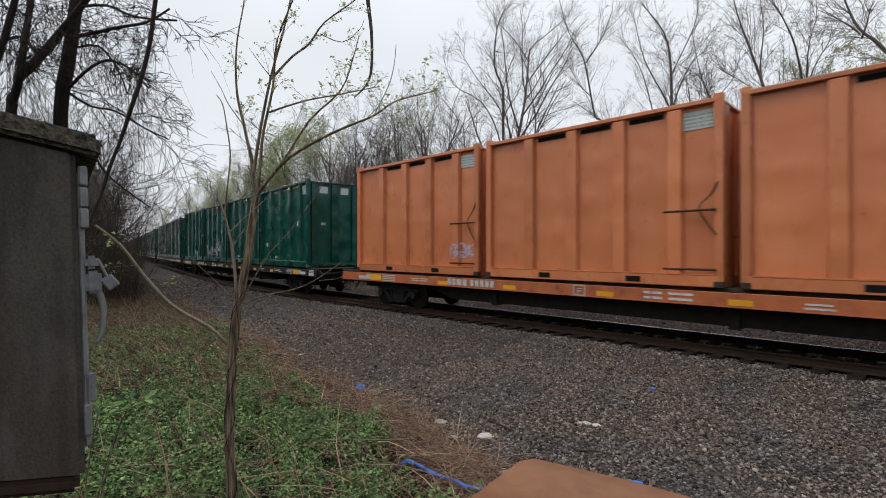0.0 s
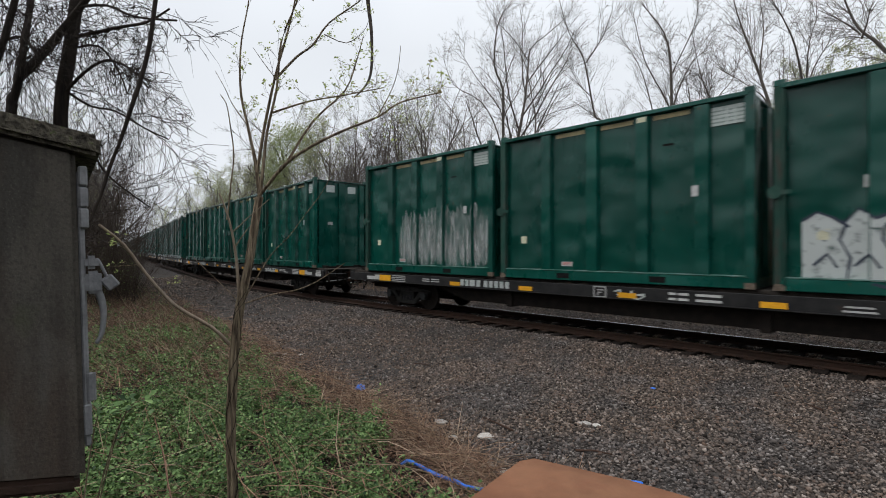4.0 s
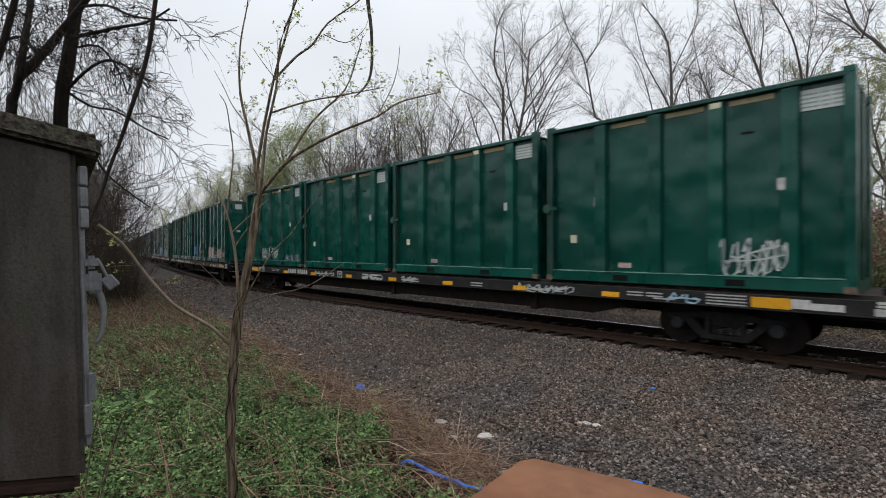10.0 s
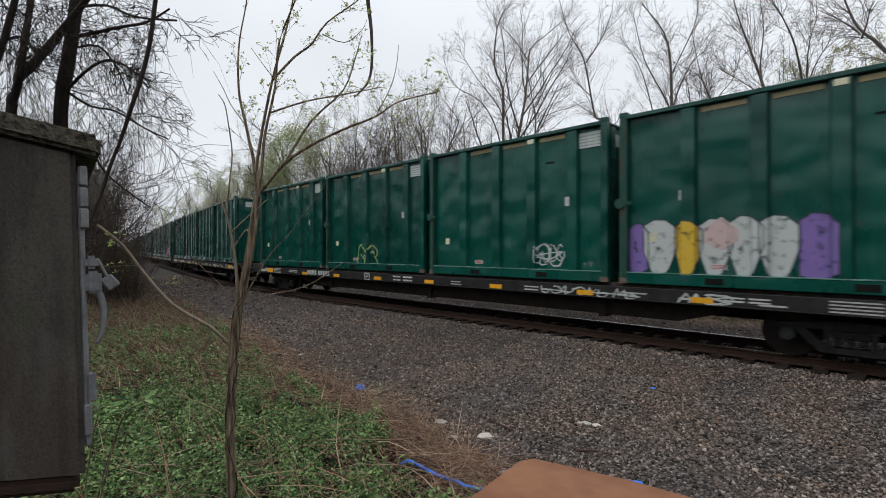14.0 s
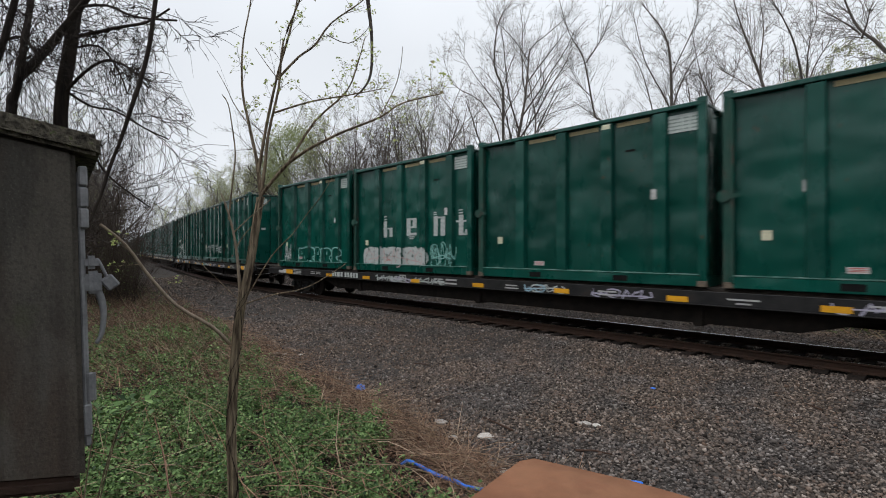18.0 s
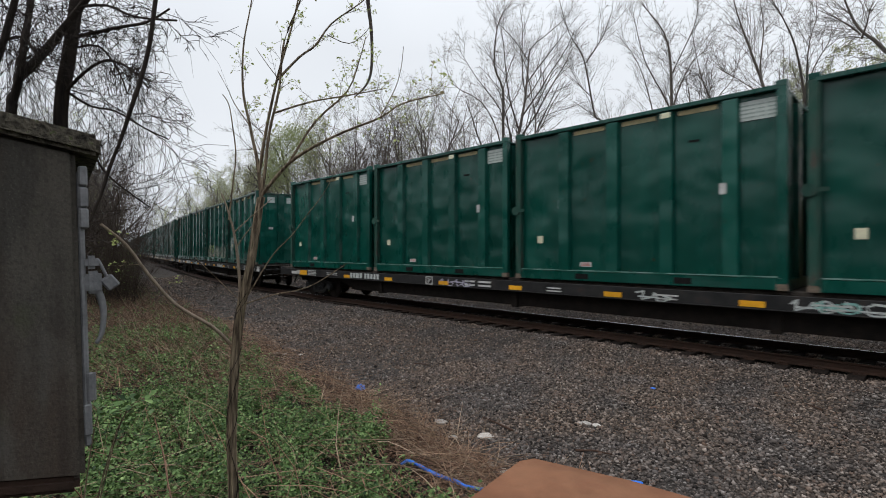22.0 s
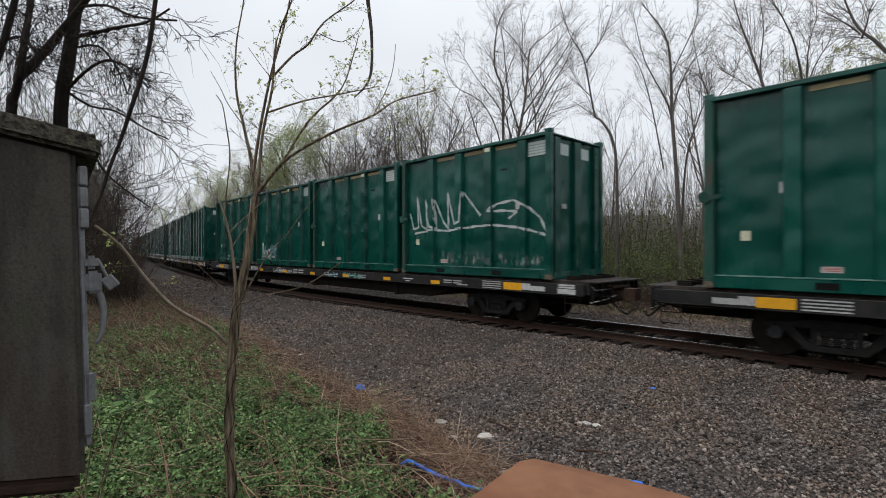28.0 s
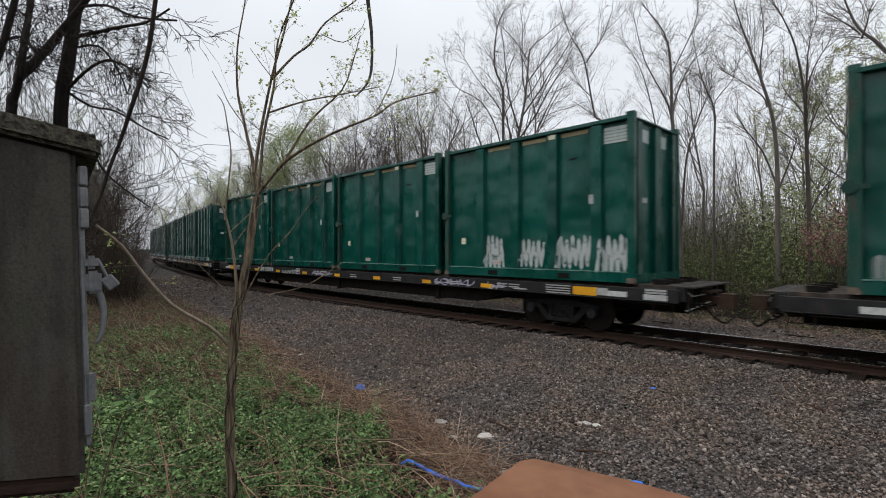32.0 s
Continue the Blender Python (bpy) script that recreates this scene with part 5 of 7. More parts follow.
def build_dark_tree():
    rng = random.Random(14)
    t = thing("tree", "dark vine-hung bare tree behind the cabinet", "tree", (-7.157, -10.977, 0.0))
    limbs = []
    limb(limbs, 0.0845, 0.0688, (-0.06, -0.12, -0.32), (-0.03, -0.08, 2.28), (-0.01, -0.07, 3.65), (0.06, -0.01, 4.21), (0.13, 0.06, 4.94), (0.20, 0.12, 5.73))
    limb(limbs, 0.0626, 0.0282, (-0.45, -0.51, 2.15), (-0.36, -0.48, 3.76), (-0.12, -0.30, 4.14), (0.08, -0.15, 4.38), (0.27, -0.02, 4.60), (0.46, 0.11, 4.83), (0.71, 0.31, 5.19))
    limb(limbs, 0.0438, 0.0282, (0.12, -0.51, 3.56), (0.19, -0.45, 3.86), (0.24, -0.40, 4.36), (0.30, -0.34, 4.85))
    limb(limbs, 0.0376, 0.0250, (0.53, -0.68, 3.78), (0.60, -0.60, 4.06), (0.69, -0.52, 4.46), (0.75, -0.46, 4.75))
    limb(limbs, 0.0205, 0.0103, (2.65, 0.31, 4.52), (2.62, 0.26, 4.08), (2.61, 0.22, 3.70), (2.58, 0.17, 3.42), (2.55, 0.11, 3.18), (2.50, 0.04, 2.89), (2.45, -0.03, 2.65), (2.43, -0.08, 2.44), (2.35, -0.18, 2.10), (2.25, -0.31, 1.65))
    limb(limbs, 0.0154, 0.0103, (0.35, 0.05, 4.75), (0.83, 0.23, 4.66), (1.30, 0.40, 4.43), (1.84, 0.64, 4.29))
    limb(limbs, 0.0222, 0.0103, (0.09, 0.02, 4.47), (0.41, 0.20, 4.49), (0.73, 0.39, 4.51), (1.05, 0.56, 4.51), (1.34, 0.71, 4.61))
    limb(limbs, 0.0205, 0.0086, (0.01, -0.05, 3.81), (0.34, 0.11, 4.03), (0.67, 0.26, 4.11), (0.99, 0.42, 3.97), (1.26, 0.53, 3.72))
    limb(limbs, 0.0205, 0.0103, (-0.19, -0.25, 4.24), (-0.22, -0.40, 4.44), (-0.24, -0.54, 4.37), (-0.28, -0.68, 4.18))
    limb(limbs, 0.0171, 0.0086, (0.01, -0.05, 3.87), (0.12, 0.19, 3.70), (0.20, 0.43, 3.67), (0.34, 0.70, 3.49), (0.44, 0.95, 3.37))
    limb(limbs, 0.0171, 0.0086, (0.08, 0.01, 4.34), (0.15, 0.27, 4.43), (0.15, 0.47, 4.18), (0.07, 0.58, 3.94))
    limb(limbs, 0.0154, 0.0086, (-0.03, -0.09, 3.41), (0.06, 0.15, 3.30), (0.09, 0.31, 2.98), (0.11, 0.48, 2.79), (0.26, 0.78, 2.52))
    limb(limbs, 0.0299, 0.0042, (1.19, -0.02, 5.20), (2.04, 0.52, 5.48), (3.02, 1.19, 5.42), (3.70, 1.57, 4.86), (3.92, 1.48, 4.05), (4.12, 1.37, 3.68), (4.30, 1.24, 3.32), (4.46, 1.08, 3.11), (4.59, 0.89, 2.95))
    trunk = limbs[0]
    part("trunk", trunk, M_BARK_DARK, t, "", True)
    for g in limbs[1:]:
        part("limb", g, M_BARK_DARK, t, "", True)
    twigs = []
    droop = dict(BARE, kids=(0, 0, 5, 3), ratio=(0.5, 0.5, 0.62, 0.7), wander=(0.1, 0.12, 0.30, 0.34, 0.38), rise=(0, 0, -0.05, -0.12, -0.2))
    for i, g in enumerate(limbs[:12]):
        v = [Vector(p) for p in g[0]]
        spine = [sum((v[j + q] for q in range(6)), Vector()) / 6 for j in range(0, len(v), 6)]
        for c in range((8, 10, 9, 9, 4, 5, 7, 8, 9, 9, 9, 9)[i]):
            k = rng.randrange(len(spine) // 3, len(spine))
            d = Vector((rng.gauss(0.2, 0.7), rng.gauss(0.2, 0.7), rng.gauss(0, 0.6))).normalized()
            grow(rng, spine[k], d, rng.uniform(0.5, 1.3) * (0.55 if i in (4, 5, 6, 7) else 1.0), 0.004, 2, droop, twigs)
    tagged(part("twig_spray", joined(*twigs), M_BARK_DARK, t, "tangled fine dark twigs and dry vines"), kind="stuff")
    # dry vines that hang from the limbs like curtains
    nrng, spots = np.random.default_rng(15), []
    for i in (0, 1, 2, 3, 6, 7, 8, 9, 10):
        v = [Vector(p) for p in limbs[i][0]]
        spine = [sum((v[j + q] for q in range(6)), Vector()) / 6 for j in range(0, len(v), 6)]
        for c in range(30 if i in (6, 7) else 60):
            q = nrng.uniform(0.2, 1.0) * (len(spine) - 1.001)
            p = spine[int(q)].lerp(spine[int(q) + 1], q % 1.0)
            spots.append((p.x + nrng.normal(0, 0.10), p.y + nrng.normal(0, 0.10), p.z + nrng.normal(0, 0.05)))
    n = len(spots)
    v, f = strands(nrng, spots, 0.25 + 1.2 * nrng.uniform(0, 1, n) ** 1.5, nrng.uniform(0.0016, 0.0038, n), (-1.5, -0.7), 0.35, 0.3)
    o = scatter_mesh("hanging_vine", v, f, M_BARK_DARK, "", "")
    for key in ("category",):
        if key in o:
            del o[key]
    o.parent = t
    tagged(o, "thin dry vines hanging from the limbs")


def build_cabinet():
    cab = thing("trackside_cabinet", "weathered grey-brown metal equipment cabinet with a padlocked latch", "electrical cabinet")
    cab.matrix_basis = pose(-1.516, -11.578, -0.236, 1.56, -0.43, -6.12)
    x0, x1, y0, y1, z0, z1 = -0.62, 0.0, -0.62, 0.0, 1.64, 2.47
    body = block(x0, x1, y0, y1, z0, z1, 0.012, 2)
    for v in body.verts:
        if v.co.z > 2.2:
            v.co.z -= 0.20 * v.co.y
        else:
            v.co.z -= 0.019 + 0.22 * v.co.y
    part("body", body, M_CABINET, cab)
    lip = block(x0 + 0.01, x1 + 0.004, y0 + 0.01, y1 - 0.012, z0 - 0.052, z0 - 0.012, 0.012, 2)
    for v in lip.verts:
        v.co.z -= 0.22 * v.co.y
    part("bottom_lip", lip, M_RAIL, cab, "rusty rounded bottom lip")
    lid = block(x0 - 0.03, x1 + 0.022, y0 - 0.03, y1 + 0.052, z1 - 0.004, z1 + 0.048, 0.010, 2)
    for v in lid.verts:
        v.co.z -= 0.20 * v.co.y
        v.co += Vector((0.004, 0.004, 0.004)) * noise.noise(v.co * 9)
    part("lid", lid, M_CABLID, cab, "mossy overhanging sloped lid")
    door = part("door", block(x0 + 0.02, x1 - 0.010, y1 + 0.001, y1 + 0.015, z0 + 0.06, z1 - 0.05, 0.004), M_GALV, cab, "pale metal door edge")
    for z in (2.405, 2.35, 2.295):
        part("hinge", block(-0.05, 0.004, 0.004, 0.024, z - 0.026, z + 0.026, 0.004), M_GALV, door)
    part("hinge_barrel", tube([(-0.012, 0.018, 1.82), (-0.012, 0.018, 1.89)], 0.011, 0.011, 10, True), M_GALV, door, "galvanised lower hinge barrel")
    part("hinge_strap", block(-0.05, -0.004, 0.0, 0.018, 1.73, 1.81, 0.003), M_GALV, door)
    part("hasp", block(-0.06, 0.002, 0.012, 0.042, 2.163, 2.198, 0.008, 2), M_GALV, cab)
    hub = part("handle_hub", block(-0.06, 0.0, 0.012, 0.048, 2.098, 2.157, 0.008, 2), M_GALV, cab)
    part("handle", tube(smooth_line([(-0.02, 0.036, 2.11), (-0.02, 0.046, 2.08), (-0.02, 0.05, 2.04), (-0.02, 0.044, 1.99), (-0.02, 0.032, 1.965)]), 0.010, 0.005, 8, True), M_GALV, hub, "curved grey lever handle", True)
    lock = block(-0.034, -0.006, -0.016, 0.016, -0.018, 0.018, 0.004)
    bmesh.ops.transform(lock, matrix=pose(0, 0.066, 2.125, 35, 0, 0), verts=lock.verts[:])
    lock = part("padlock", lock, M_GALV, cab, "laminated steel padlock")
    part("shackle", tube(smooth_line([(-0.02, 0.030, 2.178), (-0.02, 0.040, 2.188), (-0.02, 0.050, 2.165), (-0.02, 0.060, 2.140)]), 0.004, 0.004, 8), M_GALV, lock, "bright steel shackle", True)
    part("post", block(-0.40, -0.22, -0.40, -0.22, -0.3, z0, 0.01), M_RAIL, cab, "rusty steel post")


def build_shoot():
    """A leafy shoot that leans out beside the cabinet."""
    rng = np.random.default_rng(41)
    t = thing("leafy_shoot", "slender shoot with soft fresh green leaves beside the cabinet", "shoot", (-2.86, -11.50, 0.0))
    stems, leaf = [], []
    for dx, dy, top in ((0.20, 0.12, 1.27), (0.34, 0.24, 1.30), (0.12, 0.26, 1.22)):
        line = smooth_line([(0, 0, land(-2.86, -11.5)), (dx * 0.3, dy * 0.3, 0.6), (dx * 0.7, dy * 0.7, top - 0.12), (dx, dy, top)], 4)
        stems.append(tube(line, 0.005, 0.002, 5))
        for k in range(16):
            q = line[-1 - k // 4]
            leaf.append((q.x + rng.normal(0, 0.05), q.y + rng.normal(0, 0.05), q.z + rng.normal(0, 0.022)))
    for g in stems:
        part("stem", g, M_BARK_SAP, t, "", True)
    v, f = leaf_quads(rng, np.array(leaf), rng.uniform(0.03, 0.055, len(leaf)), 0.8)
    o = scatter_mesh("leaf_spray", v, f, M_LEAF, "", "")
    if "category" in o:
        del o["category"]
    o.parent = t


def build_near_bits():
    ledge = thing("rusty_ledge", "rust-orange flat steel ledge just below the lens", "ledge", (-0.235, -11.477, 1.758))
    bm = bmesh.new()
    rim = [(-0.059, -0.018), (-0.068, 0.042), (-0.059, 0.062), (0.037, 0.087), (0.102, 0.096), (0.193, 0.101), (0.157, -0.271), (-0.02, -0.281)]
    top = [bm.verts.new((x, y, 0.0)) for x, y in rim]
    low = [bm.verts.new((x, y, -0.03)) for x, y in rim]
    bm.faces.new(top)
    bm.faces.new(low[::-1])
    for i in range(len(rim)):
        j = (i + 1) % len(rim)
        bm.faces.new((top[i], low[i], low[j], top[j]))
    bmesh.ops.recalc_face_normals(bm, faces=bm.faces[:])
    bmesh.ops.bevel(bm, geom=[e for e in bm.edges if abs(e.verts[0].co.z - e.verts[1].co.z) < 0.001 and e.verts[0].co.z > -0.01], offset=0.006, segments=2, affect="EDGES")
    part("top_plate", bm, M_RUSTPLATE, ledge)
    part("post", block(-0.05, 0.05, -0.25, -0.15, -2.3, -0.03, 0.006), M_RAIL, ledge, "rusty steel post")
    pipe = thing("blue_pipe", "bright blue plastic pipe lying in the weeds", "pipe")
    line = [(-3.92, -8.56, -0.05), (-3.83, -8.55, 0.02), (-3.68, -8.54, 0.02), (-3.44, -8.53, 0.01), (-3.19, -8.48, 0.01), (-3.01, -8.43, 0.0), (-2.53, -8.00, 0.0), (-2.10, -7.22, -0.03), (-1.97, -7.10, -0.04)]
    part("pipe_wall", tube(smooth_line([(x, y, land(x, y) + 0.065 + z) for x, y, z in line]), 0.019, 0.019, 8, True), M_BLUE, pipe, "", True)
    rng = random.Random(8)

    def crumple(name, label, x, y, size, material, flat=0.4):
        bm = bmesh.new()
        bmesh.ops.create_icosphere(bm, subdivisions=2, radius=size)
        for v in bm.verts:
            v.co *= 1 + 0.5 * noise.noise(v.co * (2.2 / size) + Vector((x, y, 0)))
            v.co.z *= flat
        ob = part(name, bm, material)
        ob.location = (x, y, land(x, y) + size * flat * 0.5)
        ob.rotation_euler.z = rng.uniform(0, 6)
        return tagged(ob, label, name.replace("_", " "))

    crumple("plastic_bag", "crumpled blue plastic scrap on the gravel", -6.66, -7.16, 0.085, M_BLUE, 0.75)
    crumple("plastic_scrap", "small blue plastic scrap on the gravel", -3.24, -3.64, 0.05, M_BLUE)
    for x, y, s in ((-4.64, -7.27, 0.09), (-3.88, -7.22, 0.10), (-4.16, -7.54, 0.07), (-3.23, -5.94, 0.08), (-3.10, -5.88, 0.06), (-10.13, -6.78, 0.07), (-3.35, -7.85, 0.09), (-1.30, -3.50, 0.035), (-9.83, -6.54, 0.05), (-3.13, -7.82, 0.06)):
        crumple("litter", "pale crumpled paper litter on the gravel", x, y, s, M_LITTER, 0.3)
    crumple("stone", "brown rock on the gravel", -5.31, -6.67, 0.05, M_RAIL, 0.7)
    for x, y, a, L in ((-1.17, -2.99, 140, 0.3), (-2.68, -6.75, 30, 0.4), (-7.15, -5.29, 10, 0.5), (-4.03, -6.81, 170, 0.6)):
        st = thing("stick", "dry brown stick on the gravel", "stick", (x, y, land(x, y) + 0.03), a)
        part("stem", tube([(-L / 2, 0, 0), (0, 0.02, 0.012), (L / 2, -0.01, 0)], 0.014, 0.007, 6, True), M_DRY, st)


sapling = build_sapling()
build_dark_tree()
build_cabinet()
build_shoot()
build_near_bits()


# ---------------- the train ----------------
SPEED, FIRST_LEAD, CAR_PITCH, BOX_PITCH, BOX_LONG, BOX_WIDE, BOX_TALL, DECK_Z = 22.0, 8.731, 28.69, 6.3485, 6.058, 2.62, 3.765, 1.235
HALF_ROW = (3 * BOX_PITCH + BOX_LONG) / 2
CARS = 28
HX, HY = BOX_LONG / 2, BOX_WIDE / 2
RIB_U = (0.93, 2.14, 3.34, 4.60)


def build_container(paint, rim_paint, label):
    """A tall waste container; x runs to its leading end, z from its base."""
    c = thing("container", label, "container")
    t = 0.12
    part("body", slab(-HX + t, HX - t, -HY + t, HY - t, 0.06, BOX_TALL - 0.05), paint, c)
    rib = lambda u, s: ([(HX - u + dx, y, z) for z in (0.22, BOX_TALL - 0.09) for dx, y in ((-0.165, s * (HY - t)), (-0.13, s * (HY - 0.004)), (0.13, s * (HY - 0.004)), (0.165, s * (HY - t)))],
                        [(0, 1, 5, 4), (1, 2, 6, 5), (2, 3, 7, 6), (0, 3, 2, 1), (4, 5, 6, 7)])
    for u in RIB_U:
        part("side_rib", rib(u, -1), paint, c)
    part("off_side_frame", joined(*[rib(u, 1) for u in RIB_U], slab(-HX + 0.1, HX - 0.1, HY - 0.09, HY - 0.002, BOX_TALL - 0.07, BOX_TALL + 0.02), slab(-HX + 0.1, HX - 0.1, HY - 0.09, HY - 0.002, 0.0, 0.235), *[slab(e * (HX - 0.2), e * (HX + 0.006), HY - 0.165, HY + 0.005, BOX_TALL - 0.03, BOX_TALL + 0.09) for e in (-1, 1)]), paint, c)
    for y, w in ((-0.98, 0.11), (0.0, 0.15), (0.98, 0.11)):
        part("end_rib", slab(HX - t - 0.012, HX - 0.008, y - w, y + w, 0.2, BOX_TALL - 0.1), paint, c)
    for e in (-1, 1):
        part("end_beam", slab(e * (HX - 0.10), e * (HX - 0.004), -HY + 0.15, HY - 0.15, 0.0, 0.2), paint, c)
        for s in (-1, 1):
            worn = paint is M_GREEN and e == -1 and s == -1
            part("corner_post", block(e * HX - 0.085 - e * 0.085, e * HX + 0.085 - e * 0.085, s * HY - 0.07 - s * 0.07, s * HY + 0.07 - s * 0.07, 0.0, BOX_TALL, 0.012), M_POST if worn else paint, c, "rubbed grey-green door post" if worn else "")
        part("corner_casting", block(e * HX - 0.10 - e * 0.094, e * HX + 0.10 - e * 0.094, -HY - 0.005, -HY + 0.165, BOX_TALL - 0.03, BOX_TALL + 0.09, 0.012), paint, c)
        part("corner_foot", slab(e * HX - 0.09 - e * 0.088, e * HX + 0.09 - e * 0.088, -HY - 0.006, -HY + 0.1, 0.0, 0.12), M_FOOT if paint is M_GREEN else M_COUPLER, c, "worn rusty corner foot")
    part("top_rail", block(-HX + 0.1, HX - 0.1, -HY - 0.005, -HY + 0.13, BOX_TALL - 0.07, BOX_TALL + 0.02, 0.01), paint, c)
    part("bottom_rail", block(-HX + 0.1, HX - 0.1, -HY - 0.004, -HY + 0.13, 0.0, 0.235, 0.012), paint, c)
    part("rail_lip", slab(-HX + 0.15, HX - 0.15, -HY - 0.010, -HY + 0.11, 0.236, 0.256), M_WORN if paint is M_GREEN else paint, c, "worn pale edge of the bottom rail")
    part("roof_cover", block(-HX + 0.02, HX - 0.02, -HY + 0.06, HY - 0.06, BOX_TALL - 0.048, BOX_TALL - 0.01, 0.008), paint, c, "flat roof cover")
    near = -HY
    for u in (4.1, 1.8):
        # a black slab proud of the rail paints the shade inside the pocket
        part("fork_pocket", slab(HX - u - 0.17, HX - u + 0.17, near - 0.009, near + 0.02, 0.05, 0.175), M_SHADE, c, "fork pocket, its inner shade a near-black slab")
    # strips under the rim (tan; on orange boxes the rim's shadow, painted), plates and stickers
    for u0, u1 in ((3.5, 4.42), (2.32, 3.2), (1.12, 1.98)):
        part("vent_strip", slab(HX - u1 + 0.06, HX - u0 - 0.06, near + 0.105, near + 0.118, BOX_TALL - 0.20, BOX_TALL - 0.10), rim_paint, c, "" if rim_paint is M_SHADE else "tan strip under the rim")
    plate = part("number_plate", slab(HX - 0.80, HX - 0.14, near + 0.102, near + 0.118, BOX_TALL - 0.54, BOX_TALL - 0.17), M_PLATE, c, "pale plate with faded lines of figures")
    bars = joined(*[slab(HX - 0.77 + dx, HX - 0.77 + dx + w, near + 0.098, near + 0.1015, BOX_TALL - 0.27 - k * 0.075, BOX_TALL - 0.24 - k * 0.075) for k in range(4) for dx, w in ((0.0, 0.26), (0.29, 0.12), (0.44, 0.15))])
    part("print", bars, M_PLATE_INK, plate)
    return c, near


def add_stickers(c, near, rng, orange=False):
    def sticker(u, z, w, h, m, label="", bar=None):
        on_rib = any(abs(u - r) < 0.15 for r in RIB_U)
        y = near + (0.004 if on_rib else 0.12)
        s = part("sticker", slab(HX - u - w / 2, HX - u + w / 2, y - 0.008, y - 0.003, z - h / 2, z + h / 2), m, c, label)
        if bar:
            part("print", joined(*[slab(HX - u - w * 0.4, HX - u + w * 0.4, y - 0.011, y - 0.0085, z + h * k - h * 0.06, z + h * k + h * 0.06) for k in (-0.2, 0.05, 0.3)]), bar, s)
    if orange:
        return
    sticker(4.75, 1.90, 0.11, 0.21, M_STENCIL, "small white placard")
    sticker(1.05, 1.95, 0.12, 0.22, M_STENCIL, "small white placard")
    sticker(5.35, 1.02, 0.17, 0.19, M_CREAM, "small cream label")
    sticker(2.14, BOX_TALL - 0.16, 0.2, 0.11, M_CREAM, "cream label on a rib under the rim")
    # the slot's inner shade is painted as a thin near-black slab
    part("panel_slot", slab(HX - 1.72, HX - 1.50, near + 0.108, near + 0.121, 2.98, 3.02), M_SHADE, c, "small slot, its inner shade a near-black slab")
    sticker(4.05, 0.40, 0.30, 0.11, M_STENCIL, "white and red label", M_RED_INK)
    for y in (-0.5, 0.52):
        part("end_plate", slab(HX - 0.118, HX - 0.112, y - 0.19, y + 0.19, BOX_TALL - 0.5, BOX_TALL - 0.2), M_PLATE, c, "pale plate on the end wall")
    part("end_sticker", slab(HX - 0.118, HX - 0.112, -0.62, -0.40, 1.85, 1.97), M_STENCIL, c)
    part("door_hub", joined(disc_x(-HX + 0.02, near - 0.012, 1.80, 0.12, 0.05, 12), slab(-HX + 0.02, -HX + 0.30, near - 0.03, near - 0.012, 1.76, 1.84)), M_POST, c, "round door lock hub with a short arm")
    part("door_rod", tube([(-HX + 0.17, near - 0.01, 0.1), (-HX + 0.17, near - 0.01, BOX_TALL - 0.1)], 0.022, 0.022, 6), M_POST, c, "vertical door rod")


def prism(ring, x0, y0, y1):
    """A plate of the outline ring, in x and z, between two depths."""
    n = len(ring)
    v = [(x0 + a, y, z) for y in (y0, y1) for a, z in ring]
    return (v, [tuple(range(n)), tuple(range(2 * n - 1, n - 1, -1))] + [(i, i + n, (i + 1) % n + n, (i + 1) % n) for i in range(n)])


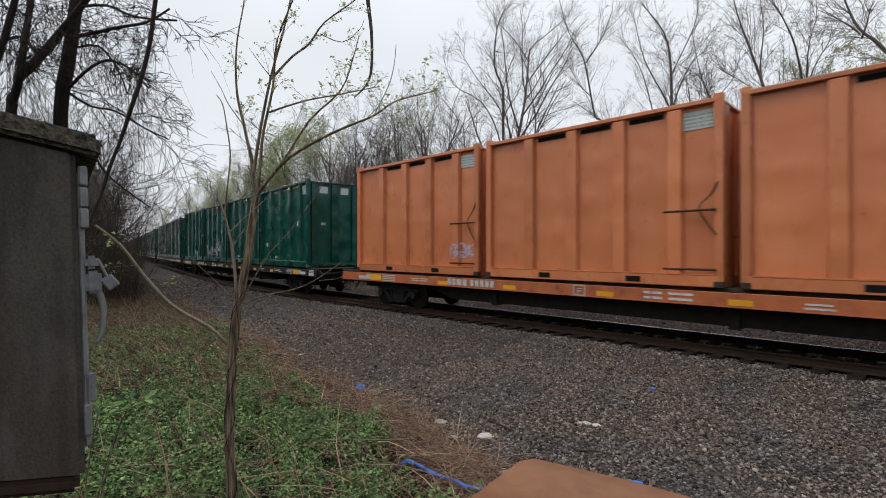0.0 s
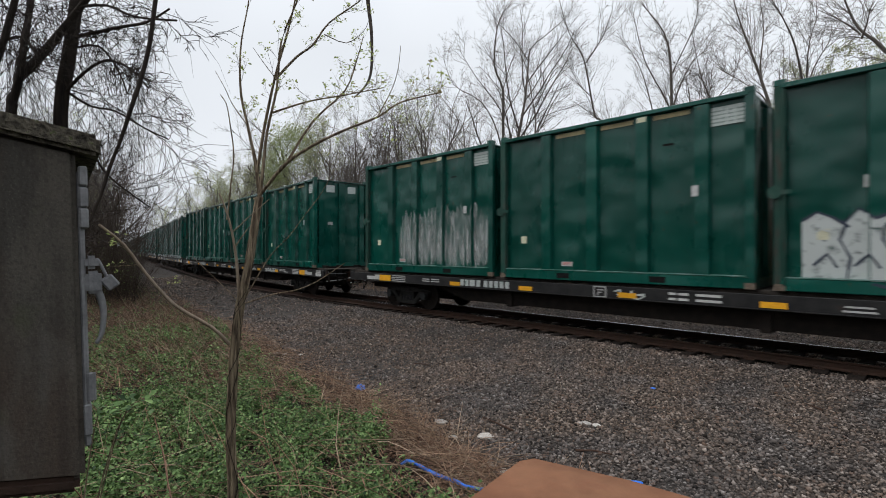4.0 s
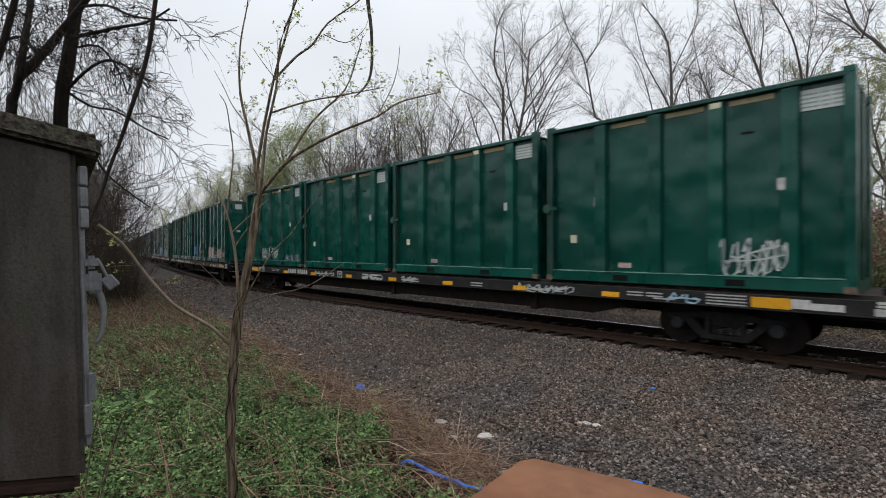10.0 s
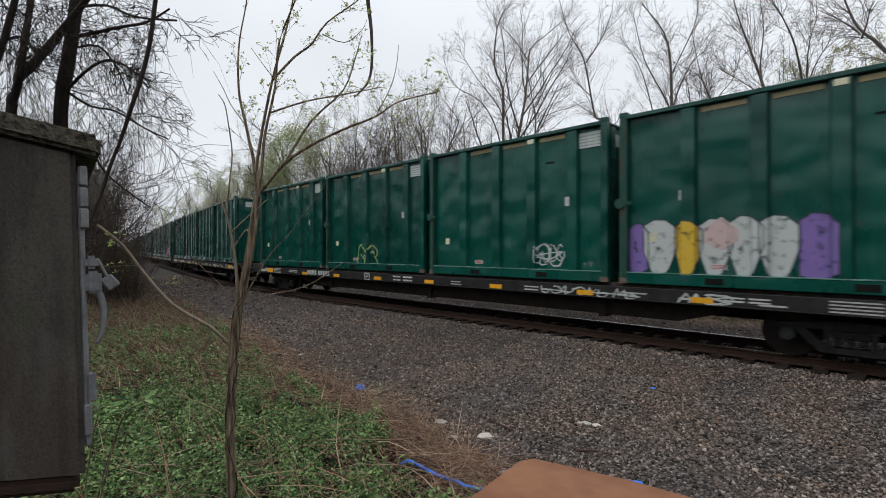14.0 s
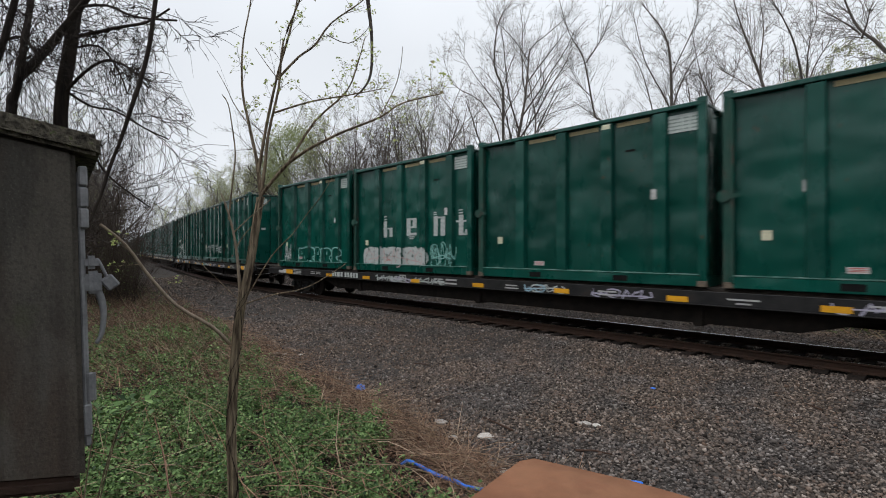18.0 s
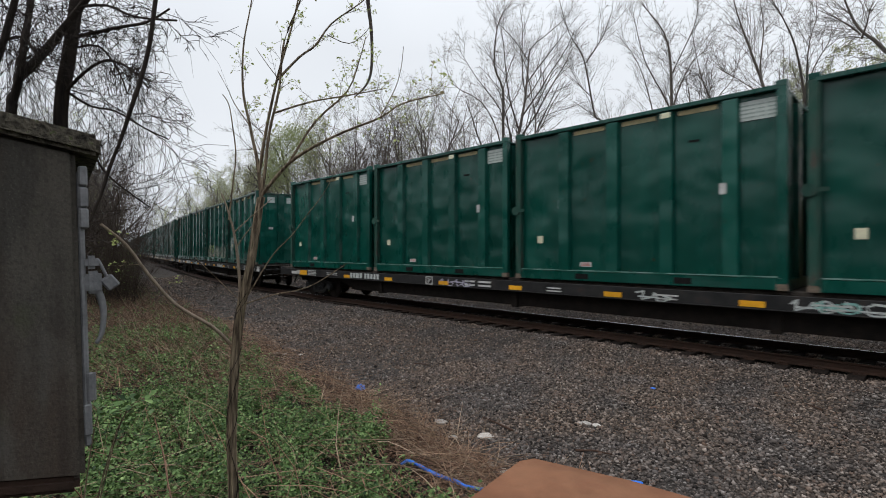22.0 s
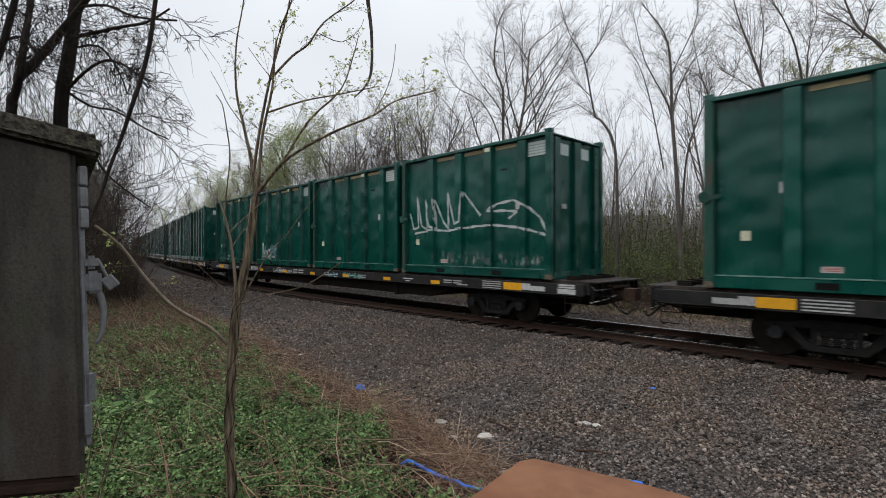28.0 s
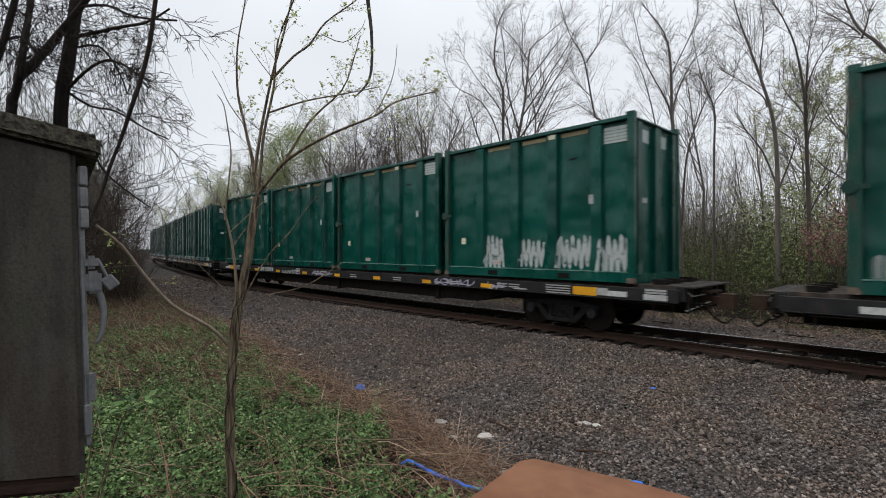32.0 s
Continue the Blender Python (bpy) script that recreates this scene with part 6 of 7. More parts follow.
def build_flatcar(sill_paint, label):
    """A long flatcar; x runs to its leading end, z from the rail."""
    car = thing("flatcar", label, "railway wagon")
    end = HALF_ROW + 0.95
    for s in (-1, 1):
        bm = block(-end, end, s * 1.30 - 0.03, s * 1.30 + 0.03, 0.872, DECK_Z - 0.085, 0.008)
        part("side_sill", bm, sill_paint, car)
        part("sill_flange", slab(-end + 0.02, end - 0.02, s * 1.345 - 0.02, s * 1.345 + 0.02, 0.868, 0.884), sill_paint, car)
    part("deck", block(-end, end, -1.18, 1.18, DECK_Z - 0.11, DECK_Z - 0.012, 0.006), M_DECK, car, "worn grey steel deck")
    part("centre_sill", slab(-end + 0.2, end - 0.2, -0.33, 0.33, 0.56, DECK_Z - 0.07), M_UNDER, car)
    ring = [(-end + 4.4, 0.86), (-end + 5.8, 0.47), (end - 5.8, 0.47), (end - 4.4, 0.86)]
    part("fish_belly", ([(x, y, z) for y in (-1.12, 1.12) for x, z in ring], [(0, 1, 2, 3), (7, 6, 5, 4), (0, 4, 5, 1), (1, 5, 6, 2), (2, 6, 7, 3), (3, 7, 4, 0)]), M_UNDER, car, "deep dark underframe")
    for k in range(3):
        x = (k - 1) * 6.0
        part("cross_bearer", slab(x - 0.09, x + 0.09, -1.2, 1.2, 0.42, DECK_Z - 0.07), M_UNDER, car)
    for e in (-1, 1):
        part("end_sill", block(e * end - 0.09, e * end + 0.09, -1.24, 1.24, 0.90, DECK_Z - 0.02, 0.01), M_SILL, car)
        part("coupler", joined(slab(e * end, e * (end + 0.62), -0.09, 0.09, 0.80, 0.96), slab(e * (end + 0.42), e * (end + 0.70), -0.17, 0.17, 0.73, 1.03)), M_COUPLER, car, "rusty knuckle coupler")
        part("deck_stop", joined(slab(e * (HALF_ROW + 0.38), e * (HALF_ROW + 0.52), -1.05, 1.05, DECK_Z - 0.011, DECK_Z + 0.06), *[slab(e * (HALF_ROW + 0.30), e * (HALF_ROW + 0.60), q - 0.09, q + 0.09, DECK_Z - 0.0115, DECK_Z + 0.10) for q in (-0.98, -0.35, 0.5)]), M_UNDER, car, "dark cross stop bolted to the deck end")
        part("striker", block(e * end - 0.05, e * end + 0.16, -0.30, 0.30, 0.66, 1.10, 0.02), M_COUPLER, car, "rusty coupler pocket")
        part("end_bracket", joined(slab(e * (end + 0.085), e * (end + 0.13), -1.18, 1.18, 0.86, 0.93), *[slab(e * (end + 0.083), e * (end + 0.15), yy - 0.03, yy + 0.03, 0.68, 1.16) for yy in (-1.15, -0.78, -0.5, 0.5, 0.9, 1.16)]), M_UNDER, car, "dark bracket frame under the end sill")
        part("hand_rail", tube([(e * (end + 0.14), -1.2, 1.10), (e * (end + 0.2), -1.15, 1.02), (e * (end + 0.2), -0.4, 1.02), (e * (end + 0.14), -0.35, 1.10)], 0.014, 0.014, 5), M_GALV, car, "grey grab rail on the end sill")
        part("air_pipe", tube(smooth_line([(e * (end - 1.4), -1.05, 0.80), (e * (end - 0.3), -0.95, 0.78), (e * (end + 0.15), -0.75, 0.84), (e * (end + 0.38), -0.45, 0.80)]), 0.02, 0.02, 6), M_WHEEL, car, "rusty air pipe", True)
        part("end_step", block(e * (end + 0.09), e * (end + 0.27), -1.2, 1.2, DECK_Z - 0.05, DECK_Z - 0.02, 0.004), M_DECK, car, "narrow grey end step")
        part("draft_plate", slab(e * (end - 0.02), e * (end + 0.30), -0.42, 0.42, 1.04, 1.09), M_COUPLER, car)
        hose = smooth_line([(e * (end + 0.05), -0.36, 0.9), (e * (end + 0.3), -0.38, 0.62), (e * (end + 0.55), -0.32, 0.42), (e * (end + 0.66), -0.25, 0.52)])
        part("brake_hose", tube(hose, 0.025, 0.022, 6), M_UNDER, car, "black rubber brake hose", True)
        part("uncoupling_lever", tube([(e * (end + 0.12), -1.25, 0.72), (e * (end + 0.12), -0.5, 0.76), (e * (end + 0.25), -0.2, 0.86)], 0.014, 0.014, 5), M_STENCIL, car, "thin pale uncoupling lever")
        rungs = [tube([(e * (end - 0.12), -1.33, z), (e * (end - 0.52), -1.33, z)], 0.012, 0.012, 5) for z in (0.45, 0.68)]
        part("ladder", joined(*rungs, *[tube([(e * (end - dx), -1.33, 0.44), (e * (end - dx), -1.33, 0.85)], 0.012, 0.012, 5) for dx in (0.12, 0.52)]), M_WHEEL, car, "dark corner ladder")
        hub = e * (HALF_ROW - 2.05)
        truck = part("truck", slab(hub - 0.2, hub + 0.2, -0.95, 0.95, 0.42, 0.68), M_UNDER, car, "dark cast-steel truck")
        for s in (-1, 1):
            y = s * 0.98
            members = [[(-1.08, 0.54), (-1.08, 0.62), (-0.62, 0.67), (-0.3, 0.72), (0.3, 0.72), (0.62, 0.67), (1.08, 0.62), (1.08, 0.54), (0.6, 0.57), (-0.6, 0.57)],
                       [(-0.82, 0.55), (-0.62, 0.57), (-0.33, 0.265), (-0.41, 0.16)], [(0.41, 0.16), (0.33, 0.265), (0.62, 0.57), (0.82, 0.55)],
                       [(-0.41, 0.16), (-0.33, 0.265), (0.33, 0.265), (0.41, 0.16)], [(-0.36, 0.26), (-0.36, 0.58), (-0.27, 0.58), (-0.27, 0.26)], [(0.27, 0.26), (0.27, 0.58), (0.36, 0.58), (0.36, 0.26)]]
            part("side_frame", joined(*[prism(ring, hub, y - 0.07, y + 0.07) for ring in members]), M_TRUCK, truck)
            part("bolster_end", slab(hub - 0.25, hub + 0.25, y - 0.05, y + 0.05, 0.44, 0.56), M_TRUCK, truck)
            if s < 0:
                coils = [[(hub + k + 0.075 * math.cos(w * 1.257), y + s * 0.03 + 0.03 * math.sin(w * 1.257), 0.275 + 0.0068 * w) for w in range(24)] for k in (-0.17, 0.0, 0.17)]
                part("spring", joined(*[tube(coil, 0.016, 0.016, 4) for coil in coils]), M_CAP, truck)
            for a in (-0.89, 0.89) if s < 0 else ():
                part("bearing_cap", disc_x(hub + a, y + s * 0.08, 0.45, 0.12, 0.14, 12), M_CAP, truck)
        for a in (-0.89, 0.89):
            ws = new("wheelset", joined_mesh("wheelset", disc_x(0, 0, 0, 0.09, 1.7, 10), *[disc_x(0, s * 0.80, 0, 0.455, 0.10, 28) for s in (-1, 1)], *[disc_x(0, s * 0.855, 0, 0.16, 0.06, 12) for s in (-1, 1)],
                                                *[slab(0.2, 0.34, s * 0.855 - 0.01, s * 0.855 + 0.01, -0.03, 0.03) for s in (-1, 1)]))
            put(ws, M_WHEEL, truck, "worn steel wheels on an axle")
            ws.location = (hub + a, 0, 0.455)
    # reflective stripes, stencils and patches on the sill that faces the bank
    y = -1.33
    rng = random.Random(3)
    at = lambda x0, x1, z0, z1, d=0.007: slab(-HALF_ROW + x0, -HALF_ROW + x1, y - d, y - 0.001, z0, z1)
    full = 2 * HALF_ROW
    for x0 in (4.62, 7.2, 9.95, 12.7, 15.45, 18.2, 20.78):
        part("reflector", at(x0 - 0.21, x0 + 0.21, 0.907, 1.022), M_YELLOW, car, "yellow reflective stripe")
        for row in range(rng.randint(0, 2) if x0 not in (4.62, 9.95) else 0):
            bw = rng.uniform(0.25, 0.6)
            part("stencil_line", at(x0 + 1.2 - bw / 2, x0 + 1.2 + bw / 2, 0.93 + row * 0.075, 0.962 + row * 0.075, 0.006), M_STENCIL, car)
    for e in (0, 1):
        span = lambda a, b: (a, b) if e == 0 else (full - b, full - a)
        part("reflector", at(*span(0.90, 1.52), 0.905, 1.105), M_YELLOW, car, "large yellow reflective stripe")
        part("white_patch", at(*span(0.62, 0.895), 0.93, 1.10), M_STENCIL, car)
        part("white_patch", at(*span(0.16, 0.615), 0.925, 1.045), M_STENCIL, car)
        part("stencil_block", joined(*[at(*span(1.60, 2.30), 0.905 + row * 0.06, 0.932 + row * 0.06, 0.006) for row in range(4)]), M_STENCIL, car, "white stencilled lines")
        part("stencil_block", joined(*[at(*span(3.15 + a, 3.15 + b), 0.97 + row * 0.065, 1.0 + row * 0.065, 0.006) for row in range(2) for a, b in ((0.0, 0.35), (0.42, 0.78))]), M_STENCIL, car, "white stencilled lines")
    part("stencil_block", joined(*[at(a, b, z, z + 0.05, 0.006) for z in (0.93, 1.04) for a, b in ((10.85, 11.0), (11.04, 11.24), (11.38, 11.85))]), M_STENCIL, car, "two rows of white stencilled figures")
    part("mark_bars", joined(*[at(x0, x0 + w, 0.925, 1.11) for x0, w in ((4.85, 0.13), (5.04, 0.13), (5.22, 0.20), (5.48, 0.14), (5.77, 0.125), (5.96, 0.125), (6.15, 0.125), (6.34, 0.125), (6.53, 0.125))]), M_LETTER, car, "row of white painted bars")
    ring = [(-0.16, 0.16, 0.10, 0.13), (-0.16, 0.16, -0.13, -0.10), (-0.16, -0.13, -0.10, 0.10), (0.13, 0.16, -0.10, 0.10), (-0.06, 0.08, 0.03, 0.06), (-0.06, 0.04, -0.03, 0.0), (-0.06, -0.03, -0.08, -0.03)]
    part("stencil_square", joined(*[at(9.3 + a, 9.3 + b, 1.01 + p, 1.01 + q) for a, b, p, q in ring]), M_STENCIL, car, "white stencilled square")
    part("white_patch", slab(HALF_ROW + 0.22, HALF_ROW + 0.72, y - 0.008, y - 0.001, 0.90, 1.02), M_STENCIL, car)
    for z in (1.06, 1.115):
        part("stencil_line", slab(HALF_ROW + 0.25, HALF_ROW + 0.7, y - 0.008, y - 0.001, z - 0.02, z + 0.02), M_STENCIL, car)
    return car


def joined_mesh(name, *geos):
    v, f = joined(*geos)
    return mesh_of(name, v, f)


SLACK = {0: 1.17, 1: 1.35, 2: 0.67, 3: -0.23, 6: -0.32, 14: 0.18, 15: 0.39, 16: 0.27, 17: -0.41, 18: -0.51, 19: -0.3, 20: -0.59, 21: -0.29, 22: -0.19}


def car_pose(n, t):
    """Where car n stands at t seconds; the couplings' slack differs from car to car."""
    x = FIRST_LEAD + SLACK.get(n, 0.0) + SPEED * t - n * CAR_PITCH - HALF_ROW
    f, r = x + 11.2, x - 11.2
    turn = math.degrees(math.atan2(track_y(f) - track_y(r), f - r))
    return pose(x, (track_y(f) + track_y(r)) / 2, 0.0, 0, 0, turn)


def build_train():
    cars, boxes = [], []
    car_o = build_flatcar(M_SILL_ORANGE, "long rust-orange container flatcar with yellow reflectors")
    car_g = build_flatcar(M_SILL, "long black container flatcar with yellow reflectors")
    car_b = build_flatcar(M_SILL_BROWN, "long rusty brown container flatcar with yellow reflectors")
    box_g, near = build_container(M_GREEN, M_TAN, "tall ribbed dark-green steel waste container riding on a flatcar")
    add_stickers(box_g, near, random.Random(1))
    box_o, near = build_container(M_ORANGE, M_SHADE, "tall ribbed orange steel waste container riding on a flatcar")
    for z in (0.35, 1.55):
        part("door_rod", tube([(HX - 0.12, near - 0.02, z), (HX - 1.15, near + 0.02, z)], 0.024, 0.024, 6), M_COUPLER, box_o, "rusty door locking rod")
    part("door_chain", tube(smooth_line([(HX - 0.1, near - 0.012, 2.1), (HX - 0.22, near - 0.012, 1.85), (HX - 0.45, near + 0.03, 1.62), (HX - 0.30, near - 0.01, 1.3), (HX - 0.12, near - 0.012, 1.05)]), 0.016, 0.016, 5), M_COUPLER, box_o, "slack rusty chain", True)
    for n in range(CARS):
        m = car_pose(n, 0.0)
        src = car_o if n == 0 else car_b if n == 2 else car_g
        c = src if n in (0, 1, 2) else copy_thing(src, m)
        c.matrix_basis = m
        tagged(c, group="flatcars of the train")
        cars.append(c)
        row = []
        for k in range(4):
            src = box_o if n == 0 else box_g
            at = m @ pose(HALF_ROW - HX - k * BOX_PITCH, 0, DECK_Z)
            b = src if (n, k) in ((0, 0), (1, 0)) else copy_thing(src, at)
            b.matrix_basis = at
            tagged(b, group="containers on the train")
            row.append(b)
        boxes.append(row)
    return cars, boxes


cars, boxes = build_train()


# ---------------- spray paint on the containers and sills ----------------
def side_y(u):
    """How far the container's near side stands out at u metres from its leading end."""
    d = min(abs(u - r) for r in RIB_U)
    return -HY + (0.004 if d < 0.13 else min(0.12, (d - 0.13) * 3.3)) - 0.005


def ribbon(points, width, wall, lift=0.0):
    """A flat brushed line on the wall; points are (u, z)."""
    v, f = [], []
    dense = []
    for a, b in zip(points[:-1], points[1:]):
        k = max(1, int(math.hypot(b[0] - a[0], b[1] - a[1]) / 0.04))
        dense += [(a[0] + (b[0] - a[0]) * i / k, a[1] + (b[1] - a[1]) * i / k) for i in range(k)]
    dense.append(points[-1])
    n, m = len(dense), max(1, math.ceil(width / 0.05))
    for i, (u, z) in enumerate(dense):
        du, dz = dense[min(i + 1, n - 1)][0] - dense[max(i - 1, 0)][0], dense[min(i + 1, n - 1)][1] - dense[max(i - 1, 0)][1]
        L = math.hypot(du, dz) or 1.0
        w = width * (0.8 + 0.2 * math.sin(i * 0.5)) / 2
        for k in range(m + 1):
            q = 2 * k / m - 1
            uu, zz = u - q * dz / L * w, z + q * du / L * w
            v.append((HX - uu, wall(uu) - lift, zz))
    for i in range(n - 1):
        for k in range(m):
            a = i * (m + 1) + k
            f.append((a, a + 1, a + m + 2, a + m + 1))
    return (v, f)


def patch(u, z, w, h, wall, rng, ragged=0.12):
    """A filled patch with an uneven rim, laid on the wall in narrow upright bands."""
    v, f = [], []
    n = max(3, int(w / 0.05))
    for i in range(n + 1):
        uu = u - w / 2 + w * i / n
        edge = math.sqrt(max(0.06, 1 - (2 * i / n - 1) ** 10))
        lo, hi = z - h / 2 * edge + rng.uniform(0, ragged) * h, z + h / 2 * edge - rng.uniform(0, ragged) * h
        v += [(HX - uu, wall(uu), lo), (HX - uu, wall(uu), hi)]
    f = [(2 * i, 2 * i + 1, 2 * i + 3, 2 * i + 2) for i in range(n)]
    return (v, f)


def level(marks, f):
    """A height on a line through evenly set marks."""
    q = min(max(f, 0.0), 1.0) * (len(marks) - 1)
    i = min(int(q), len(marks) - 2)
    return marks[i] + (marks[i + 1] - marks[i]) * (q - i)


def blob(u0, u1, tops, lows, wall):
    """A filled shape between an upper and a lower line, in narrow upright bands."""
    n = max(4, int((u1 - u0) / 0.03))
    v = []
    for i in range(n + 1):
        uu = u0 + (u1 - u0) * i / n
        v += [(HX - uu, wall(uu), level(lows, i / n)), (HX - uu, wall(uu), level(tops, i / n))]
    return (v, [(2 * i, 2 * i + 1, 2 * i + 3, 2 * i + 2) for i in range(n)])


def scrawl(rng, u, z, w, h, strokes):
    """Loops and slashes that fill a field, as lines of (u, z); u runs against the reading direction."""
    out = []
    for s in range(strokes):
        c = u + w / 2 - w * (s + 0.5) / strokes
        sw = w / strokes
        kind = rng.randrange(4)
        if kind == 0:
            out.append([(c + sw * 0.5 * math.cos(a * 0.55 + s), z + h * 0.42 * math.sin(a * 0.55 + s)) for a in range(11)])
        elif kind == 1:
            out.append([(c + sw * 0.45, z - h * 0.45), (c + sw * 0.1, z + h * 0.45), (c - sw * 0.15, z - h * 0.2), (c - sw * 0.5, z + h * 0.3)])
        elif kind == 2:
            out.append([(c + sw * 0.4, z + h * 0.4), (c + sw * 0.35, z - h * 0.35), (c - sw * 0.1, z - h * 0.45), (c - sw * 0.4, z - h * 0.1), (c, z + h * 0.05)])
        else:
            out.append([(c + sw * 0.5, z + h * 0.3 * rng.uniform(0.2, 1)), (c + sw * 0.1, z + h * 0.45), (c + sw * 0.2, z - h * 0.4), (c - sw * 0.5, z - h * 0.1), (c - sw * 0.55, z + h * 0.35)])
    out.append([(u + w * 0.45, z - h * 0.1), (u, z + h * rng.uniform(-0.2, 0.2)), (u - w * 0.45, z + h * rng.uniform(-0.3, 0.3))])
    return [[(p[0] + rng.gauss(0, 0.02) * w, p[1] + rng.gauss(0, 0.03) * h) for p in line] for line in out]


STROKES = {
    "h": ((0.08, 0.40, 0.0, 0.72), (0.0, 0.12, 0.36, 0.42), (0.12, 0.40, 0.77, 0.83), (0.12, 0.40, 0.90, 0.95), (0.45, 0.95, 0.36, 0.42), (0.66, 0.95, 0.02, 0.40)),
    "e": ((0.05, 0.42, 0.05, 0.74), (0.05, 0.95, 0.70, 0.78), (0.62, 0.95, 0.42, 0.74), (0.42, 0.95, 0.36, 0.44), (0.42, 0.95, 0.05, 0.16), (0.25, 0.75, -0.03, 0.01), (0.32, 0.66, -0.10, -0.06)),
    "n": ((0.05, 0.38, 0.0, 0.80), (0.05, 0.30, 0.84, 0.88), (0.05, 0.30, 0.92, 0.96), (0.38, 0.62, 0.70, 0.76), (0.62, 0.97, 0.0, 0.76)),
    "H": ((0.0, 0.30, 0.0, 1.0), (0.38, 0.68, 0.0, 0.62), (0.68, 0.98, 0.0, 0.48), (0.40, 0.66, 0.65, 0.68), (0.40, 0.66, 0.71, 0.74), (-0.06, 0.38, 0.52, 0.56)),
    "E": ((0.0, 0.38, 0.0, 0.95), (0.38, 0.98, 0.83, 0.95), (0.70, 0.98, 0.68, 0.84), (0.38, 0.98, 0.0, 0.40), (0.55, 0.98, 0.39, 0.60)),
    "N": ((0.0, 0.32, 0.0, 1.0), (0.40, 0.68, 0.0, 0.95), (0.68, 0.98, 0.0, 0.62), (0.70, 0.98, 0.66, 0.69), (0.70, 0.98, 0.73, 0.76), (0.3, 0.42, 0.90, 0.94)),
    "T": ((0.18, 0.52, 0.0, 1.0), (0.52, 0.98, 0.0, 0.42), (0.0, 0.2, 0.58, 0.66), (0.54, 0.8, 0.62, 0.68)),
    "t": ((0.25, 0.58, 0.0, 0.78), (0.25, 0.55, 0.83, 0.88), (0.25, 0.55, 0.94, 0.98), (0.03, 0.80, 0.50, 0.57), (0.58, 0.97, 0.0, 0.07), (0.72, 0.97, 0.05, 0.22)),
}


def letter(box, sign, u, z, w, h):
    """One large white block letter, stencilled in bars between two ribs."""
    y = -HY + 0.12
    bars = joined(*[slab(HX - u - w / 2 + a * w, HX - u - w / 2 + b * w, y - 0.008 - 0.0005 * i, y - 0.002, z - h / 2 + p * h, z - h / 2 + q * h) for i, (a, b, p, q) in enumerate(STROKES[sign])])
    part("faded_letter", bars, M_LETTER, box, "worn white painted letter")




GLYPHS = {
    "J": ((0.05, 0.95), (0.9, 1.0), (0.6, 0.92), (0.66, 0.2), (0.35, 0.0), (0.02, 0.22), (0.2, 0.35)),
    "E": ((0.9, 0.95), (0.25, 0.92), (0.1, 0.5), (0.7, 0.56), (0.14, 0.45), (0.15, 0.06), (0.92, 0.12)),
    "S": ((0.92, 0.82), (0.5, 1.0), (0.14, 0.76), (0.5, 0.52), (0.86, 0.28), (0.5, 0.0), (0.06, 0.16)),
    "K": ((0.12, 0.0), (0.2, 1.05), (0.18, 0.42), (0.88, 1.0), (0.35, 0.52), (0.95, -0.05)),
    "A": ((0.0, 0.0), (0.45, 1.0), (0.95, 0.0), (0.8, 0.42), (0.18, 0.38)),
}


def smooth_uz(points):
    return [(p.x, p.z) for p in smooth_line([(u, 0.0, z) for u, z in points], 3)]


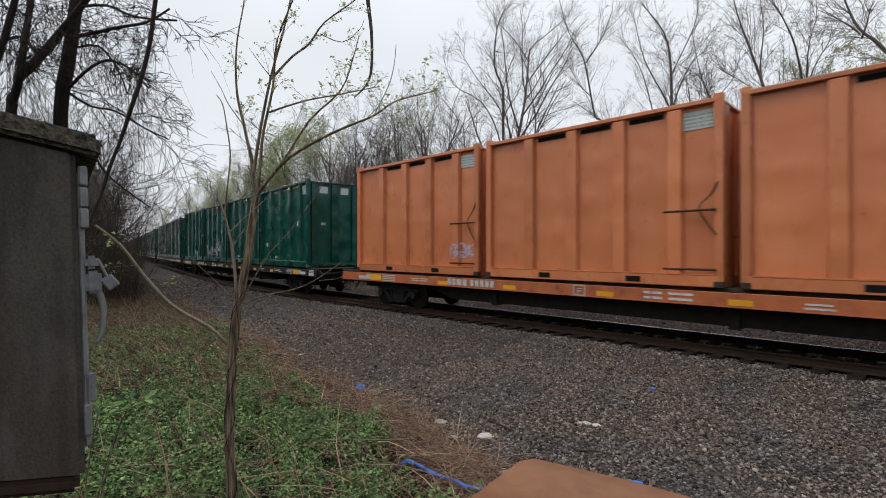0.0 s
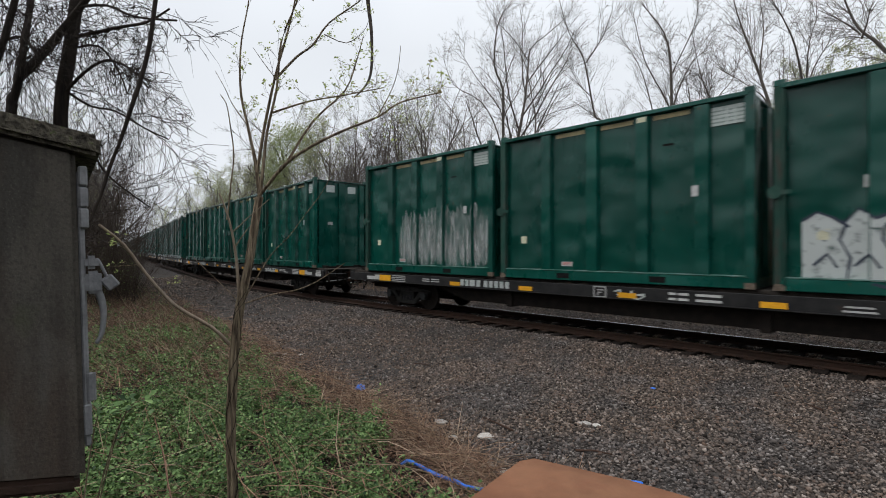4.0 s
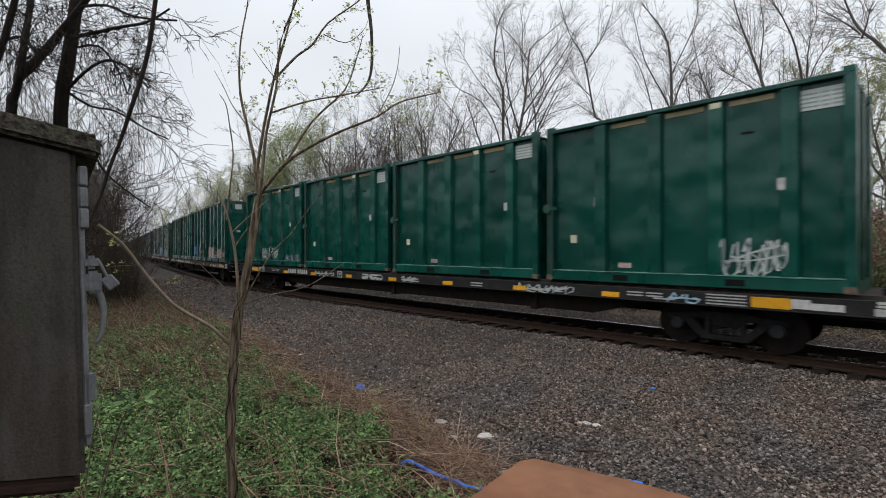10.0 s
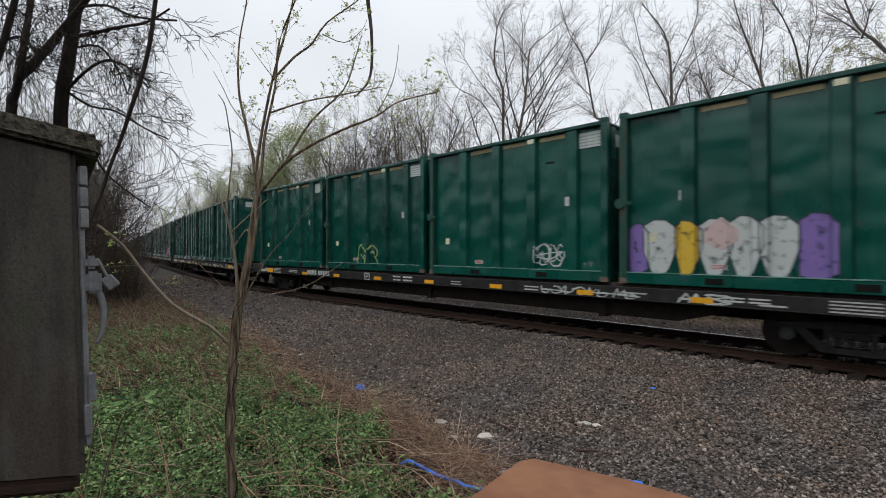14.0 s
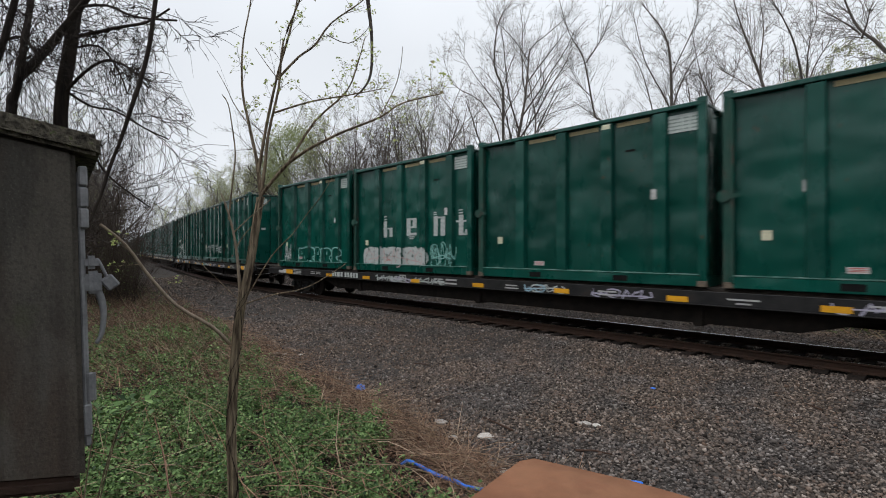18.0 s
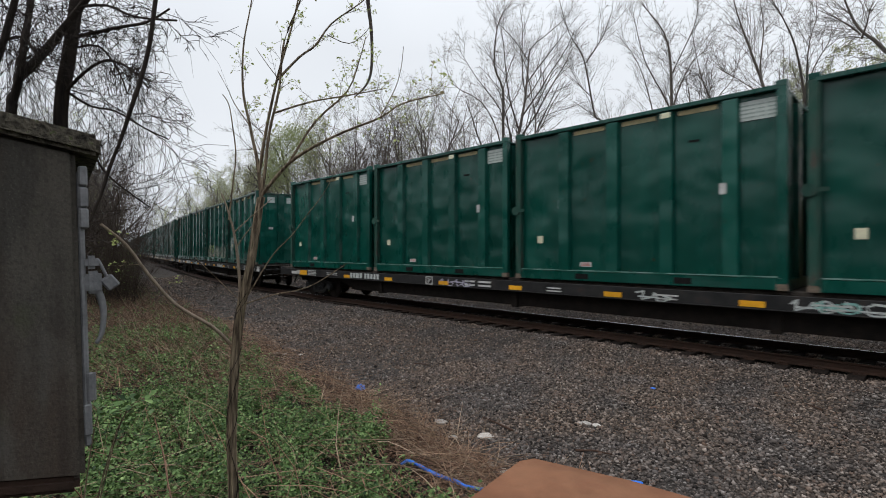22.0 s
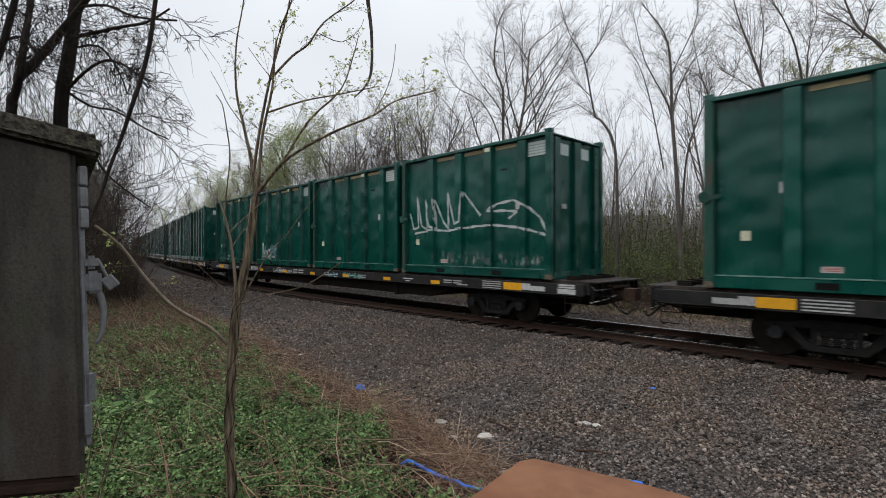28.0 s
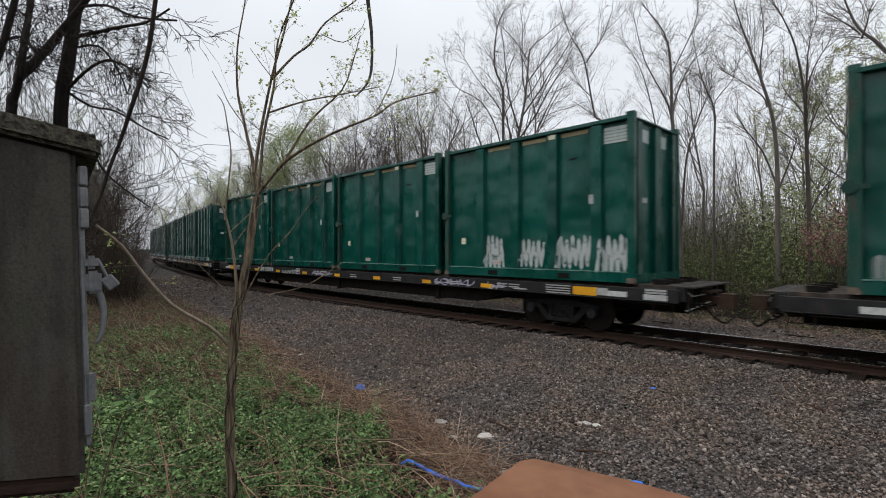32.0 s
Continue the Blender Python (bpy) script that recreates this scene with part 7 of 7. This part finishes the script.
def paint(n, k, u, z, w, h, style, colour):
    box = boxes[n][k]
    rng = random.Random(n * 97 + k * 31 + int(u * 100))
    said = colour.replace("_", " ")
    strokes = max(2, min(7, int(w / 0.28)))
    if style == "tag":
        part("graffiti", joined(*[ribbon(smooth_uz(q), 0.048, side_y) for q in scrawl(rng, u, z, w, h, strokes)], *[ribbon(smooth_uz(q), 0.036, side_y, 0.003) for q in scrawl(rng, u, z + 0.03, w * 1.05, h * 0.8, strokes + 2)]), FIRM[colour], box, said + " sprayed scrawl")
    elif style == "line":
        part("graffiti", ribbon([(u + w / 2, z + h * 0.3), (u + w * 0.2, z - h * 0.1), (u - w * 0.1, z + h * 0.15), (u - w * 0.35, z), (u - w / 2, z - h * 0.4)], 0.07, side_y), FIRM[colour], box, said + " sprayed line")
    elif style == "bubble":
        rings = []
        m = max(2, min(5, int(w / 0.6)))
        for i in range(m):
            c, r = u + w / 2 - w * (i + 0.5) / m, w / m * 0.56
            b = [rng.uniform(0.75, 1.05) for q in range(8)]
            shape = ((1.0, -1.0), (1.0, -0.1), (0.85, 0.75), (0.15, 1.0), (-0.8, 0.8), (-1.0, 0.15), (-0.45, -0.1), (-0.95, -0.45), (-0.9, -1.0))
            rings.append(smooth_uz([(c + r * a * b[k % 8], z + h * 0.48 * q * b[(k + 3) % 8]) for k, (a, q) in enumerate(shape)]))
            hole = rng.choice((((0.35, 0.3), (-0.1, 0.42), (-0.3, 0.2)), ((0.2, -0.9), (0.15, -0.4), (-0.25, -0.5), (-0.3, -0.95)), ((0.4, 0.1), (-0.2, 0.1)), ((0.1, 0.5), (0.12, 0.15))))
            rings.append([(c + r * a, z + h * 0.48 * q) for a, q in hole])
        part("graffiti", joined(*[ribbon(q, 0.065, side_y) for q in rings]), FIRM[colour], box, said + " outlined bubble graffiti")
    elif style in ("piece", "wild"):
        m = max(1, min(8, int(w / 0.52)))
        fills, rims, gleams = {}, [], []
        cycle = ("pale_blue", "red", "white", "red", "pale_blue") if style == "wild" else (colour,)
        for i in range(m):
            right, left = u + w / 2 - w * i / m, u + w / 2 - w * (i + 1) / m
            lean = rng.uniform(-0.12, 0.12)
            tops = [z + h * rng.uniform(0.24, 0.5) for q in range(4)]
            lows = [z - h * rng.uniform(0.36, 0.5) for q in range(4)]
            fills.setdefault(cycle[i % len(cycle)], []).append(blob(left - 0.05, right + 0.05, tops, lows, lambda q, i=i: side_y(q) - 0.0006 * i))
            at = [left - 0.05 + (right - left + 0.1) * q / 3 for q in range(4)]
            rims.append(list(zip(at, tops)))
            rims.append(list(zip(at, lows)))
            if i:
                rims.append([(right + lean, tops[3]), (right + 0.08, z + h * 0.12), (right - 0.06, z - h * 0.1), (right - lean, lows[3])])
            c, lw = (left + right) / 2, right - left
            hole = rng.choice(([(0.16, 0.02), (0.0, 0.22), (-0.16, 0.04), (0.16, 0.02)], [(0.26, 0.08), (-0.24, 0.10)], [(0.05, -0.42), (0.10, -0.14), (-0.10, -0.12), (-0.10, -0.40)], [(0.3, -0.2), (-0.05, -0.05), (-0.3, -0.22)]))
            rims.append([(c + a * lw, z + b * h) for a, b in hole])
            gleams.append([(c + lw * 0.3, z + h * 0.2), (c + lw * 0.1, z + h * 0.26), (c - lw * 0.25, z + h * 0.2)])
        edge = {"blue": FIRM["deep_blue"], "pale_blue": FIRM["blue"], "pink": FIRM["white"], "red": M_OUTLINE}.get(colour, M_OUTLINE)
        for tone, geos in fills.items():
            g = part("graffiti", joined(*geos), FIRM[tone], box, tone.replace("_", " ") + " filled graffiti letters")
        part("outline", joined(*[ribbon(q, 0.05, side_y, 0.006) for q in rims]), M_OUTLINE if style == "wild" else edge, g)
        part("gleam", joined(*[ribbon(q, 0.035, side_y, 0.009) for q in gleams]), FIRM["white"], g)
        if style == "wild":
            part("outer_line", joined(*[ribbon([(a, b + (0.07 if k % 3 == 0 else -0.07)) for a, b in q], 0.045, side_y, 0.004) for k, q in enumerate(rims) if len(q) == 4]), FIRM["white"], g)
    elif style == "drops":
        for i, (tone, a, d, hi) in enumerate((("purple", -0.46, 0.12, 0.9), ("white", -0.33, 0.20, 1.0), ("yellow", -0.17, 0.15, 0.92), ("white", -0.03, 0.17, 0.95), ("white", 0.12, 0.17, 1.0), ("white", 0.27, 0.17, 0.98), ("purple", 0.43, 0.16, 1.0))):
            c, r = u - a * w, d * w / 2
            tops = [z + h * 0.5 * hi - h * q for q in (0.16, 0.02, 0.0, 0.10)]
            lows = [z + h * 0.05, z - h * 0.30, z - h * 0.48, z - h * 0.38, z - h * 0.02] if tone != "purple" else [z - h * 0.3, z - h * 0.4, z - h * 0.34]
            g = part("graffiti", blob(c - r, c + r, tops, lows, lambda q, i=i: side_y(q) - 0.0008 * (i if tone != "purple" else 0)), FIRM[tone], box, tone + " sprayed drop-shaped letter")
            ring = [(c - r + 2 * r * q / 3, t) for q, t in enumerate(tops)] + [(c + r - 2 * r * q / (len(lows) - 1), t) for q, t in enumerate(lows[::-1])]
            part("outline", ribbon(ring + ring[:1], 0.028, side_y, 0.008), M_OUTLINE, g)
        g = part("graffiti", blob(u + 0.0 * w - 0.30, u + 0.30, [z + h * 0.30, z + h * 0.5, z + h * 0.32], [z + h * 0.14, z, z + h * 0.12], lambda q: side_y(q) - 0.008), FIRM["pink"], box, "pink sprayed patch")
    elif style == "throw":
        names = "JESK" if w > 2 else "AS"
        m, lines = len(names), []
        for i, g in enumerate(names):
            c0, lw = u + w / 2 - w * i / m, w / m
            lines.append([(c0 - a * lw * 1.22, z - h / 2 + b * h) for a, b in GLYPHS[g]])
        part("graffiti", joined(*[ribbon(smooth_uz(q), h * 0.15, side_y) for q in lines]), FIRM[colour], box, said + " thick looping sprayed letters")
    elif style == "zig":
        m = max(6, int(w / 0.075))
        zig = [(u + w / 2 - w * i / m, z + (h / 2 if i % 2 else -h / 2) * rng.uniform(0.75, 1.0)) for i in range(m + 1)]
        part("graffiti", ribbon(zig, 0.10, side_y), FIRM[colour], box, said + " dense zigzag spray")
    elif style == "fill":
        g = part("graffiti", joined(*[patch(u + d * w, z, w * 0.42, h, lambda q, d=d: side_y(q) - 0.001 * abs(d), rng, 0.10) for d in (-0.3, 0.0, 0.31)]), FIRM[colour], box, said + " solid sprayed block")
        part("outline", joined(*[ribbon(q, 0.04, side_y, 0.006) for q in scrawl(rng, u, z, w * 0.95, h * 0.8, strokes)]), FIRM["pink"], g, "pink sprayed lines")
    elif style == "block":
        letter(box, colour, u, z, w, h)
    else:
        tone = (WASH if style == "wash" else FAINT)[colour]
        coat = part("scrubbed_paint", patch(u, z, w, h, side_y, rng, 0.25), tone, box, "faded " + said + " scrubbed paint")
        for k in (1, 2) if w > 1.8 else ():
            low = h * (1 - 0.27 * k)
            part("thicker_coat", patch(u, z - (h - low) / 2, w, low, lambda q, k=k: side_y(q) - 0.0015 * k, rng, 0.35), tone, coat)


def spray_all():
    paint(0, 3, 0.72, 0.72, 1.0, 0.5, "tag", "lilac")
    paint(1, 1, 4.16, 0.86, 0.72, 0.46, "faint", "white")
    paint(1, 2, 0.79, 0.88, 0.87, 0.34, "wash", "white")
    paint(1, 2, 2.28, 0.79, 1.14, 1.18, "tag", "white")
    paint(1, 2, 3.43, 0.73, 0.88, 0.6, "tag", "white")
    paint(1, 2, 4.49, 0.62, 1.0, 0.58, "tag", "white")
    paint(1, 3, 2.33, 0.54, 0.99, 0.63, "tag", "white")
    paint(2, 1, 0.87, 0.49, 1.17, 0.71, "wash", "white")
    paint(2, 1, 4.59, 0.6, 0.84, 0.72, "wash", "white")
    paint(2, 2, 2.15, 0.59, 1.1, 0.63, "tag", "white")
    paint(2, 2, 3.72, 0.59, 0.81, 0.57, "tag", "white")
    paint(2, 2, 5.74, 0.41, 0.49, 0.6, "tag", "pale_blue")
    paint(2, 3, 5.01, 0.4, 1.2, 0.71, "tag", "pale_blue")
    paint(3, 1, 3.65, 0.75, 3.9, 1.4, "piece", "white")
    paint(3, 1, 0.78, 1.45, 1.0, 0.5, "tag", "white")
    paint(3, 1, 1.45, 0.85, 0.7, 0.6, "wash", "lime")
    paint(3, 3, 2.15, 1.19, 4.18, 2.04, "wash", "white")
    paint(5, 1, 0.46, 1.44, 0.7, 1.12, "block", "T")
    paint(5, 1, 1.46, 1.44, 0.7, 1.12, "block", "N")
    paint(5, 1, 2.8, 1.44, 0.7, 1.12, "block", "E")
    paint(5, 1, 4.08, 1.44, 0.7, 1.12, "block", "H")
    paint(6, 0, 1.75, 0.67, 0.85, 0.81, "wash", "white")
    paint(6, 0, 2.92, 0.55, 1.07, 0.69, "wash", "white")
    paint(6, 0, 5.34, 0.55, 1.32, 0.57, "wash", "white")
    paint(7, 1, 0.67, 0.39, 1.09, 0.67, "bubble", "lime")
    paint(7, 1, 1.67, 0.74, 0.78, 0.84, "tag", "pale_blue")
    paint(7, 1, 2.73, 0.56, 0.68, 0.36, "wash", "white")
    paint(7, 1, 5.12, 0.81, 0.89, 0.72, "tag", "white")
    paint(8, 0, 1.52, 0.59, 1.05, 0.85, "tag", "white")
    paint(8, 3, 0.94, 0.35, 1.66, 0.49, "wash", "lilac")
    paint(8, 3, 2.95, 0.6, 0.78, 0.66, "tag", "white")
    paint(8, 3, 3.04, 0.16, 1.43, 0.22, "wash", "teal")
    paint(8, 3, 3.97, 0.6, 0.69, 0.62, "tag", "white")
    paint(8, 3, 5.05, 0.47, 0.81, 0.41, "faint", "white")
    paint(9, 0, 0.49, 0.44, 0.86, 0.66, "tag", "pink")
    paint(9, 0, 1.99, 0.49, 1.6, 0.88, "piece", "pink")
    paint(9, 0, 3.23, 0.4, 0.65, 0.63, "tag", "pink")
    paint(9, 0, 4.83, 0.51, 1.9, 0.93, "piece", "pink")
    paint(9, 1, 2.1, 0.51, 0.57, 0.53, "bubble", "pink")
    paint(9, 1, 3.46, 0.69, 1.36, 1.13, "wash", "pink")
    paint(9, 1, 5.12, 0.68, 1.69, 0.81, "tag", "blue")
    paint(9, 3, 0.41, 0.44, 0.7, 0.5, "wash", "white")
    paint(9, 3, 2.79, 0.4, 0.69, 0.34, "faint", "white")
    paint(9, 3, 5.25, 0.52, 0.9, 0.68, "tag", "white")
    paint(10, 0, 0.86, 0.44, 0.95, 0.77, "tag", "white")
    paint(10, 0, 3.93, 0.5, 3.68, 0.91, "piece", "white")
    paint(10, 1, 3.55, 0.62, 3.6, 1.2, "piece", "pale_blue")
    paint(10, 3, 1.52, 0.64, 2.71, 1.18, "piece", "pale_blue")
    paint(10, 3, 2.92, 1.0, 0.63, 0.42, "tag", "white")
    paint(10, 3, 4.31, 0.66, 0.9, 1.08, "wash", "white")
    paint(11, 0, 4.0, 0.74, 3.6, 1.35, "drops", "white")
    paint(11, 1, 0.37, 0.39, 0.63, 0.24, "faint", "white")
    paint(11, 1, 1.63, 0.63, 0.81, 0.65, "tag", "white")
    paint(11, 2, 3.27, 0.52, 1.3, 0.88, "bubble", "lime")
    paint(13, 0, 0.75, 0.42, 1.35, 0.7, "piece", "pale_blue")
    paint(13, 0, 3.45, 0.62, 4.1, 1.12, "wild", "red")
    paint(13, 1, 0.85, 0.5, 0.8, 0.62, "tag", "blue")
    paint(13, 1, 3.35, 0.62, 2.5, 1.05, "bubble", "white")
    paint(13, 1, 5.14, 0.49, 0.8, 0.73, "bubble", "white")
    paint(13, 2, 0.54, 0.48, 0.96, 0.34, "faint", "white")
    paint(13, 2, 2.48, 0.46, 1.07, 0.82, "tag", "white")
    paint(13, 2, 4.82, 0.55, 1.81, 0.71, "tag", "white")
    paint(13, 3, 1.67, 0.6, 3.23, 1.1, "bubble", "white")
    paint(13, 3, 4.16, 0.52, 0.85, 0.48, "tag", "white")
    paint(14, 2, 0.46, 1.6, 0.56, 0.8, "block", "t")
    paint(14, 2, 1.3, 0.58, 1.1, 0.86, "tag", "teal")
    paint(14, 2, 1.46, 1.6, 0.56, 0.8, "block", "n")
    paint(14, 2, 2.8, 1.6, 0.56, 0.8, "block", "e")
    paint(14, 2, 3.75, 0.46, 3.5, 0.84, "fill", "white")
    paint(14, 2, 4.08, 1.6, 0.56, 0.8, "block", "h")
    paint(14, 3, 2.5, 0.48, 3.5, 0.9, "bubble", "teal")
    paint(14, 3, 5.13, 0.55, 0.84, 0.98, "tag", "white")
    paint(15, 1, 0.98, 0.77, 1.04, 0.51, "tag", "white")
    paint(15, 1, 3.57, 0.9, 3.94, 0.5, "tag", "white")
    paint(15, 3, 0.79, 0.41, 0.58, 0.42, "faint", "white")
    paint(15, 3, 2.25, 0.52, 0.9, 0.45, "throw", "white")
    paint(15, 3, 4.2, 1.0, 2.75, 1.3, "throw", "white")
    paint(16, 2, 1.78, 2.89, 0.65, 0.6, "faint", "white")
    paint(16, 3, 2.9, 0.71, 1.21, 1.07, "faint", "red")
    paint(18, 0, 0.41, 0.44, 0.57, 0.52, "tag", "white")
    paint(18, 0, 1.49, 0.4, 0.64, 0.28, "faint", "white")
    paint(18, 0, 5.26, 0.89, 1.0, 1.67, "wash", "white")
    paint(18, 1, 3.03, 0.6, 5.8, 1.03, "wash", "tan")
    paint(18, 1, 4.39, 0.82, 0.87, 0.64, "tag", "lime")
    paint(19, 0, 1.2, 0.75, 2.0, 1.4, "faint", "tan")
    paint(19, 0, 4.04, 1.05, 3.93, 2.0, "wash", "tan")
    paint(19, 1, 0.76, 0.52, 0.64, 0.53, "faint", "red")
    paint(19, 2, 2.84, 1.01, 0.7, 0.39, "faint", "white")
    paint(19, 3, 4.73, 0.52, 1.79, 0.86, "faint", "white")
    paint(22, 0, 2.44, 0.52, 4.27, 0.46, "faint", "white")
    spikes = [(5.75, 2.0), (5.55, 1.45), (5.3, 1.5), (5.38, 2.55), (5.15, 1.55), (4.85, 1.4), (4.95, 2.4), (4.65, 1.5), (4.4, 1.45), (4.5, 2.4), (4.1, 1.65), (3.85, 1.4), (3.9, 2.55), (3.6, 1.55), (3.3, 1.6), (3.2, 2.5), (2.5, 1.75)]
    shark = [(5.5, 1.3), (4.6, 1.4), (3.9, 1.35), (2.7, 1.45), (1.9, 1.45), (1.0, 1.35), (0.15, 1.12), (0.4, 1.6), (0.85, 1.95), (1.3, 2.12), (1.9, 2.05), (2.15, 1.85), (1.6, 1.85), (1.15, 1.8), (1.45, 1.62)]
    part("graffiti", joined(ribbon(spikes, 0.075, side_y), ribbon(shark, 0.08, side_y)), FIRM["white"], boxes[22][0], "white sprayed zigzag tag with a long looped tail")
    paint(22, 2, 3.11, 0.51, 0.45, 0.38, "faint", "red")
    paint(22, 2, 3.99, 0.74, 0.81, 0.61, "tag", "pale_blue")
    paint(22, 2, 4.5, 0.55, 0.3, 0.52, "tag", "white")
    paint(22, 2, 5.12, 0.64, 0.66, 0.77, "tag", "white")
    paint(23, 0, 0.89, 0.5, 0.88, 0.82, "wash", "lilac")
    paint(23, 1, 3.11, 0.45, 0.64, 0.6, "faint", "white")
    paint(24, 1, 4.18, 1.41, 0.23, 0.99, "faint", "white")
    paint(24, 3, 2.01, 0.57, 0.63, 0.59, "wash", "white")
    paint(24, 3, 3.15, 0.56, 0.95, 0.61, "wash", "white")
    paint(24, 3, 5.55, 0.44, 0.52, 0.58, "wash", "white")
    paint(25, 0, 0.55, 0.63, 0.7, 0.91, "zig", "white")
    paint(25, 0, 1.57, 0.68, 0.89, 0.83, "zig", "white")
    paint(25, 0, 2.82, 0.63, 0.73, 0.78, "zig", "white")
    paint(25, 0, 4.12, 0.67, 0.63, 0.99, "zig", "white")
    # a scrawl across the end wall of one container
    end_x = lambda q: HX - (0.004 if min(abs(q + 0.98), abs(q), abs(q - 0.98)) < 0.16 else 0.114)
    v, f = ribbon([(-0.95, 2.1), (-0.8, 1.9), (-0.75, 2.3), (-0.55, 2.0), (-0.6, 2.3), (-0.4, 1.9), (-0.25, 2.3), (-0.2, 2.0), (0.05, 2.3), (0.0, 1.95), (0.2, 2.0)], 0.05, lambda q: 0.0)
    part("graffiti", ([(end_x(HX - x) + 0.004, HX - x, z) for x, y, z in v], f), FIRM["white"], boxes[10][0], "white sprayed scrawl on the end wall")
    flat = lambda u: -1.336
    rng = random.Random(19)
    hues = ("white", "white", "white", "white", "teal", "pale_blue", "lilac")
    for n in range(1, CARS - 2):
        for j in range(rng.choice((2, 4, 6, 9))):
            u, w = rng.uniform(2.6, 17.2), rng.uniform(0.6, 1.8)
            g = joined(*[ribbon(q, 0.04, flat) for q in scrawl(rng, u, 0.99, w, 0.22, max(2, int(w / 0.3)))])
            g = ([(x - HX + HALF_ROW, y, z) for x, y, z in g[0]], g[1])
            part("sill_graffiti", g, FIRM[rng.choice(hues)], cars[n])


spray_all()


def motions():
    for n, (car, row) in enumerate(zip(cars, boxes)):
        times = [0.0]
        for k in range(1, 64):
            t = k * 0.5
            x = FIRST_LEAD + SPEED * t - n * CAR_PITCH - HALF_ROW
            if -160 < x < 40:
                times.append(t)
        times.append(32.0)
        walk(car, [(t, car_pose(n, t)) for t in times])
        for k, b in enumerate(row):
            at = pose(HALF_ROW - HX - k * BOX_PITCH, 0, DECK_Z)
            walk(b, [(t, car_pose(n, t) @ at) for t in times])
        for truck in [o for o in car.children if o.name.startswith("truck")]:
            for ws in [o for o in truck.children if o.name.startswith("wheelset")]:
                at = Matrix.Translation(ws.location)
                spin, rows = 0.0, [(0.0, at.copy())]
                for k in range(1, 960):
                    x = FIRST_LEAD + SPEED * k / 30 - n * CAR_PITCH - HALF_ROW + ws.location.x
                    if -32 < x < 2:
                        spin += 72.0
                        rows.append((k / 30, at @ pose(0, 0, 0, 0, spin, 0)))
                rows.append((32.0, at @ pose(0, 0, 0, 0, spin, 0)))
                walk(ws, rows)
    # the sapling sways in the wind, about its foot
    foot, axis = sapling.matrix_basis.copy(), Vector((math.sin(radians(YAW)), -math.cos(radians(YAW)), 0))
    sway = {0: -0.35, 2: -0.1, 4: 0.1, 6: 0.3, 7.5: 0.05, 9: -0.1, 11: 0.15, 13: 0.05, 15: -0.2, 17: 0.1, 19: 0.4, 21: 0.2, 23: 0.55, 25: 0.2, 26.5: -0.1, 28: -0.4, 30: -0.1, 32: -0.25}
    walk(sapling, [(t, foot @ Matrix.Rotation(radians(-a), 4, axis)) for t, a in sway.items()])


motions()
